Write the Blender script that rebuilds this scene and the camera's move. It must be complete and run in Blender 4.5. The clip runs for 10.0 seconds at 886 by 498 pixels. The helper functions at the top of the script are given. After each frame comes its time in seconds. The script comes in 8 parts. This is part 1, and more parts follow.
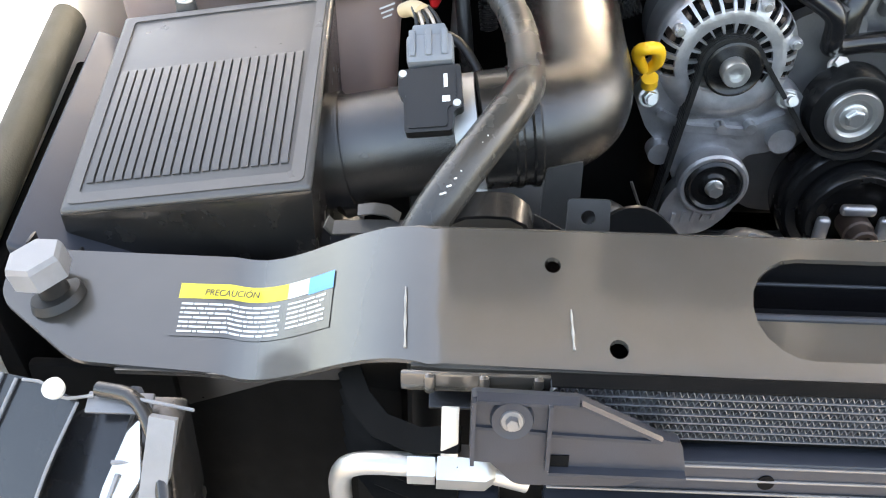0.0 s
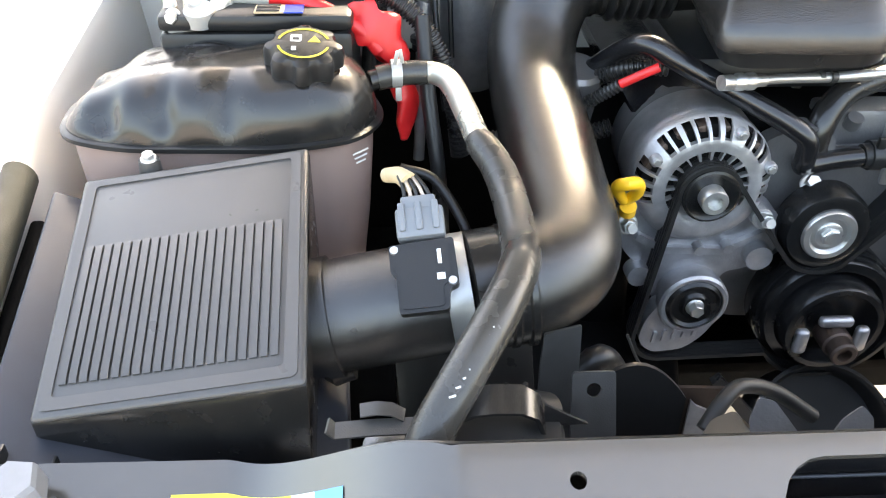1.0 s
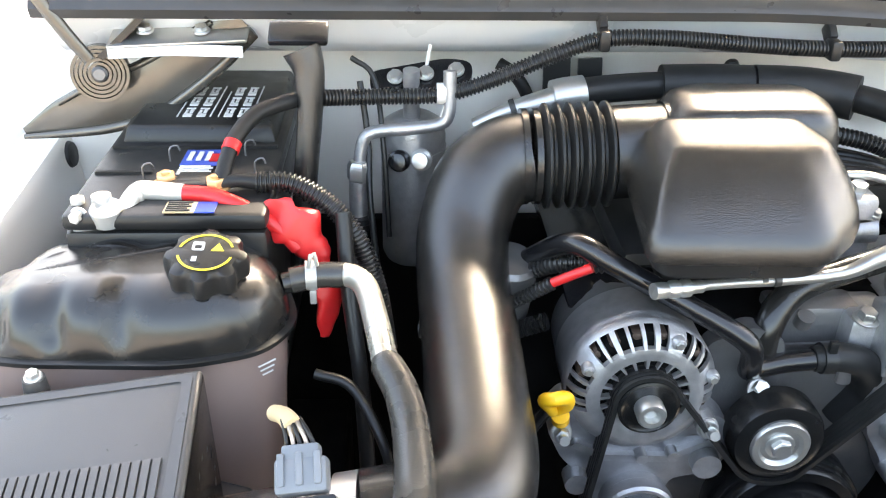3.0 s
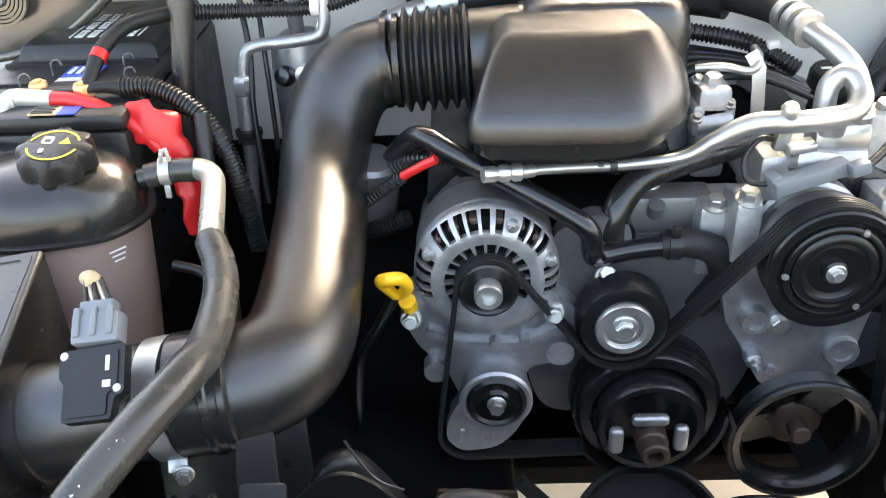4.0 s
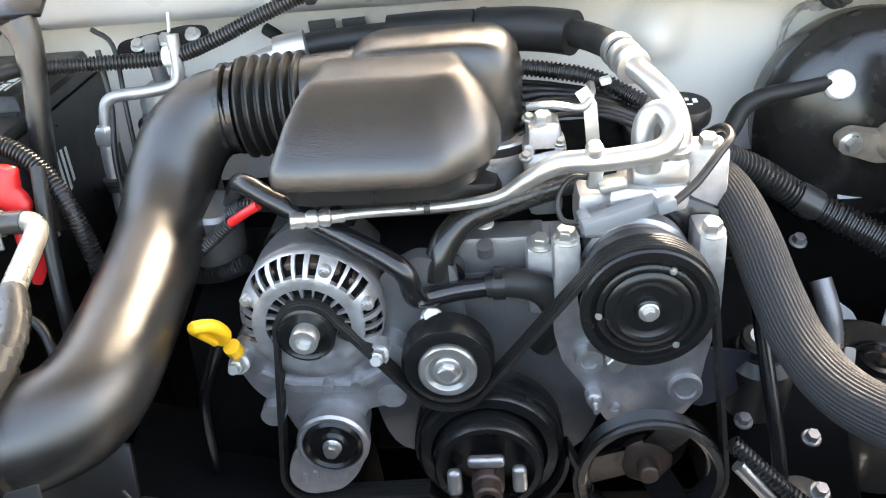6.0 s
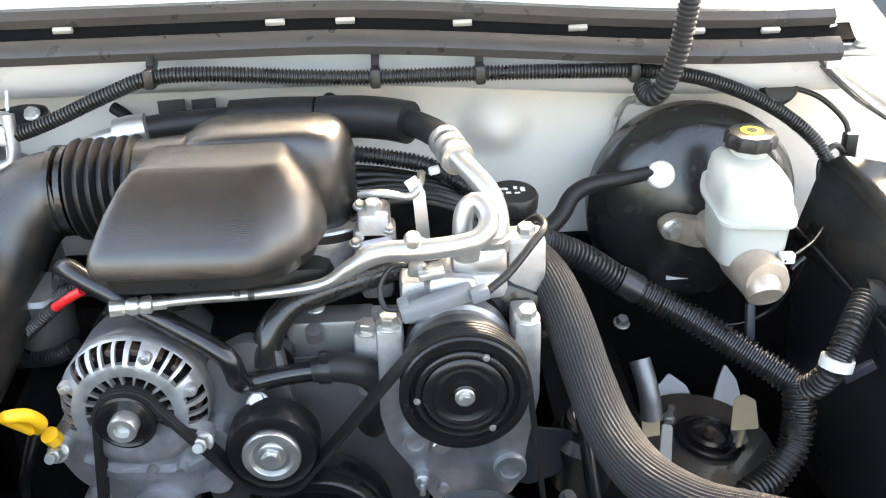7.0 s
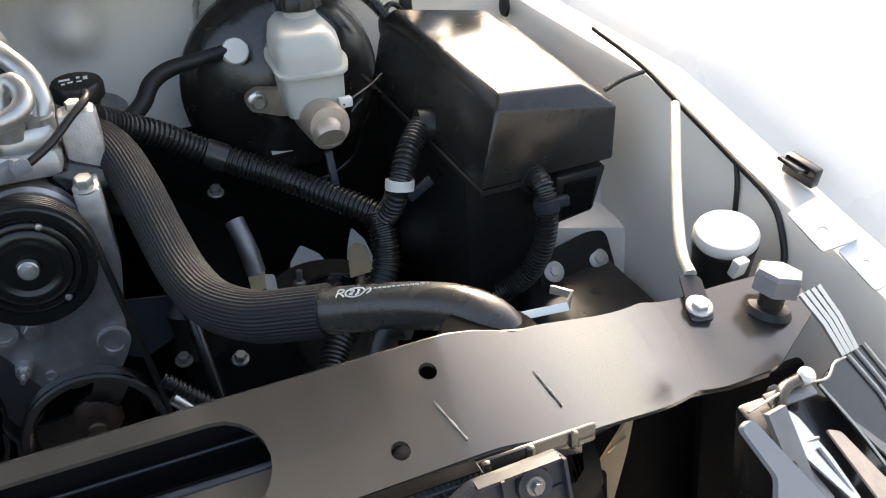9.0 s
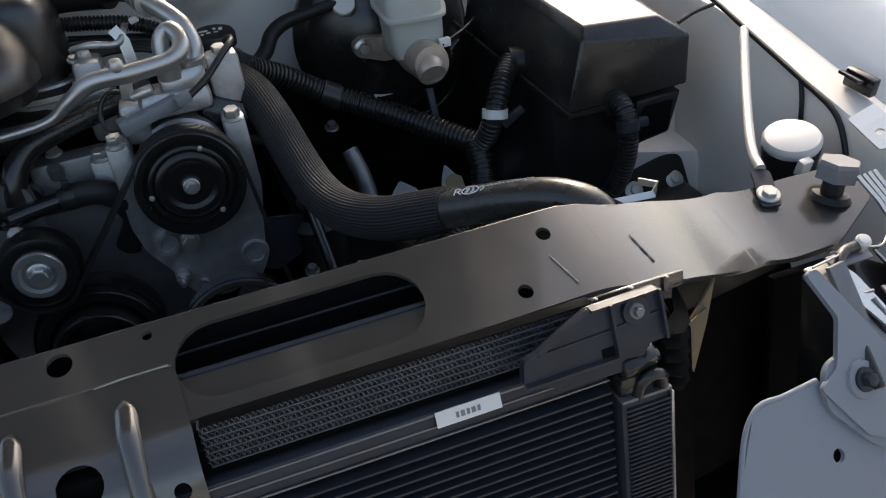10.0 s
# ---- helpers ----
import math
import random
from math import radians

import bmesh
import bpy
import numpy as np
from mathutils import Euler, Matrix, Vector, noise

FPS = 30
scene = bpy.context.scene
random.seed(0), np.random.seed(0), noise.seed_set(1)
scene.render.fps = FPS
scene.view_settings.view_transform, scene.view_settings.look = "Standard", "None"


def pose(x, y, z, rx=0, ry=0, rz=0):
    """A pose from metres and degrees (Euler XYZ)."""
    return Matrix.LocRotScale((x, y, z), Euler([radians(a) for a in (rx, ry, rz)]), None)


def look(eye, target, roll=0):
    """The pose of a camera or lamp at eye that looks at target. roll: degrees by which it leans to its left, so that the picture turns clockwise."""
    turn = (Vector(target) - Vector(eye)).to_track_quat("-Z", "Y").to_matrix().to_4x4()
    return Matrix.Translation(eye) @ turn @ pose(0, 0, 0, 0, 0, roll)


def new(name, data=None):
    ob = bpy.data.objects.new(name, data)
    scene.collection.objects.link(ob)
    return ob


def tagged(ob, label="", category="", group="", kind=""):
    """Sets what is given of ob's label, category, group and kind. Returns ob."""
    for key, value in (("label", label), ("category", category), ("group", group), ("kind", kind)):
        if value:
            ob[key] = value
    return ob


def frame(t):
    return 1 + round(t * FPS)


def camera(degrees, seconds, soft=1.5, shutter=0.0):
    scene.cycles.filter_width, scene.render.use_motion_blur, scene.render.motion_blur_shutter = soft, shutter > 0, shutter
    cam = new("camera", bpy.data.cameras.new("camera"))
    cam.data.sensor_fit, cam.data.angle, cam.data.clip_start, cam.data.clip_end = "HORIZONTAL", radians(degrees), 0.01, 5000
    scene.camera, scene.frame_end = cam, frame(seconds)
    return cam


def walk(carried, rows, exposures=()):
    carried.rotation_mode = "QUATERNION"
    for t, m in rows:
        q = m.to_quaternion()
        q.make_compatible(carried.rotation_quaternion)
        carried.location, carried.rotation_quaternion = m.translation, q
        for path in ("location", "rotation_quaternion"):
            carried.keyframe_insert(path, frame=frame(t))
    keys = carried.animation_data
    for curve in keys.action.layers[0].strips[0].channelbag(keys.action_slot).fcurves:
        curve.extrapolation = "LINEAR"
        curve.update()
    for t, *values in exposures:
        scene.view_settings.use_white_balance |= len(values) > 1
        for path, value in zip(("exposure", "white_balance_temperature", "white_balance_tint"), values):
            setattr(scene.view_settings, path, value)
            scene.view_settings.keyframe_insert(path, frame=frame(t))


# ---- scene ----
cam = camera(54.0, 10.0, soft=1.1)
PATH = [
    (0, (-0.453, -0.423, 1.371), (-0.495, 1.187, 0.185), 1.0),
    (0.5, (-0.501, -0.398, 1.401), (-0.419, 1.235, 0.249), 0.8),
    (1, (-0.5, -0.335, 1.445), (-0.393, 1.311, 0.314), 1.0),
    (1.5, (-0.492, -0.267, 1.484), (-0.384, 1.401, 0.387), 1.3),
    (2, (-0.485, -0.216, 1.509), (-0.398, 1.482, 0.455), 1.6),
    (2.2, (-0.478, -0.21, 1.513), (-0.406, 1.507, 0.489), 1.6),
    (3.3, (-0.358, -0.262, 1.509), (-0.272, 1.495, 0.558), 0.8),
    (3.5, (-0.313, -0.281, 1.499), (-0.277, 1.474, 0.54), 0.4),
    (4, (-0.215, -0.313, 1.451), (-0.26, 1.425, 0.461), -2.3),
    (4.5, (-0.157, -0.323, 1.42), (-0.269, 1.393, 0.399), -3.9),
    (5, (-0.099, -0.31, 1.404), (-0.27, 1.377, 0.344), -5.1),
    (5.5, (-0.049, -0.305, 1.417), (-0.217, 1.407, 0.396), -5.4),
    (5.7, (-0.026, -0.303, 1.435), (-0.194, 1.429, 0.448), -5.5),
    (6.8, (0.062, -0.308, 1.484), (0.084, 1.509, 0.648), -2.5),
    (7, (0.085, -0.312, 1.488), (0.154, 1.508, 0.66), -1.9),
    (7.5, (0.142, -0.328, 1.489), (0.3, 1.493, 0.678), -2.0),
    (8, (0.192, -0.36, 1.465), (0.479, 1.451, 0.667), -3.1),
    (8.5, (0.228, -0.406, 1.426), (0.68, 1.336, 0.552), -4.1),
    (9, (0.259, -0.458, 1.39), (0.835, 1.219, 0.464), -5.7),
    (9.5, (0.268, -0.51, 1.36), (0.808, 1.129, 0.348), -9.0),
    (10, (0.163, -0.588, 1.391), (0.593, 1.117, 0.438), -9.3),
]
EXPOSURES = [(0.0, 3.55, 8300, 10), (1.0, 3.72, 8300, 10), (2.0, 3.75, 8200, 10), (3.5, 3.72, 8200, 10), (4.0, 3.55, 8200, 10), (4.5, 3.68, 8200, 10), (5.5, 3.98, 8200, 10),
             (7.0, 3.86, 8400, 10), (8.5, 3.38, 8300, 10), (9.0, 2.3, 7800, 10), (9.5, 1.65, 7150, 10), (10.0, 1.22, 7000, 10)]
walk(cam, [(t, look(eye, target, roll)) for t, eye, target, roll in PATH], EXPOSURES)

# ---- world, sun ----
SUN_UP, SUN_ROUND = 38.2, 27.2
world = bpy.data.worlds.new("daylight")
scene.world = world
world.use_nodes = True
wn = world.node_tree
sky = wn.nodes.new("ShaderNodeTexSky")
sky.sky_type = "NISHITA"
sky.sun_disc = False
sky.sun_elevation = radians(SUN_UP)
sky.sun_rotation = radians(SUN_ROUND)
sky.air_density, sky.dust_density, sky.ozone_density = 1.0, 5.0, 1.0
wn.links.new(sky.outputs[0], wn.nodes["Background"].inputs[0])
wn.nodes["Background"].inputs[1].default_value = 0.15
sun = new("sun", bpy.data.lights.new("sun", "SUN"))
sun.data.energy, sun.data.angle, sun.data.color = 0.8, radians(8), (1.0, 0.985, 0.965)
SUN_DIR = Vector((0.36, 0.70, 0.62)).normalized()
sun.matrix_world = look(SUN_DIR * 10, (0, 0, 0))


# ---- building helpers ----
def thing(name, base, label, category, group="", kind=""):
    ob = new(name)
    ob.empty_display_size = 0.02
    ob.location = base
    return tagged(ob, label, category, group, kind)


def mesh_object(name, bm, material, angle=38):
    bmesh.ops.recalc_face_normals(bm, faces=bm.faces[:])
    me = bpy.data.meshes.new(name)
    bm.to_mesh(me)
    bm.free()
    me.polygons.foreach_set("use_smooth", [True] * len(me.polygons))
    me.set_sharp_from_angle(angle=radians(angle))
    me.materials.append(material)
    return new(name, me)


def part(name, bm, material, parent, label="", angle=38):
    """A mesh in world places, as a part of a thing (an Empty) or of another part."""
    ob = mesh_object(name, bm, material, angle)
    ob.parent = parent
    if parent.data is None:
        ob.matrix_parent_inverse = Matrix.Translation(-parent.location)
    if label:
        ob["label"] = label
    return ob


def solo(name, bm, material, label, category, group="", kind="", angle=38):
    return tagged(mesh_object(name, bm, material, angle), label, category, group, kind)


def joined(*bms):
    out = bmesh.new()
    for bm in bms:
        me = bpy.data.meshes.new("tmp")
        bm.to_mesh(me)
        bm.free()
        out.from_mesh(me)
        bpy.data.meshes.remove(me)
    return out


def V(*a):
    return Vector(a)


def smooth_line(pts, step):
    """Catmull-Rom through the points, resampled at even steps."""
    p = [Vector(q) for q in pts]
    p = [p[0] * 2 - p[1]] + p + [p[-1] * 2 - p[-2]]
    dense = []
    for i in range(1, len(p) - 2):
        for k in range(24):
            t = k / 24
            a, b, c, d = p[i - 1], p[i], p[i + 1], p[i + 2]
            q = 0.5 * ((2 * b) + (c - a) * t + (2 * a - 5 * b + 4 * c - d) * t * t + (3 * b - a - 3 * c + d) * t ** 3)
            dense.append((q, i - 1 + t))
    dense.append((p[-2], len(p) - 3))
    total = [0.0]
    for i in range(1, len(dense)):
        total.append(total[-1] + (dense[i][0] - dense[i - 1][0]).length)
    n = max(2, int(total[-1] / step))
    out, j = [], 0
    for k in range(n + 1):
        s = total[-1] * k / n
        while j < len(total) - 2 and total[j + 1] < s:
            j += 1
        f = (s - total[j]) / max(1e-9, total[j + 1] - total[j])
        out.append((dense[j][0].lerp(dense[j + 1][0], f), dense[j][1] * (1 - f) + dense[j + 1][1] * f, s))
    return out


def frames_along(points):
    tang = []
    for i in range(len(points)):
        tang.append((points[min(i + 1, len(points) - 1)] - points[max(i - 1, 0)]).normalized())
    n = tang[0].orthogonal().normalized()
    if abs(tang[0].z) < 0.9:
        n = (V(0, 0, 1) - tang[0] * tang[0].z).normalized()
    out = []
    for t in tang:
        n = (n - t * n.dot(t)).normalized()
        out.append((t, n, t.cross(n)))
    return out


def ringed(rings, cap=True, closed=True):
    bm = bmesh.new()
    vs = [[bm.verts.new(p) for p in ring] for ring in rings]
    m = len(vs[0])
    for a, b in zip(vs, vs[1:]):
        for i in range(m if closed else m - 1):
            bm.faces.new((a[i], a[(i + 1) % m], b[(i + 1) % m], b[i]))
    if cap:
        bm.faces.new(vs[0][::-1])
        bm.faces.new(vs[-1])
    return bm


def tube(pts, r, n=18, step=0.008, pitch=0.0, amp=0.0, flat=1.0, ridge=0.0):
    """A hose or pipe along the points; r: one radius or one for each point; pitch, amp: corrugation."""
    if pitch:
        step = pitch / 4
    line = smooth_line(pts, step)
    fr = frames_along([q for q, _, _ in line])
    rings = []
    for (q, u, s), (t, a, b) in zip(line, fr):
        if isinstance(r, (int, float)):
            rad = r
        else:
            i = min(int(u), len(r) - 2)
            rad = r[i] + (r[i + 1] - r[i]) * (u - i)
        if pitch:
            rad += amp * (1 if int(s / pitch * 4 + 0.5) % 4 in (0, 1) else -1)
        rings.append([q + (a * math.cos(2 * math.pi * k / n) + b * math.sin(2 * math.pi * k / n) * flat) * (rad + (ridge if k % 2 else 0)) for k in range(n)])
    return ringed(rings)


def bar(pts, side, w, h):
    """A strip of rectangular section through the points; side: the way of its width w."""
    p = [Vector(q) for q in pts]
    side = Vector(side).normalized()
    rings = []
    for i, q in enumerate(p):
        t = (p[min(i + 1, len(p) - 1)] - p[max(i - 1, 0)]).normalized()
        s = (side - t * side.dot(t)).normalized()
        u = t.cross(s)
        rings.append([q + s * w / 2 + u * h / 2, q - s * w / 2 + u * h / 2, q - s * w / 2 - u * h / 2, q + s * w / 2 - u * h / 2])
    return ringed(rings)


def lathe(profile, origin, axis, n=40, cap=True):
    """profile: (radius, height along the axis)."""
    ax = Vector(axis).normalized()
    a = ax.orthogonal().normalized()
    b = ax.cross(a)
    o = Vector(origin)
    rings = [[o + ax * h + (a * math.cos(2 * math.pi * k / n) + b * math.sin(2 * math.pi * k / n)) * max(r, 1e-4) for k in range(n)] for r, h in profile]
    return ringed(rings, cap)


def box(c, size, bev=0.003, rot=(0, 0, 0), seg=2):
    bm = bmesh.new()
    bmesh.ops.create_cube(bm, size=1)
    bmesh.ops.scale(bm, vec=size, verts=bm.verts)
    if bev:
        bmesh.ops.bevel(bm, geom=bm.edges[:], offset=min(bev, min(size) * 0.45), segments=seg, affect="EDGES", profile=0.5)
    bmesh.ops.transform(bm, matrix=pose(*c, *rot), verts=bm.verts)
    return bm


def hexa(corners, bev=0.004, seg=2):
    """A box by its eight corners: four below, four above, each round."""
    bm = bmesh.new()
    v = [bm.verts.new(c) for c in corners]
    for f in ((3, 2, 1, 0), (4, 5, 6, 7), (0, 1, 5, 4), (1, 2, 6, 5), (2, 3, 7, 6), (3, 0, 4, 7)):
        bm.faces.new([v[i] for i in f])
    if bev:
        bmesh.ops.bevel(bm, geom=bm.edges[:], offset=bev, segments=seg, affect="EDGES", profile=0.5)
    return bm


def circle(cx, cy, r, n=20, ry=None):
    return [(cx + r * math.cos(2 * math.pi * k / n), cy + (ry or r) * math.sin(2 * math.pi * k / n)) for k in range(n)]


def slot(x0, x1, cy, r, n=10):
    """A rounded slot from x0 to x1."""
    out = [(x1 - r + r * math.sin(math.pi * k / n), cy - r * math.cos(math.pi * k / n)) for k in range(n + 1)]
    out += [(x0 + r - r * math.sin(math.pi * k / n), cy + r * math.cos(math.pi * k / n)) for k in range(n + 1)]
    return out


def rounded(pts, r, n=4):
    """A polygon with its corners rounded."""
    out = []
    m = len(pts)
    for i in range(m):
        p, a, b = Vector(pts[i]), Vector(pts[i - 1]), Vector(pts[(i + 1) % m])
        d = min(r, (a - p).length * 0.45, (b - p).length * 0.45)
        s, e = p + (a - p).normalized() * d, p + (b - p).normalized() * d
        for k in range(n + 1):
            t = k / n
            q = s * (1 - t) ** 2 + p * 2 * t * (1 - t) + e * t * t
            out.append((q.x, q.y))
    return out


def sheet(outer, holes=(), cuts=(), cuts_y=()):
    """A flat sheet with holes in the xy plane, cut along x (and y) lines so that it can be bent."""
    bm = bmesh.new()
    edges = []
    for loop in [outer, *holes]:
        vs = [bm.verts.new((x, y, 0)) for x, y in loop]
        edges += [bm.edges.new((vs[i], vs[(i + 1) % len(vs)])) for i in range(len(vs))]
    bmesh.ops.triangle_fill(bm, use_beauty=True, use_dissolve=False, edges=edges)
    for at, no in [((x, 0, 0), (1, 0, 0)) for x in cuts] + [((0, y, 0), (0, 1, 0)) for y in cuts_y]:
        bmesh.ops.bisect_plane(bm, geom=bm.verts[:] + bm.edges[:] + bm.faces[:], dist=1e-6, plane_co=at, plane_no=no)
    return bm


def thicken(bm, way):
    """Gives a sheet thickness along one direction."""
    got = bmesh.ops.extrude_face_region(bm, geom=bm.faces[:])
    bmesh.ops.translate(bm, vec=Vector(way), verts=[g for g in got["geom"] if isinstance(g, bmesh.types.BMVert)])
    return bm


def axes(origin, x, y):
    """The frame whose local x and y lie along the given directions."""
    x = Vector(x).normalized()
    y = Vector(y)
    y = (y - x * y.dot(x)).normalized()
    z = x.cross(y)
    m = Matrix((x, y, z)).transposed().to_4x4()
    m.translation = Vector(origin)
    return m


def plate(outer, thick, m, holes=()):
    bm = thicken(sheet(outer, holes), (0, 0, thick))
    bmesh.ops.transform(bm, matrix=m, verts=bm.verts)
    return bm


FRONT = axes((0, 0, 0), (1, 0, 0), (0, 0, 1))  # local x, y: across and up; local z: to the front


def front_plate(outer, y, thick, holes=()):
    """A plate that faces the front of the car, with its face at y."""
    return plate(outer, thick, Matrix.Translation((0, y, 0)) @ FRONT, holes)


def moved(bm, m):
    bmesh.ops.transform(bm, matrix=m, verts=bm.verts)
    return bm


def hex_bolt(at, axis, r=0.007, h=0.006, washer=0.0):
    ax = Vector(axis).normalized()
    bms = [lathe([(r * 0.3, 0), (r, 0.0), (r, h * 0.85), (r * 0.88, h), (r * 0.3, h)], Vector(at) + ax * 0.002, ax, 6)]
    w = washer or r * 1.35
    bms.append(lathe([(w * 0.2, 0), (w, 0), (w, 0.0015), (w * 0.9, 0.0025), (w * 0.2, 0.0025)], at, ax, 20))
    return joined(*bms)


# ---- materials ----
def material(name, color, rough=0.5, metal=0.0, vary=0.25, scale=40.0, grain=0.15, grain_scale=900.0, stain=0.0, dust=0.0, coat=0.0, sub=0.0, spec=0.5):
    """Principled surface; colour and gloss vary at two scales, with fine relief and light dust on faces that look up."""
    m = bpy.data.materials.new(name)
    m.use_nodes = True
    t = m.node_tree
    b = t.nodes["Principled BSDF"]
    b.inputs["Metallic"].default_value = metal
    b.inputs["Coat Weight"].default_value = coat
    b.inputs["Coat Roughness"].default_value = 0.08
    b.inputs["Specular IOR Level"].default_value = spec
    if sub:
        b.inputs["Subsurface Weight"].default_value = sub
        b.inputs["Subsurface Radius"].default_value = (0.02, 0.015, 0.01)
    tc = t.nodes.new("ShaderNodeTexCoord")
    n1 = t.nodes.new("ShaderNodeTexNoise")
    n1.inputs["Scale"].default_value, n1.inputs["Detail"].default_value = scale, 5
    n2 = t.nodes.new("ShaderNodeTexNoise")
    n2.inputs["Scale"].default_value, n2.inputs["Detail"].default_value = grain_scale, 2
    for n in (n1, n2):
        t.links.new(tc.outputs["Object"], n.inputs["Vector"])
    mix = t.nodes.new("ShaderNodeMix")
    mix.data_type = "RGBA"
    c = Vector(color)
    lo, hi = c * (1 - vary), c * (1 + vary)
    mix.inputs["A"].default_value = (*lo, 1)
    mix.inputs["B"].default_value = (min(hi[0], 0.95), min(hi[1], 0.95), min(hi[2], 0.95), 1)
    t.links.new(n1.outputs["Fac"], mix.inputs["Factor"])
    out = mix.outputs["Result"]
    if stain:
        n3 = t.nodes.new("ShaderNodeTexNoise")
        n3.inputs["Scale"].default_value, n3.inputs["Detail"].default_value = 9.0, 8
        t.links.new(tc.outputs["Object"], n3.inputs["Vector"])
        ramp = t.nodes.new("ShaderNodeMapRange")
        ramp.inputs["From Min"].default_value, ramp.inputs["From Max"].default_value = 0.52, 0.75
        ramp.inputs["To Max"].default_value = stain
        t.links.new(n3.outputs["Fac"], ramp.inputs["Value"])
        mx = t.nodes.new("ShaderNodeMix")
        mx.data_type = "RGBA"
        mx.inputs["B"].default_value = (0.22, 0.19, 0.16, 1)
        t.links.new(ramp.outputs[0], mx.inputs["Factor"])
        t.links.new(out, mx.inputs["A"])
        out = mx.outputs["Result"]
    t.links.new(out, b.inputs["Base Color"])
    rr = t.nodes.new("ShaderNodeMapRange")
    rr.inputs["To Min"].default_value, rr.inputs["To Max"].default_value = max(0.03, rough * 0.8), min(1.0, rough * 1.2)
    rr.inputs["From Min"].default_value, rr.inputs["From Max"].default_value = 0.3, 0.7
    t.links.new(n1.outputs["Fac"], rr.inputs["Value"])
    t.links.new(rr.outputs[0], b.inputs["Roughness"])
    if grain:
        bump = t.nodes.new("ShaderNodeBump")
        bump.inputs["Strength"].default_value = grain
        bump.inputs["Distance"].default_value = 0.0006
        t.links.new(n2.outputs["Fac"], bump.inputs["Height"])
        t.links.new(bump.outputs[0], b.inputs["Normal"])
    return m


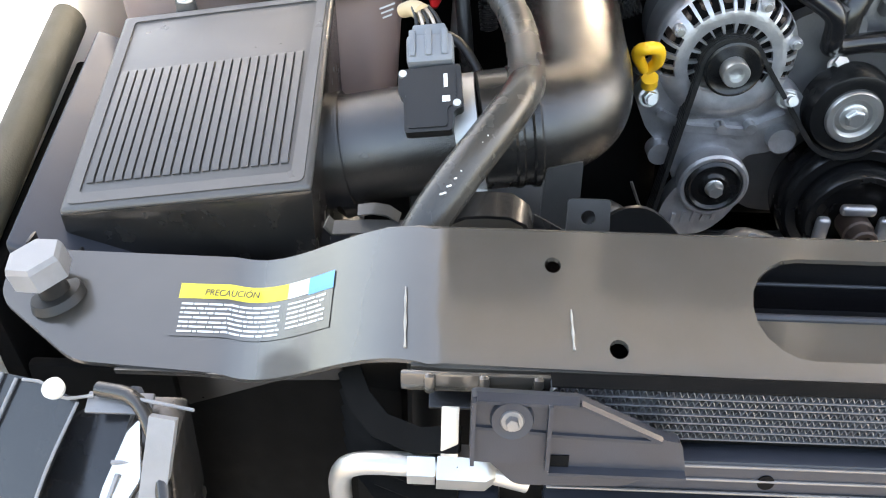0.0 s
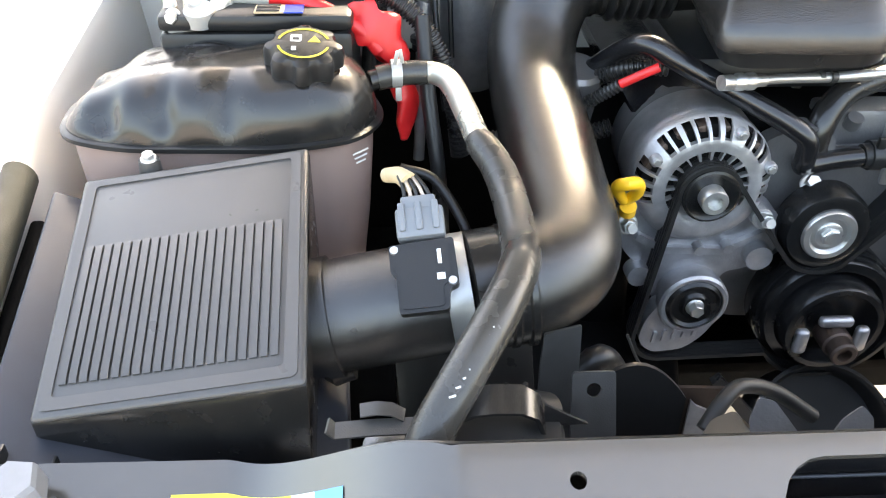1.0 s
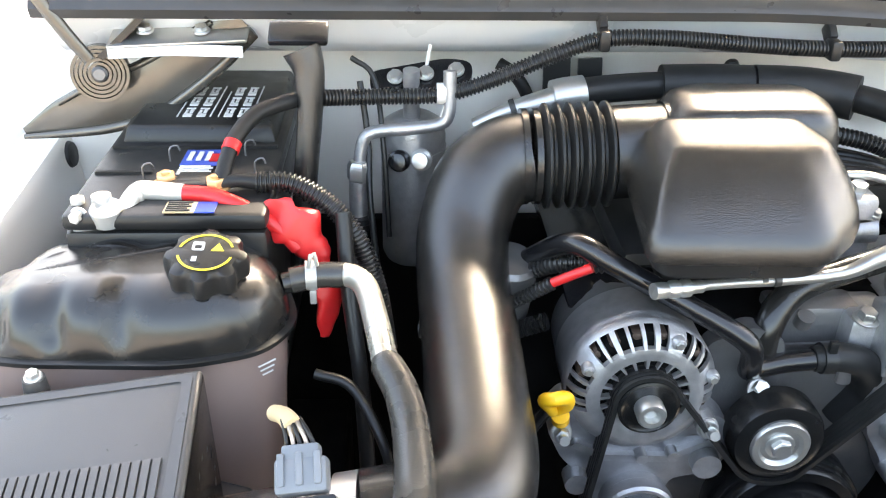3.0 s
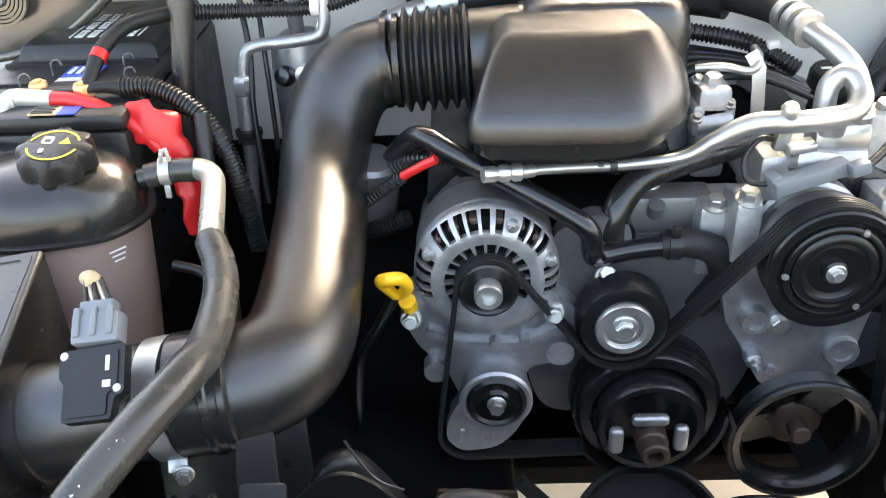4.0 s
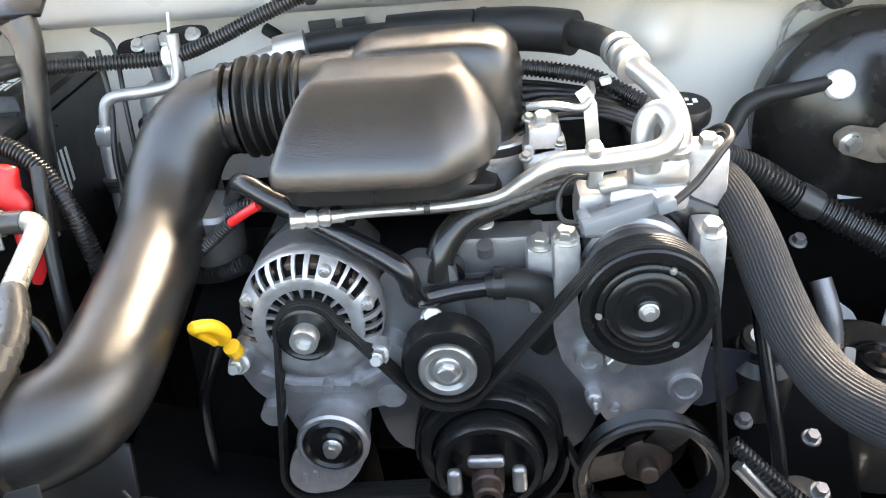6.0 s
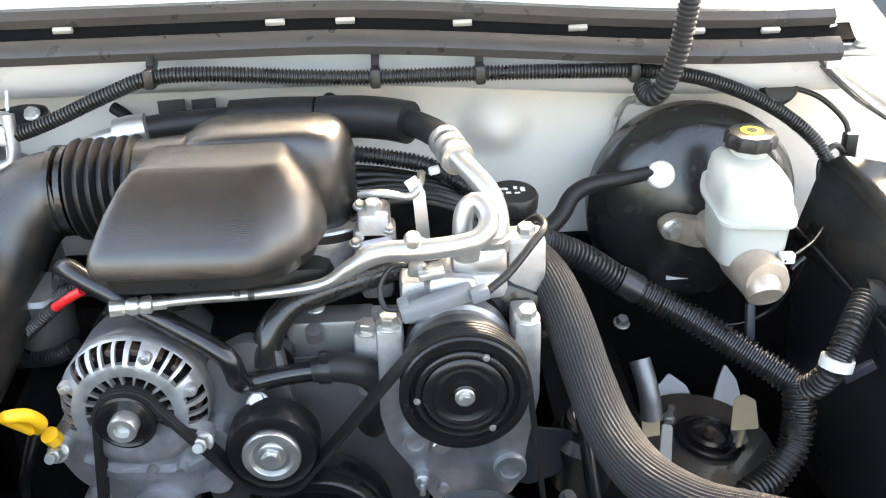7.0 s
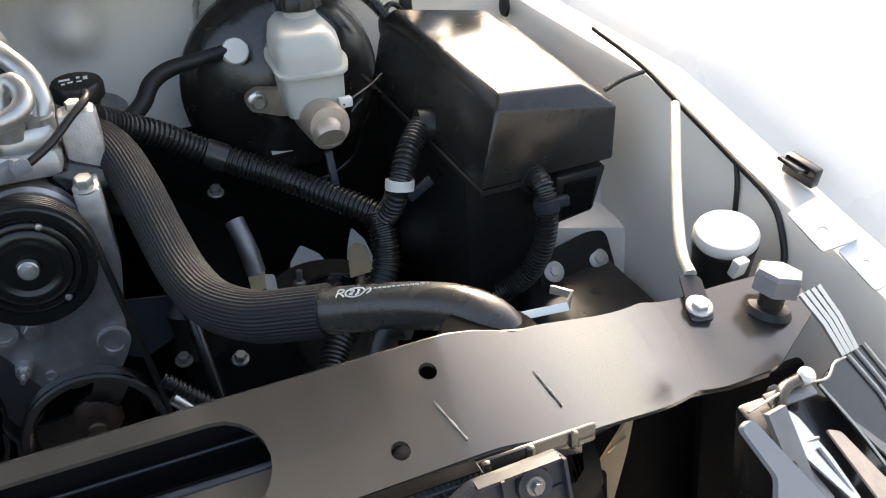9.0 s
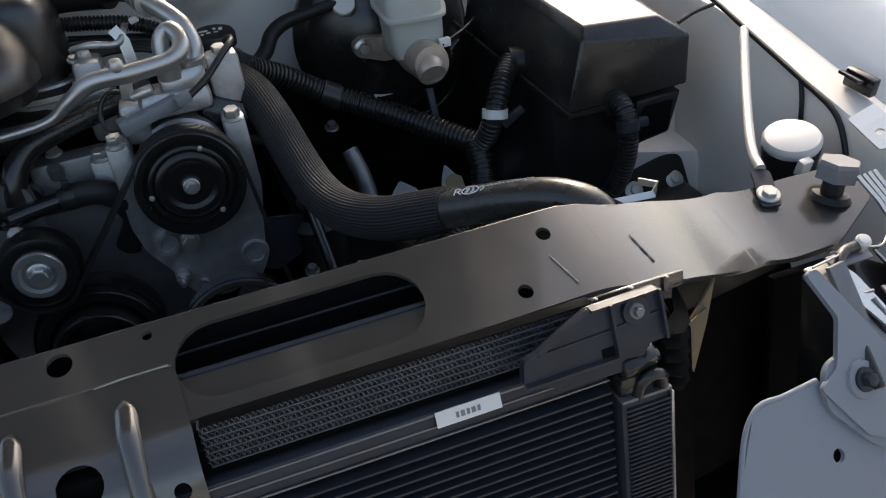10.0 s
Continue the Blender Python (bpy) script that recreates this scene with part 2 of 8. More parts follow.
M = {
    "lid": material("textured black plastic", (0.060, 0.058, 0.056), 0.34, grain=0.3, grain_scale=1500, vary=0.1, stain=0.04),
    "black": material("black plastic", (0.014, 0.014, 0.014), 0.34, grain=0.2, spec=0.38),
    "gloss": material("smooth black plastic", (0.016, 0.015, 0.014), 0.24, spec=0.55, grain=0.12, grain_scale=500, stain=0.05),
    "duct": material("moulded duct plastic", (0.0160, 0.0150, 0.0142), 0.16, spec=0.8, grain=0.75, grain_scale=800, stain=0.06),
    "rubber": material("black rubber", (0.016, 0.016, 0.016), 0.45, grain=0.2, vary=0.3, spec=0.28),
    "hose": material("grey-black hose rubber", (0.040, 0.038, 0.034), 0.27, spec=0.5, grain=0.4, grain_scale=600, stain=0.1),
    "loom": material("loom plastic", (0.016, 0.016, 0.016), 0.3, grain=0.1),
    "paint": material("satin brown-grey paint", (0.070, 0.065, 0.058), 0.22, 0.35, spec=0.6, grain=0.03, grain_scale=600, vary=0.08, stain=0.02, coat=0.8),
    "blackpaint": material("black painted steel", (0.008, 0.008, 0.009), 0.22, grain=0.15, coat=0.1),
    "cowlplastic": material("weathered cowl plastic", (0.040, 0.038, 0.036), 0.32, vary=0.2, grain=0.2, spec=0.5, stain=0.05),
    "darksteel": material("dark zinc-plated steel", (0.075, 0.074, 0.072), 0.38, 0.55, vary=0.25, scale=50, grain=0.3, stain=0.08),
    "bracket": material("dark grey bracket plastic", (0.025, 0.028, 0.036), 0.36, grain=0.15, spec=0.3),
    "cast": material("cast aluminium", (0.435, 0.435, 0.44), 0.46, 0.8, vary=0.35, scale=90, grain=0.6, grain_scale=420),
    "castmid": material("weathered cast aluminium", (0.40, 0.40, 0.408), 0.42, 0.8, vary=0.35, scale=70, grain=0.7, grain_scale=380, stain=0.12),
    "pewter": material("satin nickel tube", (0.50, 0.48, 0.42), 0.30, 0.7, vary=0.12, scale=30, grain=0.15),
    "castdark": material("dull cast iron and aluminium", (0.19, 0.188, 0.19), 0.44, 0.7, vary=0.3, scale=35, grain=0.6, grain_scale=350),
    "alu": material("bare aluminium pipe", (0.46, 0.46, 0.445), 0.36, 0.85, vary=0.06, grain=0.15),
    "steel": material("zinc-plated steel", (0.55, 0.545, 0.52), 0.34, 0.85, vary=0.12, grain=0.15),
    "rust": material("brown oxidised steel", (0.07, 0.048, 0.038), 0.45, 0.5, vary=0.4, scale=120, grain=0.4),
    "iron": material("dark iron pulley", (0.009, 0.009, 0.009), 0.24, 0.0, spec=0.38, vary=0.2, grain=0.15),
    "belt": material("ribbed belt rubber", (0.010, 0.010, 0.010), 0.45, grain=0.15),
    "body": material("pale body paint", (0.64, 0.67, 0.69), 0.3, vary=0.03, scale=6, grain=0.03, coat=0.3),
    "bodyin": material("pale unpolished body paint", (0.74, 0.705, 0.65), 0.45, vary=0.05, scale=8, grain=0.06),
    "pink": material("clouded tank plastic", (0.30, 0.215, 0.19), 0.35, vary=0.12, scale=14, grain=0.1, sub=0.15),
    "white": material("clouded white plastic", (0.42, 0.43, 0.40), 0.35, vary=0.08, scale=20, grain=0.1, sub=0.2),
    "whitep": material("white nylon", (0.62, 0.61, 0.58), 0.4, vary=0.04, grain=0.05),
    "grey": material("light grey connector plastic", (0.15, 0.165, 0.18), 0.42, vary=0.06, grain=0.1),
    "red": material("red cable sheath", (0.62, 0.018, 0.02), 0.35, vary=0.1, grain=0.05),
    "yellow": material("yellow plastic", (0.85, 0.46, 0.02), 0.4, vary=0.06, grain=0.05),
    "blue": material("blue printed film", (0.03, 0.08, 0.42), 0.35, vary=0.05, grain=0.0),
    "ivory": material("printed white film", (0.66, 0.66, 0.64), 0.4, vary=0.03, grain=0.0),
    "stickeryellow": material("yellow printed film", (0.80, 0.62, 0.05), 0.4, vary=0.04, grain=0.0),
    "stickerblue": material("sky blue printed film", (0.10, 0.33, 0.62), 0.4, vary=0.04, grain=0.0),
    "ink": material("dark printing ink", (0.03, 0.03, 0.03), 0.5, vary=0.05, grain=0.0),
    "copper": material("copper terminal", (0.72, 0.42, 0.22), 0.35, 0.8, vary=0.15, grain=0.2),
    "lead": material("battery lead", (0.5, 0.49, 0.46), 0.5, 0.6, vary=0.15, grain=0.3),
    "concrete": material("dusty concrete", (0.33, 0.305, 0.275), 0.9, vary=0.2, scale=3, grain=0.3, grain_scale=200, stain=0.3),
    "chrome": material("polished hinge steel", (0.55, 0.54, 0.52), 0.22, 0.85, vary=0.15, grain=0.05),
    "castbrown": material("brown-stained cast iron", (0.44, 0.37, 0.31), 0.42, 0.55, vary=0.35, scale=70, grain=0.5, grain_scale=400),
    # darker copy of the hinge steel, shades the left hinge arm by colour
    "hinge": material("darkened hinge steel", (0.13, 0.12, 0.105), 0.22, 0.6, vary=0.3, scale=25, grain=0.08),
    "card": material("tan card", (0.46, 0.36, 0.22), 0.7, vary=0.15, grain=0.2),
    "clear": material("scuffed clear plastic", (0.27, 0.245, 0.22), 0.22, vary=0.25, scale=30, grain=0.1),
    "cap": material("grey rubber cap", (0.175, 0.18, 0.19), 0.45, vary=0.25, scale=60, grain=0.2),
    "scar": material("chipped paint edge", (0.30, 0.28, 0.25), 0.6, vary=0.4, scale=200, grain=0.4),
    "coolertube": material("weathered cooler tube", (0.085, 0.09, 0.10), 0.45, 0.4, vary=0.2, grain=0.15),
    "fin": material("aluminium fins", (0.22, 0.235, 0.26), 0.4, 0.8, vary=0.15, grain=0.2),
    # set near zero: also carries the shade of deep places in its colour
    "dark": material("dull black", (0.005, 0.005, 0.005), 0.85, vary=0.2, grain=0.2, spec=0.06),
    "lens": material("clear smoked lamp plastic", (0.014, 0.015, 0.017), 0.2, vary=0.3, grain=0.05),
    "bluegrey": material("blue-grey primer", (0.19, 0.212, 0.24), 0.45, vary=0.06, scale=10, grain=0.08),
    "liner": material("dull brown-grey bonnet liner", (0.09, 0.08, 0.07), 0.8, vary=0.15, scale=8, grain=0.3),
    "foam": material("olive-grey foam seal", (0.055, 0.052, 0.038), 0.8, vary=0.2, grain=0.5, grain_scale=500),
}


def braid(name, color, rough):
    """A woven sleeve: crossing waves as relief."""
    m = material(name, color, rough, vary=0.25, grain=0.0, spec=0.25)
    t = m.node_tree
    b = t.nodes["Principled BSDF"]
    tc = [n for n in t.nodes if n.bl_idname == "ShaderNodeTexCoord"][0]
    hs = []
    for turn in (0.8, -0.8):
        mp = t.nodes.new("ShaderNodeMapping")
        mp.inputs["Rotation"].default_value = (0.5, turn, turn)
        w = t.nodes.new("ShaderNodeTexWave")
        w.inputs["Scale"].default_value = 170.0
        w.inputs["Distortion"].default_value = 0.4
        t.links.new(tc.outputs["Object"], mp.inputs["Vector"])
        t.links.new(mp.outputs[0], w.inputs["Vector"])
        hs.append(w)
    mx = t.nodes.new("ShaderNodeMath")
    mx.operation = "MAXIMUM"
    t.links.new(hs[0].outputs["Fac"], mx.inputs[0])
    t.links.new(hs[1].outputs["Fac"], mx.inputs[1])
    bump = t.nodes.new("ShaderNodeBump")
    bump.inputs["Strength"].default_value, bump.inputs["Distance"].default_value = 0.4, 0.0010
    t.links.new(mx.outputs[0], bump.inputs["Height"])
    t.links.new(bump.outputs[0], b.inputs["Normal"])
    return m


M["braid"] = braid("woven hose sleeve", (0.026, 0.026, 0.027), 0.62)


# ---- the setting: ground, body shell, open bonnet ----
def ground_sheet():
    bm = bmesh.new()
    bmesh.ops.create_grid(bm, x_segments=8, y_segments=8, size=400)
    return bm


solo("ground", ground_sheet(), M["concrete"], "dusty pale concrete ground under the truck", "ground", kind="structure")


def crown(x):
    """How far the cowl rises towards the far side of the bay."""
    k = min(1.0, max(0.0, (x + 0.05) / 0.58))
    return 0.032 * (1 - (3 * k * k - 2 * k ** 3))


def swept_x(profile, x0, x1, thick=0.003):
    """A panel whose section (y, z) runs on from x0 to x1."""
    p = [Vector((0, y, z)) for y, z in profile]
    side = []
    for i in range(len(p)):
        t = (p[min(i + 1, len(p) - 1)] - p[max(i - 1, 0)]).normalized()
        side.append(V(0, t.z, -t.y) * thick)
    loop = p + [a + s for a, s in zip(reversed(p), reversed(side))]
    n = max(2, int((x1 - x0) / 0.05))
    return ringed([[V(x0 + (x1 - x0) * k / n, q.y, q.z + crown(x0 + (x1 - x0) * k / n)) for q in loop] for k in range(n + 1)])


def bulged(bm, at, r, h):
    """Presses a round boss towards the front into a gridded panel."""
    for v in bm.verts:
        d = math.hypot(v.co.x - at[0], v.co.z - at[2]) / r
        if d < 1:
            v.co.y -= h * (0.5 + 0.5 * math.cos(math.pi * d)) ** 0.6
    return bm


def wall_grid(x0, x1, z0, z1, y, nx, nz):
    bm = bmesh.new()
    vs = [[bm.verts.new((x0 + (x1 - x0) * i / nx, y, z0 + (z1 - z0) * j / nz)) for i in range(nx + 1)] for j in range(nz + 1)]
    for j in range(nz):
        for i in range(nx):
            bm.faces.new((vs[j][i], vs[j][i + 1], vs[j + 1][i + 1], vs[j + 1][i]))
    return bm


fw = wall_grid(-0.9, 0.9, 0.35, 1.245, 0.838, 120, 60)
bulged(fw, (0.205, 0, 1.155), 0.05, 0.042)
bulged(fw, (-0.33, 0, 1.10), 0.09, 0.025)
thicken(fw, (0, 0.02, 0))
# near-black panel covers the lower part of the firewall
solo("firewall_panel", box((-0.02, 0.818, 0.66), (1.68, 0.02, 0.66), 0.006), M["dark"], "near-black panel over the lower firewall", "sound pad", kind="structure")
# added panels hide the bright ground and stand in for deep shade
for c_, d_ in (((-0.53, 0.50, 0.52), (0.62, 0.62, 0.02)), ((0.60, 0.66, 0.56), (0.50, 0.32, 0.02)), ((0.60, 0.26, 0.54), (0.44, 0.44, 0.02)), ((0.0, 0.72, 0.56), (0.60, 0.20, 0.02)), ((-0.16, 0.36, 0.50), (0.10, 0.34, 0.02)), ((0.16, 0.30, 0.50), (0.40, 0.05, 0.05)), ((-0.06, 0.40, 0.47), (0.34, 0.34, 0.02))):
    solo("dark_filler", box(c_, d_, 0.004), M["dark"], "near-black panel added under the bay to keep its depths dark", "splash tray", kind="structure")
solo("wall_firewall", fw, M["bodyin"], "pale blue-white painted steel firewall with a pressed boss", "wall", kind="structure")

# the ledge of the cowl above the firewall
ledge = swept_x([(0.835, 1.205), (0.80, 1.195), (0.765, 1.197), (0.735, 1.215), (0.712, 1.25), (0.708, 1.275)], -0.80, 0.66, 0.012)
solo("cowl_ledge", ledge, M["body"], "pale glossy painted cowl ledge above the firewall", "cowl", kind="structure")

cowl = thing("cowl", (0, 0.72, 1.27), "grey rubber-edged plastic cowl panel below the windscreen", "cowl", kind="structure")
part("lower_seal", swept_x([(0.688, 1.252), (0.684, 1.262), (0.690, 1.272), (0.700, 1.278), (0.706, 1.277)], -0.80, 0.60, 0.008), M["cowlplastic"], cowl, "dark grey rubber seal")
# near-black strip stands in for the shaded gap between seal and lip
part("channel", swept_x([(0.700, 1.274), (0.712, 1.282), (0.722, 1.290)], -0.80, 0.62, 0.006), M["dark"], cowl)
part("upper_lip", swept_x([(0.718, 1.288), (0.714, 1.298), (0.722, 1.307), (0.735, 1.309)], -0.80, 0.60, 0.006), M["cowlplastic"], cowl)
# shine of this edge is put into its colour with pale body paint
part("bright_strip", swept_x([(0.730, 1.309), (0.728, 1.316), (0.736, 1.322), (0.750, 1.323)], -0.80, 0.52, 0.004), M["body"], cowl, "pale glossy edge strip")
part("panel", swept_x([(0.745, 1.322), (0.80, 1.345), (0.88, 1.395), (0.95, 1.44)], -0.82, 0.62, 0.006), M["cowlplastic"], cowl, "dark grey plastic panel")
part("rib", box((0.25, 0.79, 1.342 + crown(0.25)), (0.21, 0.022, 0.008), 0.003, (25, 0, 0)), M["cowlplastic"], cowl)
for x in (-0.30, -0.06, 0.02, 0.155, 0.29, 0.43, 0.52):
    part("clip", box((x, 0.711, 1.286 + crown(x)), (0.022, 0.006, 0.006), 0.001, (35, 0, 0)), M["lead"], cowl, "pale plastic clip")


def inner_fender(s):
    """The inner wall of a front wing: s is -1 or 1."""
    rows = []
    for k in range(19):
        y = -0.02 + k * 0.05
        top = 0.935 + 0.30 * min(y, 0.42) + 0.10 * max(0, y - 0.42)
        rows.append([V(s * 0.80, y, 0.40), V(s * 0.815, y, 0.70), V(s * 0.832, y, top - 0.10), V(s * 0.842, y, top - 0.012), V(s * 0.85, y, top), V(s * 0.875, y, top + 0.004), V(s * 0.895, y, top + 0.001), V(s * 0.90, y, top - 0.012)])
    bm = ringed(rows, cap=False, closed=False)
    bmesh.ops.recalc_face_normals(bm, faces=bm.faces[:])
    return thicken(bm, (s * 0.003, 0, 0))


def outer_fender(s):
    rows = []
    for k in range(23):
        y = 0.09 + k * 0.05
        top = 0.925 + 0.30 * min(y, 0.42) + 0.10 * max(0, y - 0.42)
        rows.append([V(s * 0.888, y, top - 0.012), V(s * 0.905, y, top + 0.022), V(s * 0.918, y, top + 0.034), V(s * 0.950, y, top + 0.062), V(s * 0.985, y, top + 0.080), V(s * 1.015, y, top + 0.078), V(s * 1.040, y, top + 0.055), V(s * 1.055, y, top - 0.02), V(s * 1.06, y, top - 0.12), V(s * 1.06, y, 0.45)])
    bm = ringed(rows, cap=False, closed=False)
    return thicken(bm, (s * 0.004, 0, -0.003))


for s in (-1, 1):
    solo("wall_fender", inner_fender(s), M["bodyin"], "pale painted inner wing wall with a folded top flange", "wing wall", kind="structure")
    solo("fender", outer_fender(s), M["body"], "white glossy painted front wing of the truck", "fender", kind="structure")

# open bonnet over the bay, and the cab behind it
HOOD_A, HOOD_L = radians(47), 1.40
hood = thing("bonnet", (0, 0.83, 1.36), "open white bonnet with a bare painted underside", "bonnet", kind="structure")
hb = box((0, 0, 0), (1.56, HOOD_L, 0.02), 0.008)
hm = Matrix.Translation((0, 0.86 - math.cos(HOOD_A) * HOOD_L / 2, 1.53 + math.sin(HOOD_A) * HOOD_L / 2)) @ Matrix.Rotation(-HOOD_A, 4, "X")
part("skin", moved(hb, hm), M["body"], hood)
frame_pts = [(-0.7, -0.62), (0.7, -0.62), (0.72, 0.62), (-0.72, 0.62)]
inner = [rounded([(x0, -0.42), (x0 + 0.36, -0.45), (x0 + 0.36, 0.40), (x0, 0.44)], 0.06) for x0 in (-0.60, -0.18, 0.24)]
part("underside_frame", plate(rounded(frame_pts, 0.06), -0.025, hm @ Matrix.Translation((0, 0, -0.011)), inner), M["bodyin"], hood)
part("liner", moved(box((0, -0.14, -0.016), (1.40, 1.10, 0.008), 0.002), hm), M["liner"], hood, "dull bonnet liner")
cab = joined(box((0, 1.75, 0.85), (1.8, 1.5, 0.95), 0.05), box((0, 1.9, 1.6), (1.6, 1.1, 0.6), 0.1))
solo("cab", cab, M["body"], "white truck cab behind the firewall", "cab", kind="structure")


def support_z(x, y):
    a = abs(x)
    drop = 0.0
    start, run = (0.41, 0.25) if x > 0 else (0.465, 0.155)
    if a > start:
        k = min(1.0, (a - start) / run)
        soft = 3 * k * k - 2 * k ** 3
        drop = 0.105 * (soft if x > 0 else 0.75 * soft + 0.25 * k)
    return 1.05 + 0.43 * y - drop


def support_y(x):
    """How far the ends of the support sweep back."""
    a = max(0.0, abs(x) - 0.47)
    return min(0.062, a * 0.42)


# ---- radiator support ----
support = thing("radiator_support", (0, 0, 0.95), "brown-grey painted steel radiator support across the bay", "radiator support")
rear = [(0.77, 0.022), (0.70, 0.025), (0.60, 0.024), (0.45, 0.022), (-0.45, 0.022), (-0.60, 0.024), (-0.70, 0.025), (-0.785, 0.026)]
front = [(-0.785, -0.012), (-0.72, -0.055), (-0.60, -0.061), (-0.49, -0.061), (-0.30, -0.064), (0.30, -0.064), (0.49, -0.061), (0.60, -0.061), (0.70, -0.058), (0.77, -0.02)]
holes = [circle(-0.397, 0, 0.0050), circle(0.397, 0, 0.0062), circle(-0.36, -0.050, 0.0056), circle(0.36, -0.045, 0.0062), circle(0.013, 0.008, 0.0095), circle(-0.013 + 0.09, 0.012, 0.004),
         slot(-0.279, -0.092, -0.022, 0.031), slot(0.092, 0.284, -0.022, 0.031)]
sb = sheet(rounded(rear + front, 0.012), holes, [i * 0.01 - 0.8 for i in range(161)], (-0.03, 0.0))
for v in sb.verts:
    v.co.z = support_z(v.co.x, v.co.y + support_y(v.co.x) * 0.0) - 0.0
    v.co.y += support_y(v.co.x)
    v.co.z += 0.43 * support_y(v.co.x)
thicken(sb, (0, 0, -0.003))
part("top_panel", sb, M["paint"], support)


def lip(y_of, xs, depth, lean):
    rows = [[V(x, y_of(x) + support_y(x), support_z(x, y_of(x)) + 0.43 * support_y(x) - 0.001), V(x, y_of(x) + support_y(x) + lean * 0.25, support_z(x, y_of(x)) + 0.43 * support_y(x) - 0.006),
             V(x, y_of(x) + support_y(x) + lean, support_z(x, y_of(x)) + 0.43 * support_y(x) - depth)] for x in xs]
    bm = ringed(rows, cap=False, closed=False)
    return thicken(bm, (0, 0.0025, 0))


xs = [i * 0.02 - 0.70 for i in range(71)]
part("front_lip", lip(lambda x: -0.0635, [x for x in xs if abs(x) < 0.485], 0.013, 0.001), M["paint"], support)
for s in (-1, 1):
    part("end_lip", lip(lambda x: -0.0595, [s * (0.49 + 0.02 * i) for i in range(11)], 0.007, 0.004), M["paint"], support, "short folded end lip")
# rear lip and inner sheet: near-black, so the slots show dark inside
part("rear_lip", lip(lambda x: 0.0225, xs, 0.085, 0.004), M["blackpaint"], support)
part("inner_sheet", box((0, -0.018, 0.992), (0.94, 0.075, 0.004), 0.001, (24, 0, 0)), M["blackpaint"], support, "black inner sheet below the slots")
def under(y, depth):
    """Height of a line that runs below the top panel."""
    return 1.05 + 0.43 * y - depth


for x0, x1 in ((-0.34, -0.085), (0.085, 0.34)):
    flange = ringed([[V(x, -0.060, under(-0.060, 0.007)), V(x, -0.040, under(-0.040, 0.0085)), V(x, -0.0225, under(-0.0225, 0.010))] for x in (x0, (x0 + x1) / 2, x1)], cap=False, closed=False)
    part("inner_flange", thicken(flange, (0, 0, -0.002)), M["paint"], support, "folded inner flange below the slot")
    part("flange_edge", tube([(x0, -0.0200, under(-0.0200, 0.0105)), ((x0 + x1) / 2, -0.0200, under(-0.0200, 0.0105)), (x1, -0.0200, under(-0.0200, 0.0105))], 0.0026, 12, 0.02), M["bracket"], support, "rounded bright flange edge")
    part("rear_edge", tube([(x0, 0.014, under(0.014, 0.026)), ((x0 + x1) / 2, 0.014, under(0.014, 0.026)), (x1, 0.014, under(0.014, 0.026))], 0.0012, 10, 0.02), M["bracket"], support)
# latch panel in the middle
LATCH = [(-0.0185, 1.0432), (-0.048, 1.0330), (-0.060, 1.0285), (-0.072, 1.0235), (-0.084, 1.0160), (-0.094, 1.0050), (-0.101, 0.9900), (-0.107, 0.9650), (-0.114, 0.9200), (-0.122, 0.8500), (-0.130, 0.7400)]


def latch_at(d):
    """The pressed panel's line, by the distance along it."""
    for (y0, z0), (y1, z1) in zip(LATCH, LATCH[1:]):
        n = math.hypot(y1 - y0, z1 - z0)
        if d <= n or (y1, z1) == LATCH[-1]:
            k = min(1.0, d / n)
            return y0 + (y1 - y0) * k, z0 + (z1 - z0) * k
        d -= n


lp = sheet(rounded([(-0.090, 0.0), (0.0915, 0.0), (0.096, -0.06), (0.093, -0.33), (-0.093, -0.33), (-0.094, -0.06)], 0.004), [circle(0.018, -0.0755, 0.0155), circle(0.080, -0.099, 0.006)], [-0.07 + 0.02 * i for i in range(8)], [-0.005 * i for i in range(1, 20)] + [-0.095 - 0.02 * i for i in range(1, 12)])
for v in lp.verts:
    v.co.y, v.co.z = latch_at(-v.co.y)
thicken(lp, (0, 0.003, -0.001))
part("latch_panel", lp, M["paint"], support)
for x in (-0.023, 0.0545):
    pts = [V(x, *latch_at(d)) for d in (0.020, 0.026, 0.036, 0.06, 0.11, 0.15, 0.20)]
    part("bead", tube(pts, [0.002, 0.0070, 0.0085, 0.0085, 0.0085, 0.0085, 0.0085], 16, 0.004), M["paint"], support, "pressed stiffening bead")
part("fold_scar", tube([(0.035, -0.0215, 1.0432), (0.052, -0.0200, 1.0438), (0.068, -0.0195, 1.0440), (0.088, -0.0195, 1.0440)], [0.0003, 0.0009, 0.0005, 0.0008], 8), M["scar"], support, "chipped paint along the fold")
for s in (-1, 1):
    x = s * 0.4375
    part("clamp_strip", box((x, -0.0665, 1.0145), (0.096, 0.004, 0.014), 0.003, (0, 0, 0)), M["paint"], support, "folded steel clamp strip")
    for k in (-1, 0, 1):
        part("clamp_tooth", box((x + k * 0.031, -0.0690, 1.0150), (0.007, 0.006, 0.014), 0.0028, (0, 0, 0)), M["paint"], support)
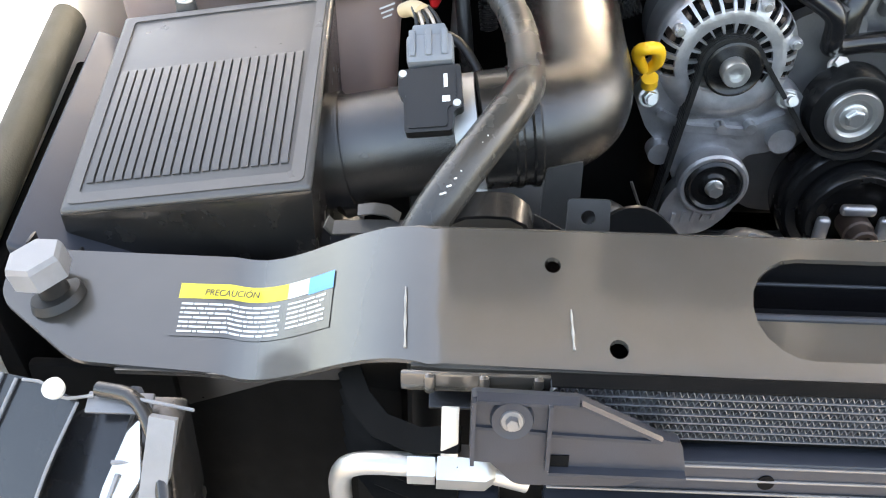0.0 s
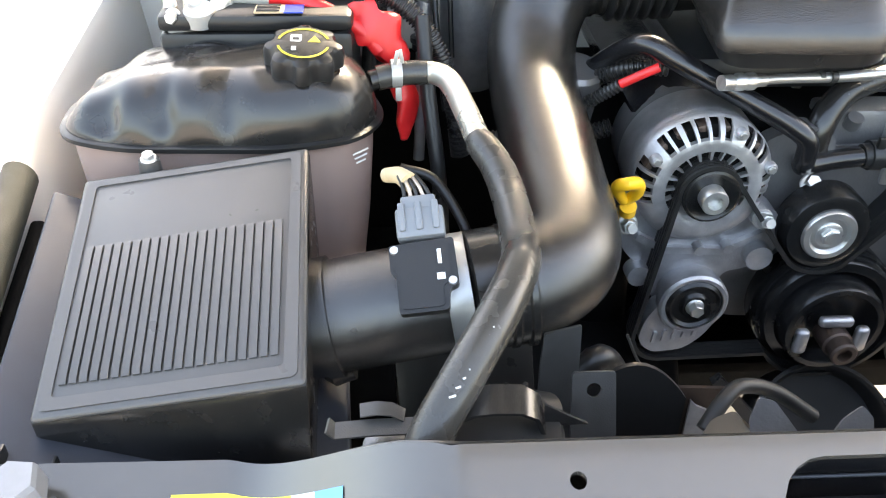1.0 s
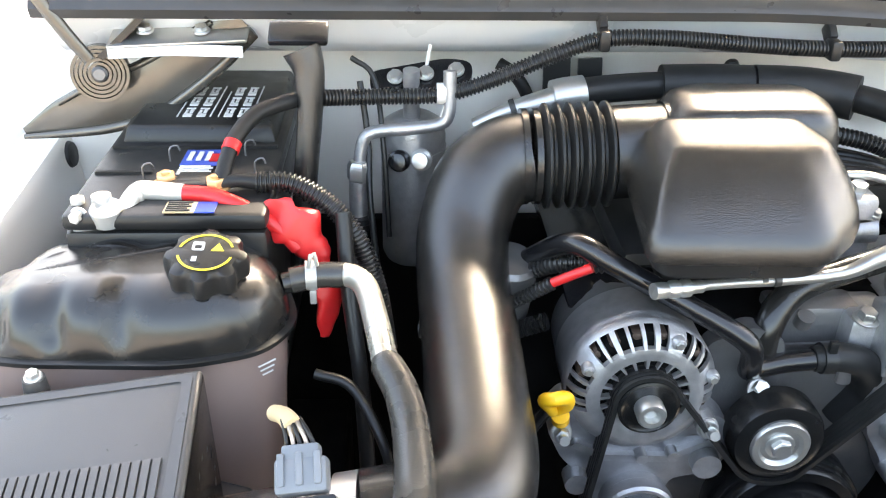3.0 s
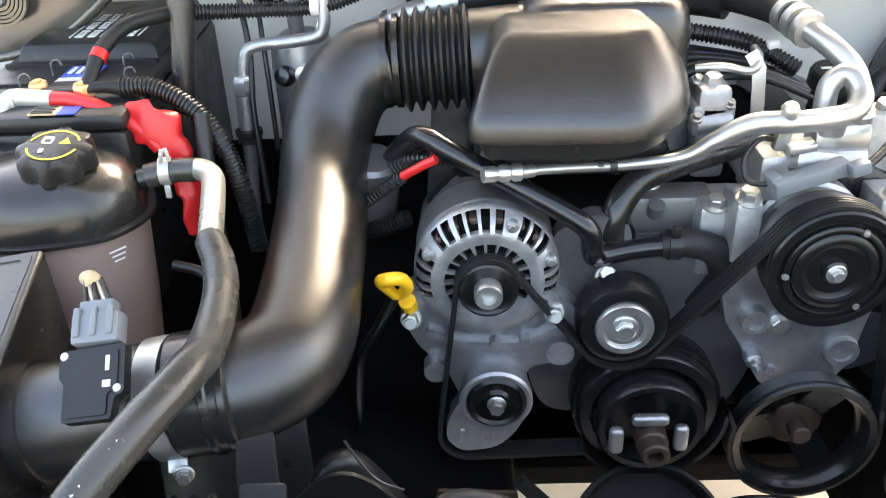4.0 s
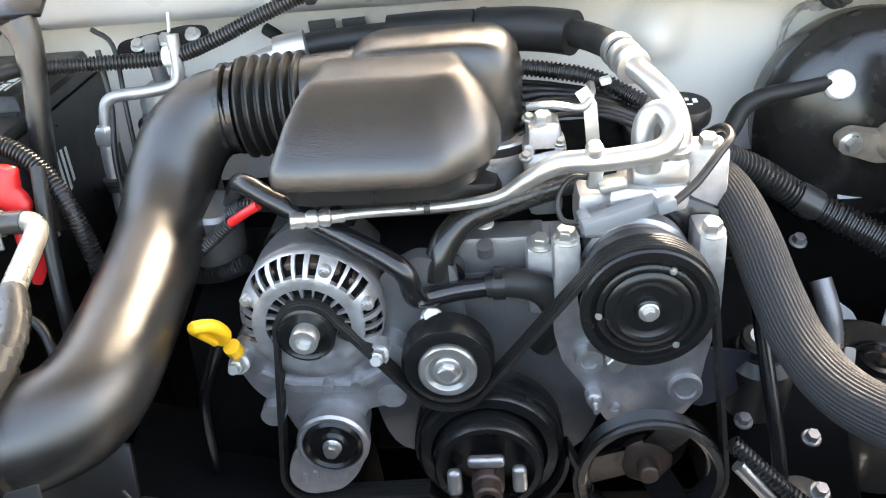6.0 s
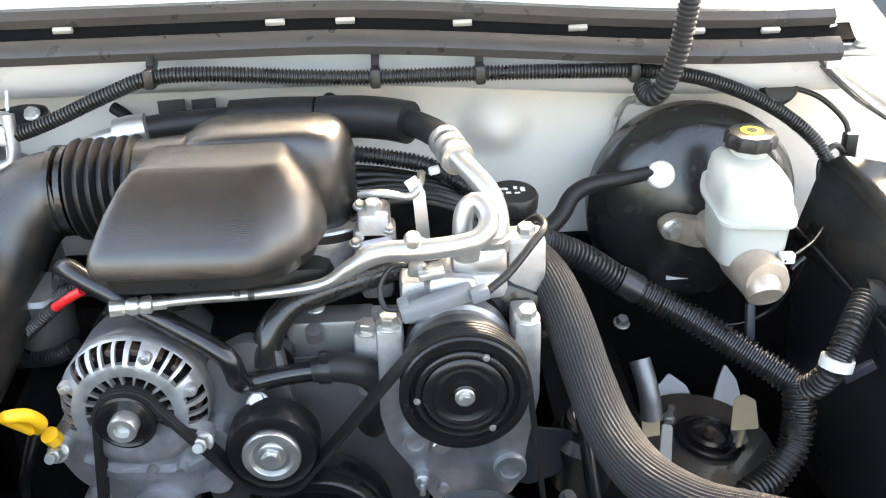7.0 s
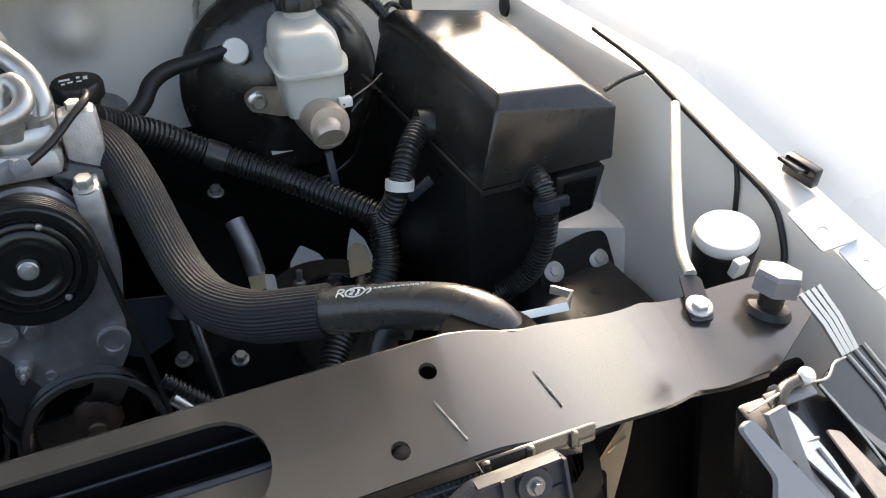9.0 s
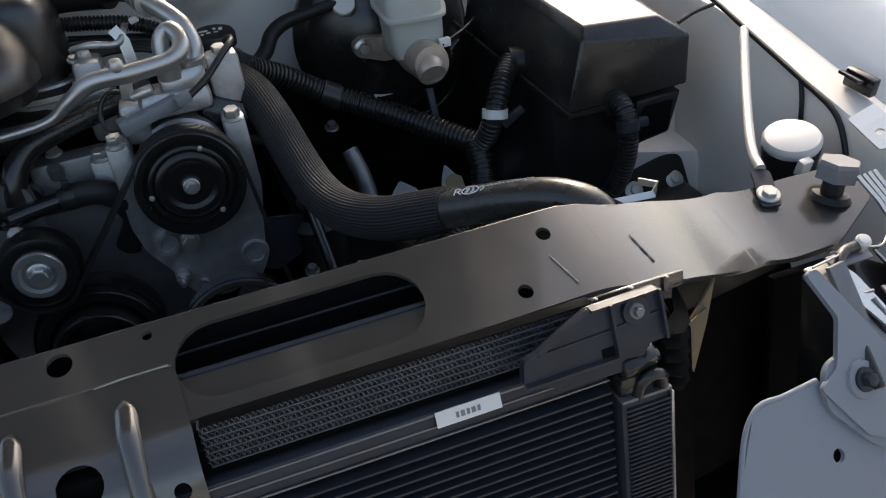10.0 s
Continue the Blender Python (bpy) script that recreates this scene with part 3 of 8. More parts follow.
for a, b in (((-0.486, -0.018), (-0.484, -0.055)), ((-0.387, -0.028), (-0.386, -0.052)), ((0.392, -0.022), (0.402, -0.052)), ((0.47, -0.01), (0.478, -0.04))):
    p = [V(a[0] + (b[0] - a[0]) * k / 5, a[1] + (b[1] - a[1]) * k / 5, 0) for k in range(6)]
    for q in p:
        q.z = support_z(q.x, q.y) + 0.001 + 0.43 * support_y(q.x)
        q.y += support_y(q.x)
    part("weld_scar", tube(p, [0.0003, 0.0008, 0.0005, 0.0010, 0.0005, 0.0009], 8, 0.002), M["scar"], support, "pale chipped weld scar")


def bump_stop(s):
    b = thing("bump_stop", (s * 0.728, 0.055, 0.965), "grey hexagonal rubber bonnet stop screwed into the support", "bonnet stop", "bonnet stops")
    ax = V(s * 0.22, -0.04, 1)
    o = V(0.727, 0.053, 0.965) if s > 0 else V(-0.743, 0.053, 0.965)
    part("stem", lathe([(0.004, 0), (0.011, 0), (0.011, 0.024), (0.004, 0.024)], o, ax, 20), M["rubber"], b)
    part("flange", lathe([(0.006, 0), (0.021, 0.0), (0.018, 0.006), (0.006, 0.007)], o, ax, 24), M["rubber"], b)
    part("cap", lathe([(0.004, 0.022), (0.0215, 0.022), (0.0215, 0.037), (0.0198, 0.041), (0.004, 0.041)], o, ax, 6), M["cap"], b, "grey rubber cap", 20)


for s in (-1, 1):
    bump_stop(s)


# ---- air filter box, intake duct ----
LID_O = V(-0.757, 0.107, 1.003)
LID_X = V(0.197, 0.0, 0.030)
LID_Y = V(0.0, 0.222, 0.066)
LID = axes(LID_O, LID_X, LID_Y)
LW, LH = 0.196, 0.232


def air_box():
    b = thing("air_filter_box", (-0.66, 0.22, 0.80), "black plastic air filter box with a ribbed lid", "air filter box")
    def P(u, v, d=0.0):
        return LID @ V(u, v, d)
    def at(u, v, z):
        q = P(u, v)
        return V(q.x, q.y, z)
    # lid: sloping sides down to an inclined split line
    low = [at(-0.004, 0.012, 0.975), at(LW - 0.002, 0.012, 0.890), at(LW + 0.002, LH + 0.006, 0.950), at(-0.008, LH + 0.006, 1.040)]
    top = [P(0, 0, -0.004), P(LW, 0, -0.004), P(LW, LH, -0.004), P(0, LH, -0.004)]
    # same lid, two colours: darker shaded sides, lighter top as under sky
    part("lid", hexa(low + top, 0.003, 2), M["gloss"], b, "lid side wall, coloured darker than the sky-lit top")
    part("lid_top", hexa([P(0, 0, -0.006), P(LW, 0, -0.006), P(LW, LH, -0.006), P(0, LH, -0.006), P(0.001, 0.001, 0), P(LW - 0.001, 0.001, 0), P(LW - 0.001, LH - 0.001, 0), P(0.001, LH - 0.001, 0)], 0.0035, 3), M["lid"], b)
    # raised rim and the ribbed field
    rim = plate(rounded([(0.006, 0.006), (LW - 0.006, 0.006), (LW - 0.006, LH - 0.006), (0.006, LH - 0.006)], 0.006), 0.0022, LID @ Matrix.Translation((0, 0, -0.001)), [rounded([(0.014, 0.016), (LW - 0.016, 0.016), (LW - 0.014, LH - 0.012), (0.014, LH - 0.012)][::-1], 0.004)])
    part("rim", rim, M["lid"], b)
    n = 21
    for k in range(n):
        u = 0.0205 + (LW - 0.043) * k / (n - 1)
        part("rib", joined(bar([P(u, 0.026, 0.0), P(u, 0.030, 0.0010), P(u, 0.148, 0.0010), P(u, 0.152, 0.0)], LID_X, 0.0056, 0.0034)), M["lid"], b)
    # flange below the lid, with small webs
    fl = [at(-0.040, -0.016, 0.972), at(LW + 0.026, -0.026, 0.880), at(LW + 0.026, LH + 0.02, 0.940), at(-0.036, LH + 0.02, 1.036)]
    part("flange", hexa(fl + [q + V(0, 0, 0.012) for q in fl], 0.004, 3), M["bracket"], b)
    for k in range(7):
        f = 0.08 + 0.13 * k
        q = fl[0].lerp(fl[1], f)
        part("web", box((q.x, q.y + 0.004, q.z + 0.016), (0.003, 0.014, 0.016), 0.001), M["black"], b)
    base = [V(-0.75, 0.13, 0.74), V(-0.57, 0.12, 0.72), V(-0.57, 0.33, 0.74), V(-0.75, 0.33, 0.76)]
    part("base", hexa(base + [q + V(0, 0, 0.001) for q in [fl[0] + V(.008, .008, 0), fl[1] + V(-.008, .008, 0), fl[2] + V(-.008, -.008, 0), fl[3] + V(.008, -.008, 0)]], 0.005), M["black"], b)
    # screw lugs
    q = P(0.055, LH + 0.012, -0.004)
    part("lug", lathe([(0.003, -0.02), (0.011, -0.018), (0.009, 0.004), (0.003, 0.004)], q, (0, 0, 1), 18), M["lid"], b)
    part("screw", hex_bolt(q + V(0, 0, 0.004), (0, -0.2, 1), 0.0055, 0.005), M["steel"], b, "small steel screw")
    q = at(LW + 0.026, 0.10, 0.955)
    part("lug", lathe([(0.003, -0.02), (0.010, -0.012), (0.008, 0.006), (0.003, 0.006)], q, (1, 0, 0.3), 18), M["black"], b)


air_box()


def intake_duct():
    d = thing("intake_duct", (-0.36, 0.40, 0.98), "glossy black moulded intake duct with two elbows and bellows", "intake duct")
    part("sensor_tube", tube([(-0.575, 0.222, 0.992), (-0.52, 0.224, 1.003), (-0.455, 0.226, 1.015)], 0.047, 36), M["duct"], d)
    part("tube_bead", lathe([(0.040, -0.008), (0.050, -0.006), (0.0505, 0.006), (0.040, 0.008)], (-0.556, 0.223, 0.996), (0.12, 0.004, 0.022), 36), M["duct"], d)
    part("steel_band", lathe([(0.046, -0.010), (0.0492, -0.0095), (0.0492, 0.0095), (0.046, 0.010)], (-0.449, 0.226, 1.016), (0.12, 0.003, 0.02), 48), M["alu"], d, "bright steel hose band")
    part("band_screw", joined(box((-0.441, 0.194, 0.978), (0.016, 0.02, 0.012), 0.003, (40, 0, 10)), hex_bolt(V(-0.434, 0.182, 0.976), (0.2, -1, 0.1), 0.006, 0.006)), M["steel"], d)
    cuff = [(0.046, -0.030), (0.0498, -0.028), (0.0498, -0.004), (0.0515, -0.002), (0.0515, 0.002), (0.0498, 0.004), (0.0498, 0.010), (0.052, 0.012), (0.052, 0.017), (0.0475, 0.019), (0.044, 0.019)]
    part("cuff", lathe(cuff, (-0.412, 0.228, 1.021), (0.12, 0.012, 0.012), 48), M["gloss"], d)
    pts = [(-0.405, 0.229, 1.021), (-0.385, 0.236, 1.023), (-0.362, 0.256, 1.026), (-0.352, 0.292, 1.031), (-0.351, 0.35, 1.040), (-0.352, 0.43, 1.056), (-0.355, 0.49, 1.073), (-0.353, 0.54, 1.105), (-0.337, 0.572, 1.143), (-0.312, 0.588, 1.162), (-0.288, 0.592, 1.167)]
    part("elbow_pipe", tube(pts, [0.0475, 0.0475, 0.0475, 0.0465, 0.0455, 0.0455, 0.0455, 0.047, 0.048, 0.047, 0.0465], 40, 0.006), M["duct"], d)
    for x in (-0.290, -0.278):
        part("pipe_ring", lathe([(0.042, -0.004), (0.0495, -0.003), (0.0495, 0.003), (0.042, 0.004)], (x, 0.592, 1.168), (1, 0, 0.03), 40), M["gloss"], d)
    prof = [(0.040, -0.004)]
    for k in range(6):
        c = 0.006 + k * 0.0125
        prof += [(0.0445, c - 0.005), (0.0545, c - 0.0012), (0.0548, c + 0.0012), (0.0445, c + 0.005)]
    prof += [(0.046, 0.078), (0.040, 0.080)]
    part("bellows", lathe(prof, (-0.274, 0.592, 1.168), (1, 0, 0.04), 40), M["rubber"], d, "ribbed rubber bellows")
    part("neck", tube([(-0.20, 0.592, 1.172), (-0.15, 0.592, 1.175), (-0.05, 0.592, 1.178)], 0.048, 36), M["duct"], d)
    part("neck_ring", lathe([(0.042, -0.005), (0.0505, -0.004), (0.0505, 0.004), (0.042, 0.005)], (-0.145, 0.592, 1.175), (1, 0, 0.03), 40), M["gloss"], d)
    return d


intake_duct()


def loop_at(pts, z, lean=0.0, inset=0.0, r=0.03):
    """A rounded plan outline at a height; inset moves it inward."""
    c = sum((Vector(p) for p in pts), Vector((0, 0))) / len(pts)
    q = []
    for p in pts:
        d = Vector(p) - c
        q.append(c + d * (1 - inset / d.length))
    return [V(x, y, z + lean * (y - c.y)) for x, y in rounded(q, r, 6)]


def resonator():
    b = thing("resonator", (-0.10, 0.50, 1.10), "glossy black plastic intake resonator over the throttle", "resonator")
    fp = [(-0.208, 0.392), (-0.055, 0.386), (-0.012, 0.430), (0.004, 0.480), (-0.02, 0.560), (-0.19, 0.560)]
    rings = [loop_at(fp, 1.135, 0, 0.012, 0.03), loop_at(fp, 1.150, 0.0, 0.006, 0.03), loop_at(fp, 1.154, 0.02, 0.0, 0.03)]
    part("skirt", ringed(rings), M["black"], b)
    # wedge-shaped cover: a long sloping face up to a ridge, a chamfered end
    def ring(front, left, right, rear, z0, z1, r):
        q = [(-0.208 + left, 0.392 + front), (-0.055 - right * 0.4, 0.386 + front), (-0.008 - right, 0.432 + front * 0.45), (0.004 - right, 0.482), (-0.02 - right * 0.6, 0.560 - rear), (-0.19 + left * 0.6, 0.560 - rear)]
        return [V(x, y, z0 + (z1 - z0) * min(1.0, max(0.0, (y - 0.386 - front) / 0.12))) for x, y in rounded(q, r, 6)]
    rings = [ring(0.0, 0.0, 0.0, 0.0, 1.152, 1.158, 0.020), ring(-0.001, -0.001, -0.001, 0.0, 1.163, 1.170, 0.020), ring(0.002, 0.002, 0.002, 0.002, 1.172, 1.186, 0.019),
             ring(0.007, 0.006, 0.005, 0.004, 1.179, 1.196, 0.018), ring(0.030, 0.014, 0.014, 0.010, 1.199, 1.213, 0.014), ring(0.055, 0.024, 0.024, 0.016, 1.2165, 1.224, 0.011),
             ring(0.070, 0.032, 0.031, 0.022, 1.2255, 1.230, 0.009), ring(0.076, 0.037, 0.035, 0.026, 1.2285, 1.2325, 0.008), ring(0.083, 0.044, 0.042, 0.034, 1.2300, 1.2335, 0.007)]
    part("cover", ringed(rings), M["duct"], b, angle=60)
    rings = []
    fp2 = [(-0.155, 0.535), (0.012, 0.535), (0.03, 0.585), (0.02, 0.64), (-0.155, 0.64)]
    for z, ins in ((1.12, 0.006), (1.15, 0.0), (1.200, 0.0), (1.219, 0.005), (1.230, 0.014), (1.235, 0.026)):
        rings.append(loop_at(fp2, z, 0, ins, 0.035))
    part("throttle_dome", ringed(rings), M["duct"], b)
    part("throttle_collar", lathe([(0.03, -0.05), (0.046, -0.05), (0.046, -0.02), (0.050, -0.018), (0.050, -0.004), (0.047, 0.0), (0.03, 0.0)], (-0.012, 0.575, 1.13), (0, 0, 1), 40), M["cast"], b, "bright cast throttle collar")
    part("collar_band", lathe([(0.045, 0), (0.0515, 0.001), (0.0515, 0.009), (0.045, 0.010)], (-0.012, 0.575, 1.118), (0, 0, 1), 40), M["rubber"], b)


resonator()


def air_flow_sensor():
    s = thing("air_flow_sensor", (-0.48, 0.18, 1.05), "black air flow sensor with a grey plug on the duct", "sensor")
    m = axes((-0.4795, 0.180, 1.0655), (0.975, 0.0, 0.11), (-0.16, 0.80, 0.62))
    part("body", moved(joined(plate(rounded([(-0.020, -0.028), (0.016, -0.028), (0.018, -0.012), (0.025, -0.010), (0.024, 0.026), (-0.024, 0.024), (-0.024, 0.004), (-0.020, 0.0)], 0.003), 0.011, Matrix.Identity(4))), m), M["black"], s)
    part("cover_plate", moved(plate(rounded([(-0.0175, -0.025), (0.013, -0.025), (0.013, -0.010), (0.020, -0.006), (0.020, 0.022), (-0.020, 0.021), (-0.020, 0.004), (-0.0175, 0.0)], 0.003), 0.002, Matrix.Translation((0, 0, 0.0105))), m), M["black"], s)
    part("plug", moved(joined(box((0.001, 0.040, 0.005), (0.036, 0.024, 0.018), 0.003), box((0.001, 0.055, 0.006), (0.026, 0.012, 0.014), 0.002), *[box((-0.012 + k * 0.0125, 0.044, 0.0145), (0.005, 0.022, 0.003), 0.001) for k in range(3)]), m), M["grey"], s, "light grey connector plug")
    for q in ((-0.020, 0.020), (0.0205, -0.007)):
        part("screw", moved(lathe([(0.001, 0), (0.0035, 0), (0.003, 0.002), (0.001, 0.002)], (q[0], q[1], 0.011), (0, 0, 1), 14), m), M["steel"], s)
    for x, w, h in ((0.0125, 0.003, 0.011), (0.0125, 0.006, 0.005)):
        y = 0.012 if h > 0.006 else -0.003
        part("mark", moved(plate([(x - w / 2, y - h / 2), (x + w / 2, y - h / 2), (x + w / 2, y + h / 2), (x - w / 2, y + h / 2)], 0.0004, Matrix.Translation((0, 0, 0.0125))), m), M["ivory"], s, "small printed mark")
    for k, c in enumerate(("black", "castbrown", "black", "castbrown", "black")):
        part("wire", moved(tube([(-0.009 + k * 0.005, 0.058, 0.006), (-0.009 + k * 0.004, 0.068, 0.010), (-0.012 + k * 0.003, 0.080, 0.006)], 0.0016, 8, 0.004), m), M[c], s)
    part("tape", moved(tube([(-0.004, 0.074, 0.006), (-0.012, 0.084, -0.002), (-0.022, 0.090, -0.014)], [0.0075, 0.0065, 0.006], 14, 0.004), m), M["card"], s, "tan tape on the wires")


air_flow_sensor()

# ---- coolant tank ----
def coolant_tank():
    t = thing("coolant_tank", (-0.66, 0.43, 0.90), "coolant tank with black dome above a clouded brown-pink body", "coolant tank")
    fp = [(-0.800, 0.385), (-0.74, 0.362), (-0.60, 0.357), (-0.535, 0.375), (-0.512, 0.42), (-0.530, 0.485), (-0.60, 0.505), (-0.76, 0.505), (-0.805, 0.46)]
    part("lower_body", ringed([loop_at(fp, z, 0, i, 0.03) for z, i in ((0.88, 0.03), (0.91, 0.018), (0.98, 0.010), (1.05, 0.005), (1.078, 0.004))]), M["pink"], t, "clouded pinkish-brown plastic")
    part("seam", ringed([loop_at(fp, z, 0, i, 0.03) for z, i in ((1.076, -0.002), (1.0775, -0.006), (1.0815, -0.006), (1.083, -0.002))]), M["black"], t)
    rows = []
    prof = [(0.0, 1.081), (0.0, 1.088), (0.001, 1.097), (0.004, 1.107), (0.009, 1.117), (0.016, 1.125), (0.025, 1.131), (0.036, 1.1355), (0.048, 1.138), (0.058, 1.139), (0.066, 1.1393)]
    for ins, z in prof:
        ring = loop_at(fp, z, 0, ins, 0.03)
        dense = []
        for a, c in zip(ring, ring[1:] + ring[:1]):
            n = max(1, int((c - a).length / 0.004))
            dense += [a.lerp(c, k / n) for k in range(n)]
        rows.append((ins, dense))
    most = max(len(r) for _, r in rows)
    even = []
    for ins, r in rows:
        total = [0.0]
        for a, c in zip(r, r[1:] + r[:1]):
            total.append(total[-1] + (c - a).length)
        ring, j = [], 0
        for k in range(most):
            d = total[-1] * k / most
            while total[j + 1] < d:
                j += 1
            ring.append(r[j].lerp(r[(j + 1) % len(r)], (d - total[j]) / max(1e-9, total[j + 1] - total[j])))
        for q in ring:
            # pressed grooves between the lobes
            up = min(1.0, max(0.0, (q.z - 1.083) / 0.03))
            g = 0.0
            for gx, dep in ((-0.757, 1.0), (-0.705, 1.0), (-0.645, 0.8)):
                g += dep * math.exp(-((q.x - gx) / 0.0140) ** 2)
            g += math.exp(-((q.y - 0.437) / 0.013) ** 2) * max(0.0, min(1.0, (-0.63 - q.x) / 0.03)) * 1.1
            d = V(q.x + 0.66, q.y - 0.43, 0).normalized()
            q.z -= 0.0105 * min(g, 1.0) * up * up * max(0.0, 1 - ins / 0.095) + 0.022 * up * max(0.0, min(1.0, (-0.665 - q.x) / 0.13)) ** 1.5
            q -= d * 0.0085 * min(g, 1.0) * up * max(0.0, 1 - ins / 0.055)
        even.append(ring)
    dome = ringed(even)
    part("dome", dome, M["gloss"], t, angle=60)
    ax = V(0.05, -0.22, 1)
    o = V(-0.580, 0.413, 1.130)
    part("cap_neck", lathe([(0.01, -0.01), (0.027, -0.008), (0.027, 0.010), (0.01, 0.012)], o, ax, 30), M["gloss"], t)
    rows = []
    a = ax.normalized()
    u = a.orthogonal().normalized()
    w = a.cross(u)
    for h, r, lob in ((0.006, 0.026, 0.0), (0.008, 0.0325, 0.0030), (0.022, 0.0325, 0.0034), (0.0265, 0.031, 0.0028), (0.029, 0.027, 0.0), (0.0297, 0.01, 0.0)):
        rows.append([o + a * h + (u * math.cos(2 * math.pi * k / 96) + w * math.sin(2 * math.pi * k / 96)) * (r + lob * math.copysign(abs(math.cos(16 * math.pi * k / 96)) ** 0.6, math.cos(16 * math.pi * k / 96))) for k in range(96)])
    cap = part("cap", ringed(rows), M["black"], t, "black lobed screw cap")
    m = axes(o + a * 0.0298, (1, 0, -0.05), (0, 1, 0.2))
    for a0, a1 in ((20, 165), (195, 345)):
        arc = [(0.0235 * math.cos(radians(a0 + (a1 - a0) * k / 16)), 0.0235 * math.sin(radians(a0 + (a1 - a0) * k / 16))) for k in range(17)]
        arc += [(0.0215 * math.cos(radians(a1 + (a0 - a1) * k / 16)), 0.0215 * math.sin(radians(a1 + (a0 - a1) * k / 16))) for k in range(17)]
        part("print_ring", plate(arc, 0.0004, m), M["stickeryellow"], cap, "yellow printed ring")
    part("print_mark", plate(rounded([(-0.012, 0.002), (-0.002, 0.002), (-0.002, 0.013), (-0.012, 0.013)], 0.002), 0.0004, m, [rounded([(-0.010, 0.004), (-0.004, 0.004), (-0.004, 0.009), (-0.010, 0.009)][::-1], 0.001)]), M["ivory"], cap)
    part("print_mark", plate([(0.004, 0.002), (0.015, 0.002), (0.0095, 0.012)], 0.0004, m), M["stickeryellow"], cap)
    part("print_mark", plate([(-0.010, -0.012), (-0.006, -0.012), (-0.006, -0.006), (-0.010, -0.006)], 0.0004, m), M["ivory"], cap)
    for k in range(3):
        part("print_line", box((-0.531, 0.3775, 1.066 - k * 0.005), (0.016 - 0.003 * k, 0.0006, 0.0016), 0, (0, -12, 28)), M["ivory"], t, "small pale print")
    part("nipple", tube([(-0.522, 0.44, 1.108), (-0.495, 0.447, 1.112)], 0.010, 18), M["gloss"], t)


coolant_tank()

h = thing("coolant_hose", (-0.45, 0.25, 1.0), "bent grey-black rubber coolant hose from tank to radiator", "hose")
part("stub", tube([(-0.515, 0.442, 1.110), (-0.49, 0.446, 1.113), (-0.466, 0.443, 1.115)], 0.0118, 22, 0.006), M["hose"], h)
part("bare_pipe", tube([(-0.474, 0.4445, 1.1145), (-0.460, 0.441, 1.115), (-0.447, 0.425, 1.113), (-0.437, 0.38, 1.108), (-0.428, 0.33, 1.101), (-0.420, 0.308, 1.095)], [0.0105, 0.0108, 0.011, 0.011, 0.011, 0.011], 22, 0.005), M["pewter"], h, "bare pale metal pipe")
part("hose", tube([(-0.4285, 0.331, 1.1015), (-0.4275, 0.327, 1.1007), (-0.415, 0.300, 1.092), (-0.408, 0.265, 1.082), (-0.406, 0.21, 1.076), (-0.412, 0.17, 1.080), (-0.432, 0.125, 1.073), (-0.458, 0.085, 1.055), (-0.480, 0.058, 1.030), (-0.49, 0.045, 1.0)],
     [0.0112, 0.0132, 0.0140, 0.0145, 0.015, 0.015, 0.015, 0.015, 0.015, 0.015], 22, 0.006), M["hose"], h)
for k in range(9):
    q = V(-0.4385 - k * 0.0035, 0.1045 - k * 0.0052, 1.0795 - k * 0.0026)
    if k != 4:
        part("print", box(q, (0.0016, 0.0045, 0.0012), 0, (-35, 20, 60)), M["ivory"], h, "small printed marks")
part("spring_clip", joined(lathe([(0.010, -0.005), (0.0135, -0.005), (0.0135, 0.005), (0.010, 0.005)], (-0.497, 0.446, 1.113), (1, 0.1, 0), 24), box((-0.497, 0.440, 1.130), (0.004, 0.003, 0.016), 0.001, (0, 12, 0)), box((-0.492, 0.443, 1.131), (0.004, 0.003, 0.014), 0.001, (0, -10, 0)), box((-0.495, 0.436, 1.096), (0.006, 0.003, 0.014), 0.001)), M["lead"], h, "pale steel spring clip")

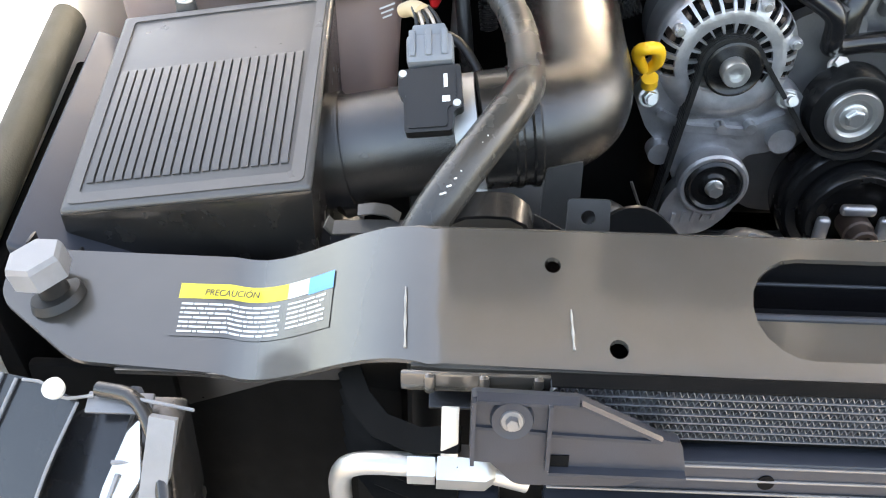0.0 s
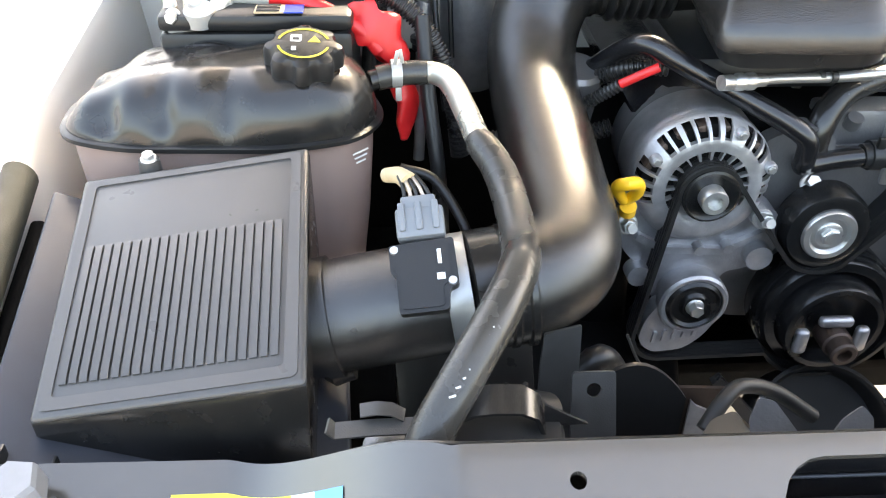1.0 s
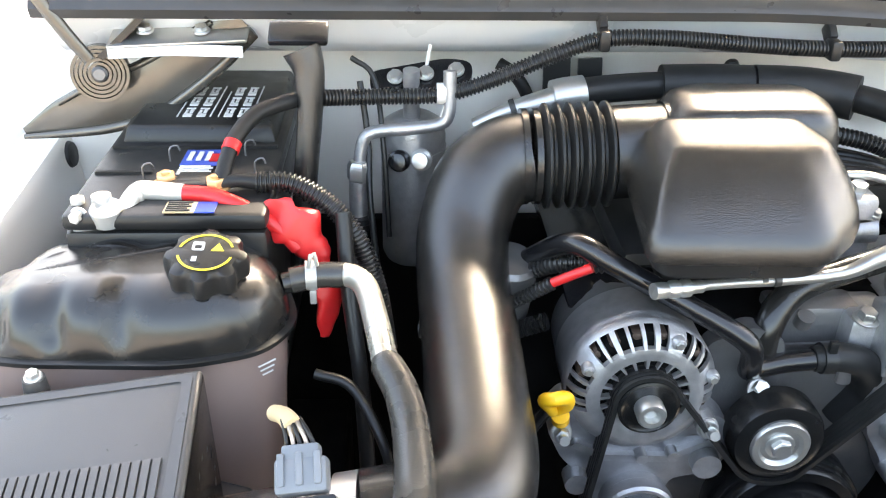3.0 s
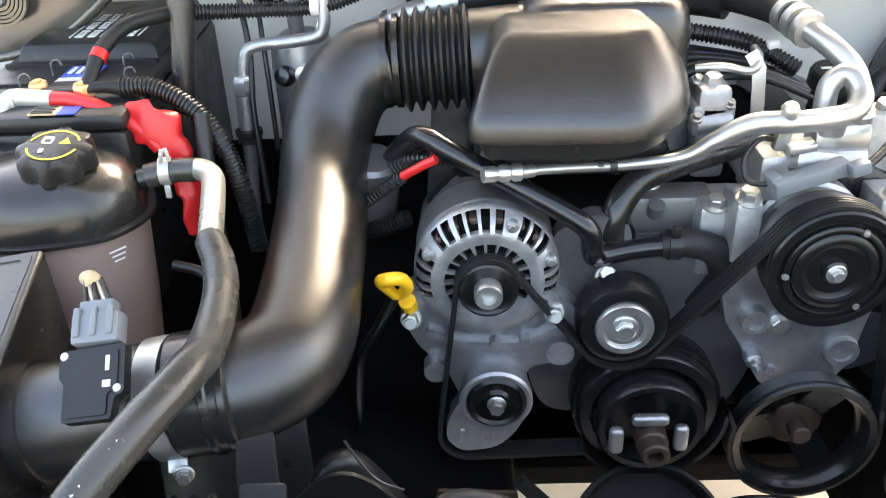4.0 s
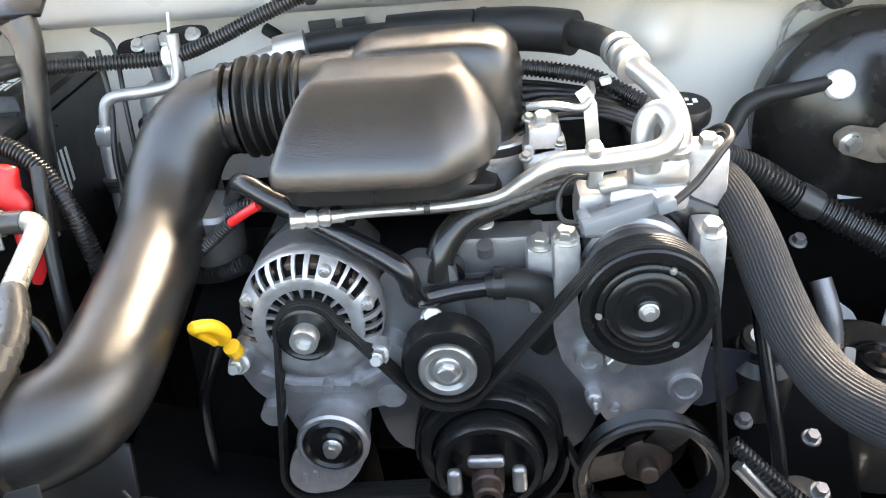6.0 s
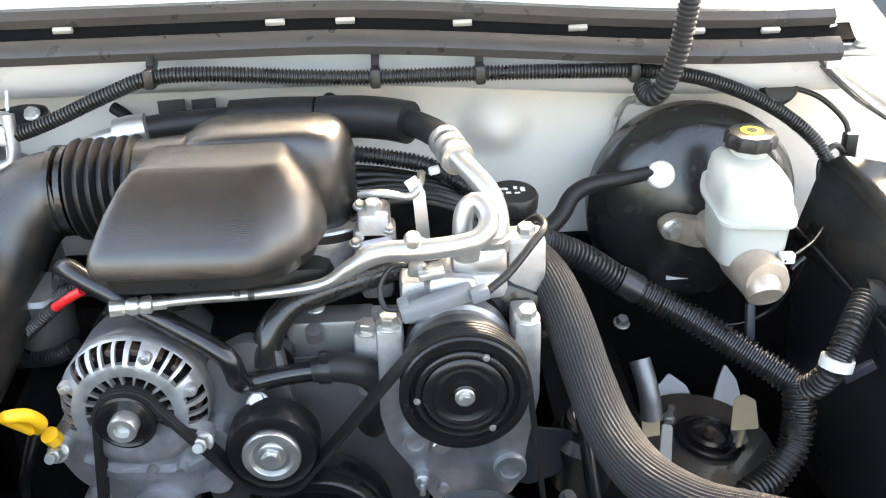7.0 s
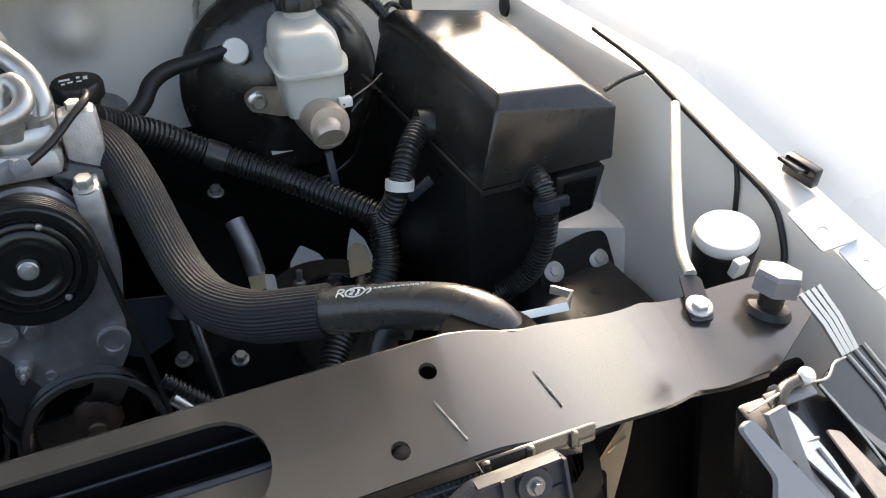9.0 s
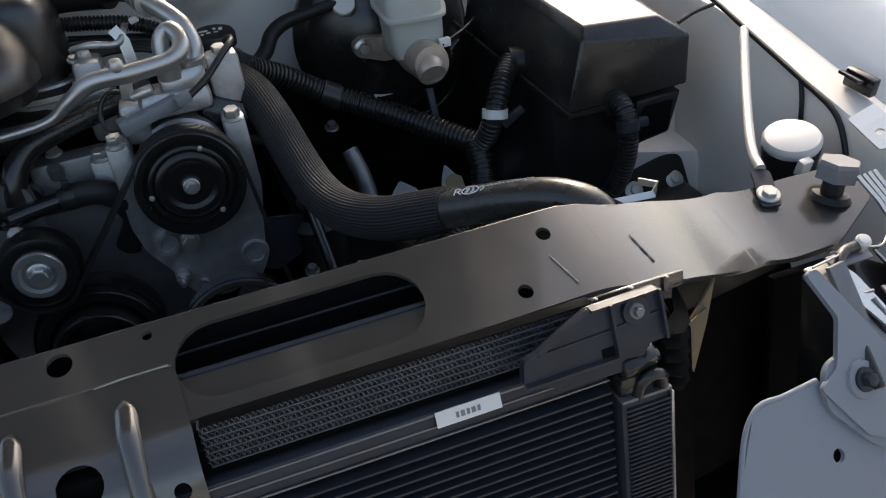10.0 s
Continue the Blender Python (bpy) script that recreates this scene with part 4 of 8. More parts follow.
# ---- battery and its cables ----
def battery():
    b = thing("battery", (-0.63, 0.65, 0.95), "black car battery with printed labels on top", "battery")
    c = [(-0.722, 0.472), (-0.537, 0.472), (-0.537, 0.860), (-0.722, 0.860)]
    part("case", hexa([V(x, y, 0.95) for x, y in c] + [V(x, y, 1.145 + 0.03 * (y - 0.5)) for x, y in c], 0.008), M["black"], b)
    part("cover", hexa([V(x, y, 1.145 + 0.03 * (y - 0.5)) for x, y in c] + [V(x * 0.995 - 0.003, y, 1.162 + 0.03 * (y - 0.5)) for x, y in c], 0.006), M["black"], b)
    part("cover_step", hexa([V(x, y, 1.160) for x, y in ((-0.712, 0.635), (-0.547, 0.635), (-0.547, 0.85), (-0.712, 0.85))] + [V(x, y, 1.183) for x, y in ((-0.705, 0.643), (-0.553, 0.643), (-0.553, 0.845), (-0.705, 0.845))], 0.005), M["black"], b)
    for x in (-0.690,):
        part("post", lathe([(0.003, 0), (0.010, 0), (0.009, 0.018), (0.003, 0.019)], (x, 0.497, 1.152), (0, 0, 1), 20), M["lead"], b)
    def lab(x0, x1, y0, y1, z, mat, name="label", lab=""):
        part(name, hexa([V(x0, y0, z), V(x1, y0, z), V(x1, y1, z), V(x0, y1, z)] + [V(x0, y0, z + 0.0012), V(x1, y0, z + 0.0012), V(x1, y1, z + 0.0012), V(x0, y1, z + 0.0012)], 0), M[mat], b, lab)
    lab(-0.636, -0.598, 0.572, 0.612, 1.1665, "blue", lab="blue printed label")
    for k in range(3):
        lab(-0.631 + k * 0.009, -0.626 + k * 0.009, 0.582, 0.604, 1.1680, "ivory", "label_line")
    lab(-0.608, -0.600, 0.580, 0.598, 1.1680, "red", "label_line")
    for k in range(5):
        lab(-0.634, -0.604 + 0.003 * (k % 2), 0.5475 + k * 0.0045, 0.5495 + k * 0.0045, 1.1680, "ivory", "label_line")
    lab(-0.634, -0.602, 0.544, 0.570, 1.1662, "ink", lab="black printed label")
    lab(-0.602, -0.584, 0.474, 0.496, 1.1622, "blue", lab="blue label end")
    lab(-0.630, -0.602, 0.474, 0.496, 1.1622, "card", lab="pale printed label")
    for k in range(5):
        lab(-0.628, -0.606 - 0.003 * (k % 2), 0.476 + k * 0.004, 0.478 + k * 0.004, 1.1636, "ink", "label_line")
    # two printed panels of small signs on the rear of the cover
    for cx in (-0.640, -0.596):
        for row in range(3):
            for col in range(2):
                x, y = cx + (col - 0.5) * 0.015, 0.668 + row * 0.036
                lab(x - 0.0045, x + 0.0045, y, y + 0.008, 1.1832, "ivory", "printed_sign")
                lab(x - 0.0045, x - 0.0015, y + 0.009, y + 0.020, 1.1832, "ivory", "printed_sign")
                lab(x + 0.0005, x + 0.0040, y + 0.012, y + 0.022, 1.1832, "ivory", "printed_sign")
                lab(x - 0.005, x + 0.005, y + 0.0245, y + 0.0265, 1.1832, "ivory", "printed_line")
        lab(cx + 0.017, cx + 0.0183, 0.668, 0.772, 1.1832, "ivory", "printed_line")
        lab(cx - 0.0183, cx - 0.017, 0.668, 0.752, 1.1832, "ivory", "printed_line")
    # bent wire clips and cover seams
    for x0, y0 in ((-0.663, 0.540), (-0.648, 0.585), (-0.558, 0.552), (-0.575, 0.600)):
        part("wire_clip", tube([(x0, y0, 1.166), (x0 + 0.001, y0, 1.180), (x0 + 0.008, y0 + 0.003, 1.182), (x0 + 0.010, y0 + 0.004, 1.176)], 0.0010, 8, 0.003), M["castdark"], b, "bent wire clip")
    part("cover_seam", bar([V(-0.715, 0.622, 1.1668), V(-0.545, 0.622, 1.1668)], (0, 1, 0), 0.006, 0.004), M["black"], b)
    part("cover_seam", bar([V(-0.715, 0.560, 1.1650), V(-0.660, 0.560, 1.1650)], (0, 1, 0), 0.004, 0.003), M["black"], b)
    # striped label on the flank
    for k in range(8):
        part("flank_bar", box((-0.5355, 0.60 + k * 0.012, 1.06 + 0.003 * k), (0.001, 0.005, 0.10 - 0.008 * k), 0), M["ivory"], b, "pale printed bar")


battery()

cab1 = thing("battery_cable", (-0.55, 0.50, 1.12), "red battery cable with bare end and red cloth wrap", "cable")
part("terminal", joined(box((-0.699, 0.488, 1.150), (0.034, 0.024, 0.014), 0.004, (8, 0, 10)), lathe([(0.006, 0), (0.0150, 0), (0.0150, 0.014), (0.0125, 0.017), (0.0105, 0.015), (0.008, 0.0135)], (-0.682, 0.485, 1.150), (0, -0.2, 1), 28), box((-0.712, 0.497, 1.160), (0.012, 0.010, 0.018), 0.003), hex_bolt(V(-0.706, 0.480, 1.158), (-0.2, -1, 0.1), 0.006, 0.008)), M["lead"], cab1, "dull lead clamp")
part("bare_end", joined(tube([(-0.672, 0.486, 1.154), (-0.667, 0.496, 1.160), (-0.662, 0.507, 1.166), (-0.655, 0.511, 1.168), (-0.618, 0.509, 1.166)], [0.0085, 0.009, 0.009, 0.0095, 0.0088], 16, 0.004), box((-0.660, 0.508, 1.164), (0.014, 0.018, 0.018), 0.004)), M["lead"], cab1)
part("sheath", tube([(-0.622, 0.509, 1.166), (-0.595, 0.506, 1.165), (-0.570, 0.500, 1.159), (-0.545, 0.494, 1.148), (-0.528, 0.490, 1.138), (-0.512, 0.486, 1.120)], 0.0082, 16), M["red"], cab1)
cl = tube([(-0.546, 0.494, 1.150), (-0.532, 0.494, 1.150), (-0.518, 0.494, 1.142), (-0.505, 0.492, 1.126), (-0.494, 0.490, 1.108), (-0.486, 0.486, 1.096)], [0.009, 0.016, 0.020, 0.018, 0.014, 0.004], 30, 0.003, flat=0.55)
for v in cl.verts:
    k = noise.noise(v.co * 38) * 0.011 + noise.noise(v.co * 90) * 0.003
    v.co += V(k, k * 0.6, k)
part("cloth_wrap", cl, M["red"], cab1, "crumpled red cloth")
ce = tube([(-0.492, 0.484, 1.098), (-0.488, 0.478, 1.075), (-0.489, 0.472, 1.050), (-0.492, 0.466, 1.030)], [0.010, 0.015, 0.014, 0.005], 24, 0.003, flat=0.5)
for v in ce.verts:
    k = noise.noise(v.co * 45) * 0.009
    v.co += V(k, k * 0.6, k)
part("cloth_tail", ce, M["red"], cab1, "hanging end of the red cloth")
part("fuse_link", joined(box((-0.612, 0.522, 1.170), (0.052, 0.018, 0.008), 0.002), box((-0.612, 0.530, 1.1725), (0.030, 0.020, 0.004), 0.001)), M["black"], cab1)
for x, y in ((-0.637, 0.526), (-0.589, 0.517)):
    part("stud", joined(hex_bolt(V(x, y, 1.168), (0, -0.1, 1), 0.0095, 0.009, 0.0135), lathe([(0.001, 0.009), (0.0045, 0.009), (0.0045, 0.013), (0.001, 0.014)], (x, y, 1.168), (0, 0, 1), 12)), M["copper"], cab1, "copper-coloured terminal nut")

cab2 = thing("starter_cable", (-0.50, 0.50, 1.1), "black corrugated cable sleeve from the battery", "cable")
part("sleeve", tube([(-0.552, 0.520, 1.172), (-0.52, 0.522, 1.170), (-0.485, 0.515, 1.152), (-0.458, 0.505, 1.12), (-0.440, 0.495, 1.07), (-0.43, 0.49, 1.0)], 0.0090, 16, pitch=0.0042, amp=0.0011), M["loom"], cab2)

part("taped_end", tube([(-0.588, 0.516, 1.172), (-0.570, 0.518, 1.175), (-0.548, 0.520, 1.172)], [0.0055, 0.0065, 0.008], 14, 0.005), M["rubber"], cab2, "taped cable end")

# the long loom along the cowl
lm = thing("cowl_loom", (0, 0.68, 1.25), "long black corrugated cable loom clipped below the cowl", "cable loom")
LEAD = [(-0.584, 0.518, 1.175), (-0.580, 0.534, 1.190), (-0.573, 0.555, 1.205), (-0.555, 0.585, 1.218), (-0.52, 0.620, 1.220), (-0.50, 0.634, 1.217)]
LOOM = [(-0.515, 0.624, 1.219), (-0.48, 0.642, 1.214), (-0.43, 0.655, 1.211), (-0.37, 0.665, 1.210), (-0.32, 0.668, 1.224), (-0.255, 0.672, 1.250), (-0.20, 0.674, 1.268), (-0.13, 0.674, 1.2695), (-0.03, 0.675, 1.262), (0.05, 0.676, 1.258), (0.17, 0.682, 1.256), (0.28, 0.69, 1.252), (0.37, 0.70, 1.246), (0.45, 0.71, 1.230), (0.53, 0.715, 1.195), (0.585, 0.705, 1.155), (0.61, 0.69, 1.12)]
part("taped_lead", tube(LEAD, [0.0075, 0.0075, 0.008, 0.0082, 0.0082, 0.0082], 16, 0.005), M["rubber"], lm, "smooth taped cable")
part("sleeve", tube(LOOM, 0.0080, 16, pitch=0.0042, amp=0.001), M["loom"], lm)
part("red_tape", tube([(-0.578, 0.541, 1.195), (-0.5755, 0.549, 1.201)], 0.0088, 16), M["red"], lm)
for x, y, z in ((-0.20, 0.676, 1.268), (0.052, 0.678, 1.258), (0.172, 0.684, 1.256), (0.355, 0.698, 1.247)):
    part("clip", joined(box((x, y - 0.004, z), (0.012, 0.022, 0.022), 0.003), box((x, y + 0.012, z + 0.014), (0.009, 0.022, 0.018), 0.002, (40, 0, 0))), M["black"], lm, "black loom clip")
part("white_tie", joined(lathe([(0.009, -0.005), (0.0115, -0.005), (0.0115, 0.005), (0.009, 0.005)], (-0.372, 0.665, 1.211), (1, 0, 0), 20), box((-0.368, 0.66, 1.190), (0.009, 0.004, 0.030), 0.001, (0, 15, 0))), M["whitep"], lm, "white cable tie")
part("tip", box((-0.385, 0.72, 1.235), (0.004, 0.004, 0.03), 0.001, (0, 10, 0)), M["whitep"], lm)

# slanting tube that braces the wing
br = thing("brace_tube", (-0.50, 0.62, 1.0), "black painted bent brace tube beside the battery", "brace")
part("tube", tube([(-0.514, 0.625, 1.27), (-0.507, 0.62, 1.247), (-0.508, 0.612, 1.206), (-0.513, 0.605, 1.161), (-0.519, 0.6, 1.107), (-0.525, 0.595, 1.035)], [0.021, 0.0165, 0.0138, 0.0135, 0.0135, 0.0135], 24, flat=0.8), M["duct"], br)
part("foot", box((-0.518, 0.640, 1.282), (0.06, 0.03, 0.008), 0.003, (30, 0, 0)), M["blackpaint"], br)


# ---- radiator top: cap, neck, brackets ----
rad = thing("radiator", (0, 0.03, 0.55), "black and grey finned radiator below the support", "radiator")
part("core", box((0, 0.06, 0.75), (0.86, 0.05, 0.40), 0.004), M["dark"], rad)
part("left_tank", box((-0.46, 0.06, 0.76), (0.06, 0.07, 0.46), 0.015), M["black"], rad)
part("right_tank", box((0.46, 0.06, 0.76), (0.06, 0.07, 0.46), 0.015), M["black"], rad)
part("neck_left", tube([(-0.47, 0.10, 0.97), (-0.43, 0.115, 0.985), (-0.39, 0.125, 0.97)], 0.022, 20), M["rubber"], rad)
cap = lathe([(0.01, 0), (0.040, 0.0), (0.042, 0.006), (0.042, 0.018), (0.039, 0.023), (0.01, 0.024)], (-0.432, 0.072, 0.998), (0, -0.1, 1), 40)
part("mount_left", cap, M["rubber"], rad, "round black rubber mount")
part("mount_strap", bar([V(-0.469, 0.075, 1.018), V(-0.464, 0.075, 1.034), V(-0.452, 0.075, 1.0415), V(-0.437, 0.075, 1.0430), V(-0.420, 0.075, 1.0420), V(-0.409, 0.075, 1.035), V(-0.403, 0.075, 1.018)], (0, 1, 0.3), 0.022, 0.003), M["gloss"], rad, "black arched strap over the mount")
part("strap_gusset", plate([(0, 0), (0.030, -0.016), (0, -0.016)], 0.003, axes((-0.4035, 0.080, 1.034), (1, 0, 0), (0, 0.2, 1))), M["gloss"], rad)
part("blade", plate([(0, 0), (0.0035, 0), (0.0010, 0.028), (0.0002, 0.029)], 0.0015, axes((-0.4765, 0.072, 1.021), (1, 0, 0), (0, 0.1, 1))), M["ivory"], rad, "thin pale sheet edge")
part("mount_right", lathe([(0.01, 0), (0.040, 0.0), (0.042, 0.006), (0.042, 0.018), (0.039, 0.023), (0.01, 0.024)], (0.470, 0.070, 0.994), (0.1, -0.1, 1), 40), M["dark"], rad, "round black rubber mount")
for s, x in ((-1, -0.515), (1, 0.575)):
    z = 1.004 if s < 0 else 0.990
    bk = bar([(0.489, 0.090, 1.026), (0.497, 0.088, 1.011), (0.548, 0.084, 1.009), (0.556, 0.092, 1.014), (0.545, 0.108, 1.014)], (0, 0.6, 1), 0.007, 0.003) if s > 0 else joined(bar([(-0.5475, 0.072, 1.027), (-0.543, 0.072, 1.0215), (-0.520, 0.073, 1.0225), (-0.486, 0.074, 1.0225), (-0.481, 0.074, 1.027), (-0.480, 0.074, 1.040)], (0, 1, 0.3), 0.012, 0.002), bar([(-0.526, 0.080, 1.0315), (-0.515, 0.080, 1.0335), (-0.505, 0.080, 1.032), (-0.497, 0.080, 1.026)], (0, 1, 0.3), 0.010, 0.0015))
    part("bracket", bk, M["steel"] if s > 0 else M["darksteel"], rad, "bent steel bracket")
    part("dome_nut", lathe([(0.002, 0), (0.016, 0.0), (0.015, 0.005), (0.010, 0.009), (0.002, 0.010)], (x + (0.005 if s < 0 else -0.042), 0.075, z - 0.004), (0, -0.3, 1), 28), M["castdark"], rad, "domed steel cap")

tabs = thing("shroud_brackets", (-0.3, 0.12, 0.95), "dark steel fan shroud brackets behind the support", "bracket")
tab = plate(rounded([(-0.017, -0.035), (0.017, -0.035), (0.016, 0.016), (-0.016, 0.016)], 0.003), 0.003, axes((-0.358, 0.1245, 1.000), (1, 0, 0), (0, 0.45, 1)), [circle(0, 0.002, 0.0055)])
part("tab", tab, M["darksteel"], tabs, "steel tab with a hole")
part("ledge", plate(rounded([(-0.34, 0.03), (-0.30, 0.06), (-0.27, 0.095), (-0.25, 0.102), (-0.235, 0.05), (-0.18, 0.05), (-0.12, 0.06), (-0.105, 0.095), (-0.095, 0.05), (0.14, 0.045), (0.165, 0.10), (0.178, 0.05), (0.20, 0.03)], 0.006), 0.004, axes((0, 0.02, 0.955), (1, 0, 0), (0, 1, 0.25))), M["paint"], tabs)
for x, z, a in ((-0.235, 0.985, 20), (-0.165, 0.975, -15), (0.172, 0.975, 10)):
    part("torn_edge", plate(rounded([(-0.02, -0.02), (0.02, -0.02), (0.014, 0.010), (0.004, 0.018), (-0.008, 0.006)], 0.003), 0.002, axes((x, 0.105, z), (1, 0, 0.1), (0, 0.5, 1)) @ Matrix.Rotation(radians(a), 4, "Z")), M["castdark"], tabs, "bright bent sheet edge")
arch = [(-0.357, 0.90)] + [(-0.357 + 0.092 * k / 12, 0.943 + 0.038 * math.sin(math.pi * k / 12) ** 0.9) for k in range(13)] + [(-0.265, 0.90)]
part("shroud", front_plate(arch, 0.172, -0.004), M["black"], tabs, "black fan shroud lip")
part("shroud_edge", tube([(-0.312, 0.205, 0.985), (-0.300, 0.206, 0.958), (-0.287, 0.206, 0.940), (-0.268, 0.206, 0.930)], 0.0012, 8, 0.004), M["darksteel"], tabs)
part("stay", plate(rounded([(-0.017, -0.075), (0.017, -0.075), (0.0155, 0.0), (0.0155, 0.035), (-0.013, 0.028), (-0.0155, 0.0)], 0.002), 0.003, axes((-0.374, 0.172, 0.985), (1, 0, 0), (0, 0.2, 1))), M["darksteel"], tabs, "grey steel stay")
for x in (-0.435, -0.420, -0.405):
    part("fin", plate(rounded([(-0.006, -0.07), (0.006, -0.07), (0.004, 0.03), (-0.003, 0.03)], 0.002), 0.003, axes((x, 0.150, 0.955), (0.5, 0.8, 0), (0.1, 0.2, 1))), M["black"], tabs, "black shroud fin")
part("lower_hose", tube([(-0.262, 0.135, 0.945), (-0.245, 0.150, 0.960), (-0.225, 0.165, 0.962), (-0.19, 0.175, 0.945), (-0.15, 0.175, 0.915)], 0.0065, 20), M["rubber"], tabs, "black hose behind the support")


# ---- engine ----
FWD = (0, -1, 0)

eng = thing("engine", (0, 0.6, 0.70), "dark cast engine block with grey front cover and black valve covers", "engine")
# block colour holds the shade of the lower bay
part("block", hexa([V(-0.17, 0.50, 0.76), V(0.19, 0.50, 0.76), V(0.19, 0.80, 0.70), V(-0.17, 0.80, 0.70), V(-0.17, 0.48, 1.04), V(0.19, 0.48, 1.05), V(0.19, 0.80, 1.06), V(-0.17, 0.80, 1.06)], 0.01), M["dark"], eng, "engine block, near-black for the shade around it")
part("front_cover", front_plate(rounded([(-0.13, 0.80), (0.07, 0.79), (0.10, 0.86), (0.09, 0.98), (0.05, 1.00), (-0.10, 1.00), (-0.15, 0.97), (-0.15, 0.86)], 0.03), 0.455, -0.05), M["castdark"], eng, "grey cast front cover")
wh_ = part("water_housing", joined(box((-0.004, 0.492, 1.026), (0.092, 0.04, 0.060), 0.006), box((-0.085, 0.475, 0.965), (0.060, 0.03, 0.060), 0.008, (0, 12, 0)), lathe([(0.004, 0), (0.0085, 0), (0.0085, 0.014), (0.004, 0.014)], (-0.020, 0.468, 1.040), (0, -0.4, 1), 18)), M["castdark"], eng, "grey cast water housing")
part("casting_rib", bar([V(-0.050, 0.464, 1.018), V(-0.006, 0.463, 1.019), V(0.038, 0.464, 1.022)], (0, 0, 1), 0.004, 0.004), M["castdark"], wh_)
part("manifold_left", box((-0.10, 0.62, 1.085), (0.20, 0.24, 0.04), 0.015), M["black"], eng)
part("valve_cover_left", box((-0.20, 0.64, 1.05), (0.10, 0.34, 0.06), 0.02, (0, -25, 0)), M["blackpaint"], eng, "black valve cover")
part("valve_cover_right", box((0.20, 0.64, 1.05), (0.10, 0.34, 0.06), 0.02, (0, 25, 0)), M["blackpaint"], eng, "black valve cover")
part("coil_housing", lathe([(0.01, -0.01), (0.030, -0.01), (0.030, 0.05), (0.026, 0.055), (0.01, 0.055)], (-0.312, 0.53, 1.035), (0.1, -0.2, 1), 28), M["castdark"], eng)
# near-black again: shade low on the engine is in the colour
part("side_cover", hexa([V(-0.36, 0.46, 0.70), V(-0.22, 0.46, 0.68), V(-0.20, 0.62, 0.68), V(-0.36, 0.62, 0.70), V(-0.35, 0.46, 0.97), V(-0.24, 0.46, 0.96), V(-0.20, 0.62, 1.02), V(-0.34, 0.62, 1.02)], 0.02), M["dark"], eng, "lower engine cover, near-black for shade")
for x, y, z in ((0.033, 0.575, 1.040), (-0.045, 0.56, 1.045), (-0.02, 0.50, 1.062)):
    part("cover_bolt", hex_bolt(V(x, y, z - 0.004), (0, -0.3, 1), 0.0075, 0.012), M["steel"], eng, "zinc hex bolt")


def alternator():
    a = thing("alternator", (-0.19, 0.45, 0.95), "silver cast alternator with slotted housing", "alternator")
    c = V(-0.192, 0.0, 1.011)
    R = 0.0705
    def P(r, ang, y):
        return V(c.x + r * math.cos(ang), y, c.z + r * math.sin(ang))
    part("stator", lathe([(0.01, -0.505), (0.058, -0.50), (0.0645, -0.49), (0.0645, -0.405), (0.05, -0.400), (0.01, -0.400)], (c.x, 0, c.z), FWD, 48), M["dark"], a, "dark stator windings")
    coils = [box(P(0.060, radians(k * 20), 0.418), (0.010, 0.03, 0.012), 0.003, (0, -k * 20, 0)) for k in range(18)]
    for coil in coils:
        part("winding", coil, M["rust"], a, "brown copper winding")
    part("rear_housing", lathe([(0.02, -0.545), (0.055, -0.54), (0.068, -0.52), (0.070, -0.47), (0.066, -0.468), (0.062, -0.468)], (c.x, 0, c.z), FWD, 48), M["castdark"], a)
    bms = []
    # front shell: two rings of windows in the upper half, closed below
    shell = [(0.0265, 0.3955), (0.0285, 0.3945), (0.0415, 0.3925), (0.0490, 0.391), (0.0545, 0.392), (0.0605, 0.3955), (0.0655, 0.401), (0.0683, 0.406), (0.0698, 0.411), (0.0712, 0.413), (0.0712, 0.424), (0.0705, 0.426), (0.0705, 0.468)]
    inner_w = [-22 + 17.6 * k for k in range(14)]
    outer_w = [w for w in [-12 + 11.4 * k for k in range(19)] if min(abs(w - b) for b in (68, 150, 20)) > 6]
    bm = bmesh.new()
    n = 240
    grid = [[bm.verts.new(P(r, 2 * math.pi * k / n, y)) for r, y in shell] for k in range(n)]
    for k in range(n):
        mid = (360 * (k + 0.5) / n + 90) % 360 - 90
        for i in range(len(shell) - 1):
            if i == 1 and any(abs(mid - w) < 6.9 for w in inner_w):
                continue
            if i in (4, 5, 6, 7) and any(abs(mid - w) < 3.9 for w in outer_w):
                continue
            a2, b2 = grid[k], grid[(k + 1) % n]
            bm.faces.new((a2[i], a2[i + 1], b2[i + 1], b2[i]))
    thicken(bm, (0, 0.006, 0))
    part("front_housing", bm, M["cast"], a)
    for ang in (68, 150, 20):
        q = P(0.064, radians(ang), 0.398)
        part("lug", lathe([(0.002, 0), (0.0062, 0), (0.0062, 0.006), (0.005, 0.008), (0.002, 0.008)], q, FWD, 20), M["cast"], a)
        part("screw", lathe([(0.001, 0.0), (0.0035, 0.0), (0.0035, 0.003), (0.001, 0.003)], q + V(0, -0.008, 0), FWD, 6), M["steel"], a)
    pul = part("pulley", lathe([(0.012, -0.40), (0.026, -0.40), (0.0275, -0.398), (0.0275, -0.3965), (0.0255, -0.3955), (0.0275, -0.394), (0.0255, -0.392), (0.0275, -0.390), (0.0255, -0.388), (0.0275, -0.386), (0.0255, -0.384), (0.0285, -0.381), (0.0285, -0.377), (0.026, -0.376), (0.021, -0.379), (0.012, -0.379)], (c.x, 0, c.z), FWD, 48), M["iron"], a, "black grooved pulley")
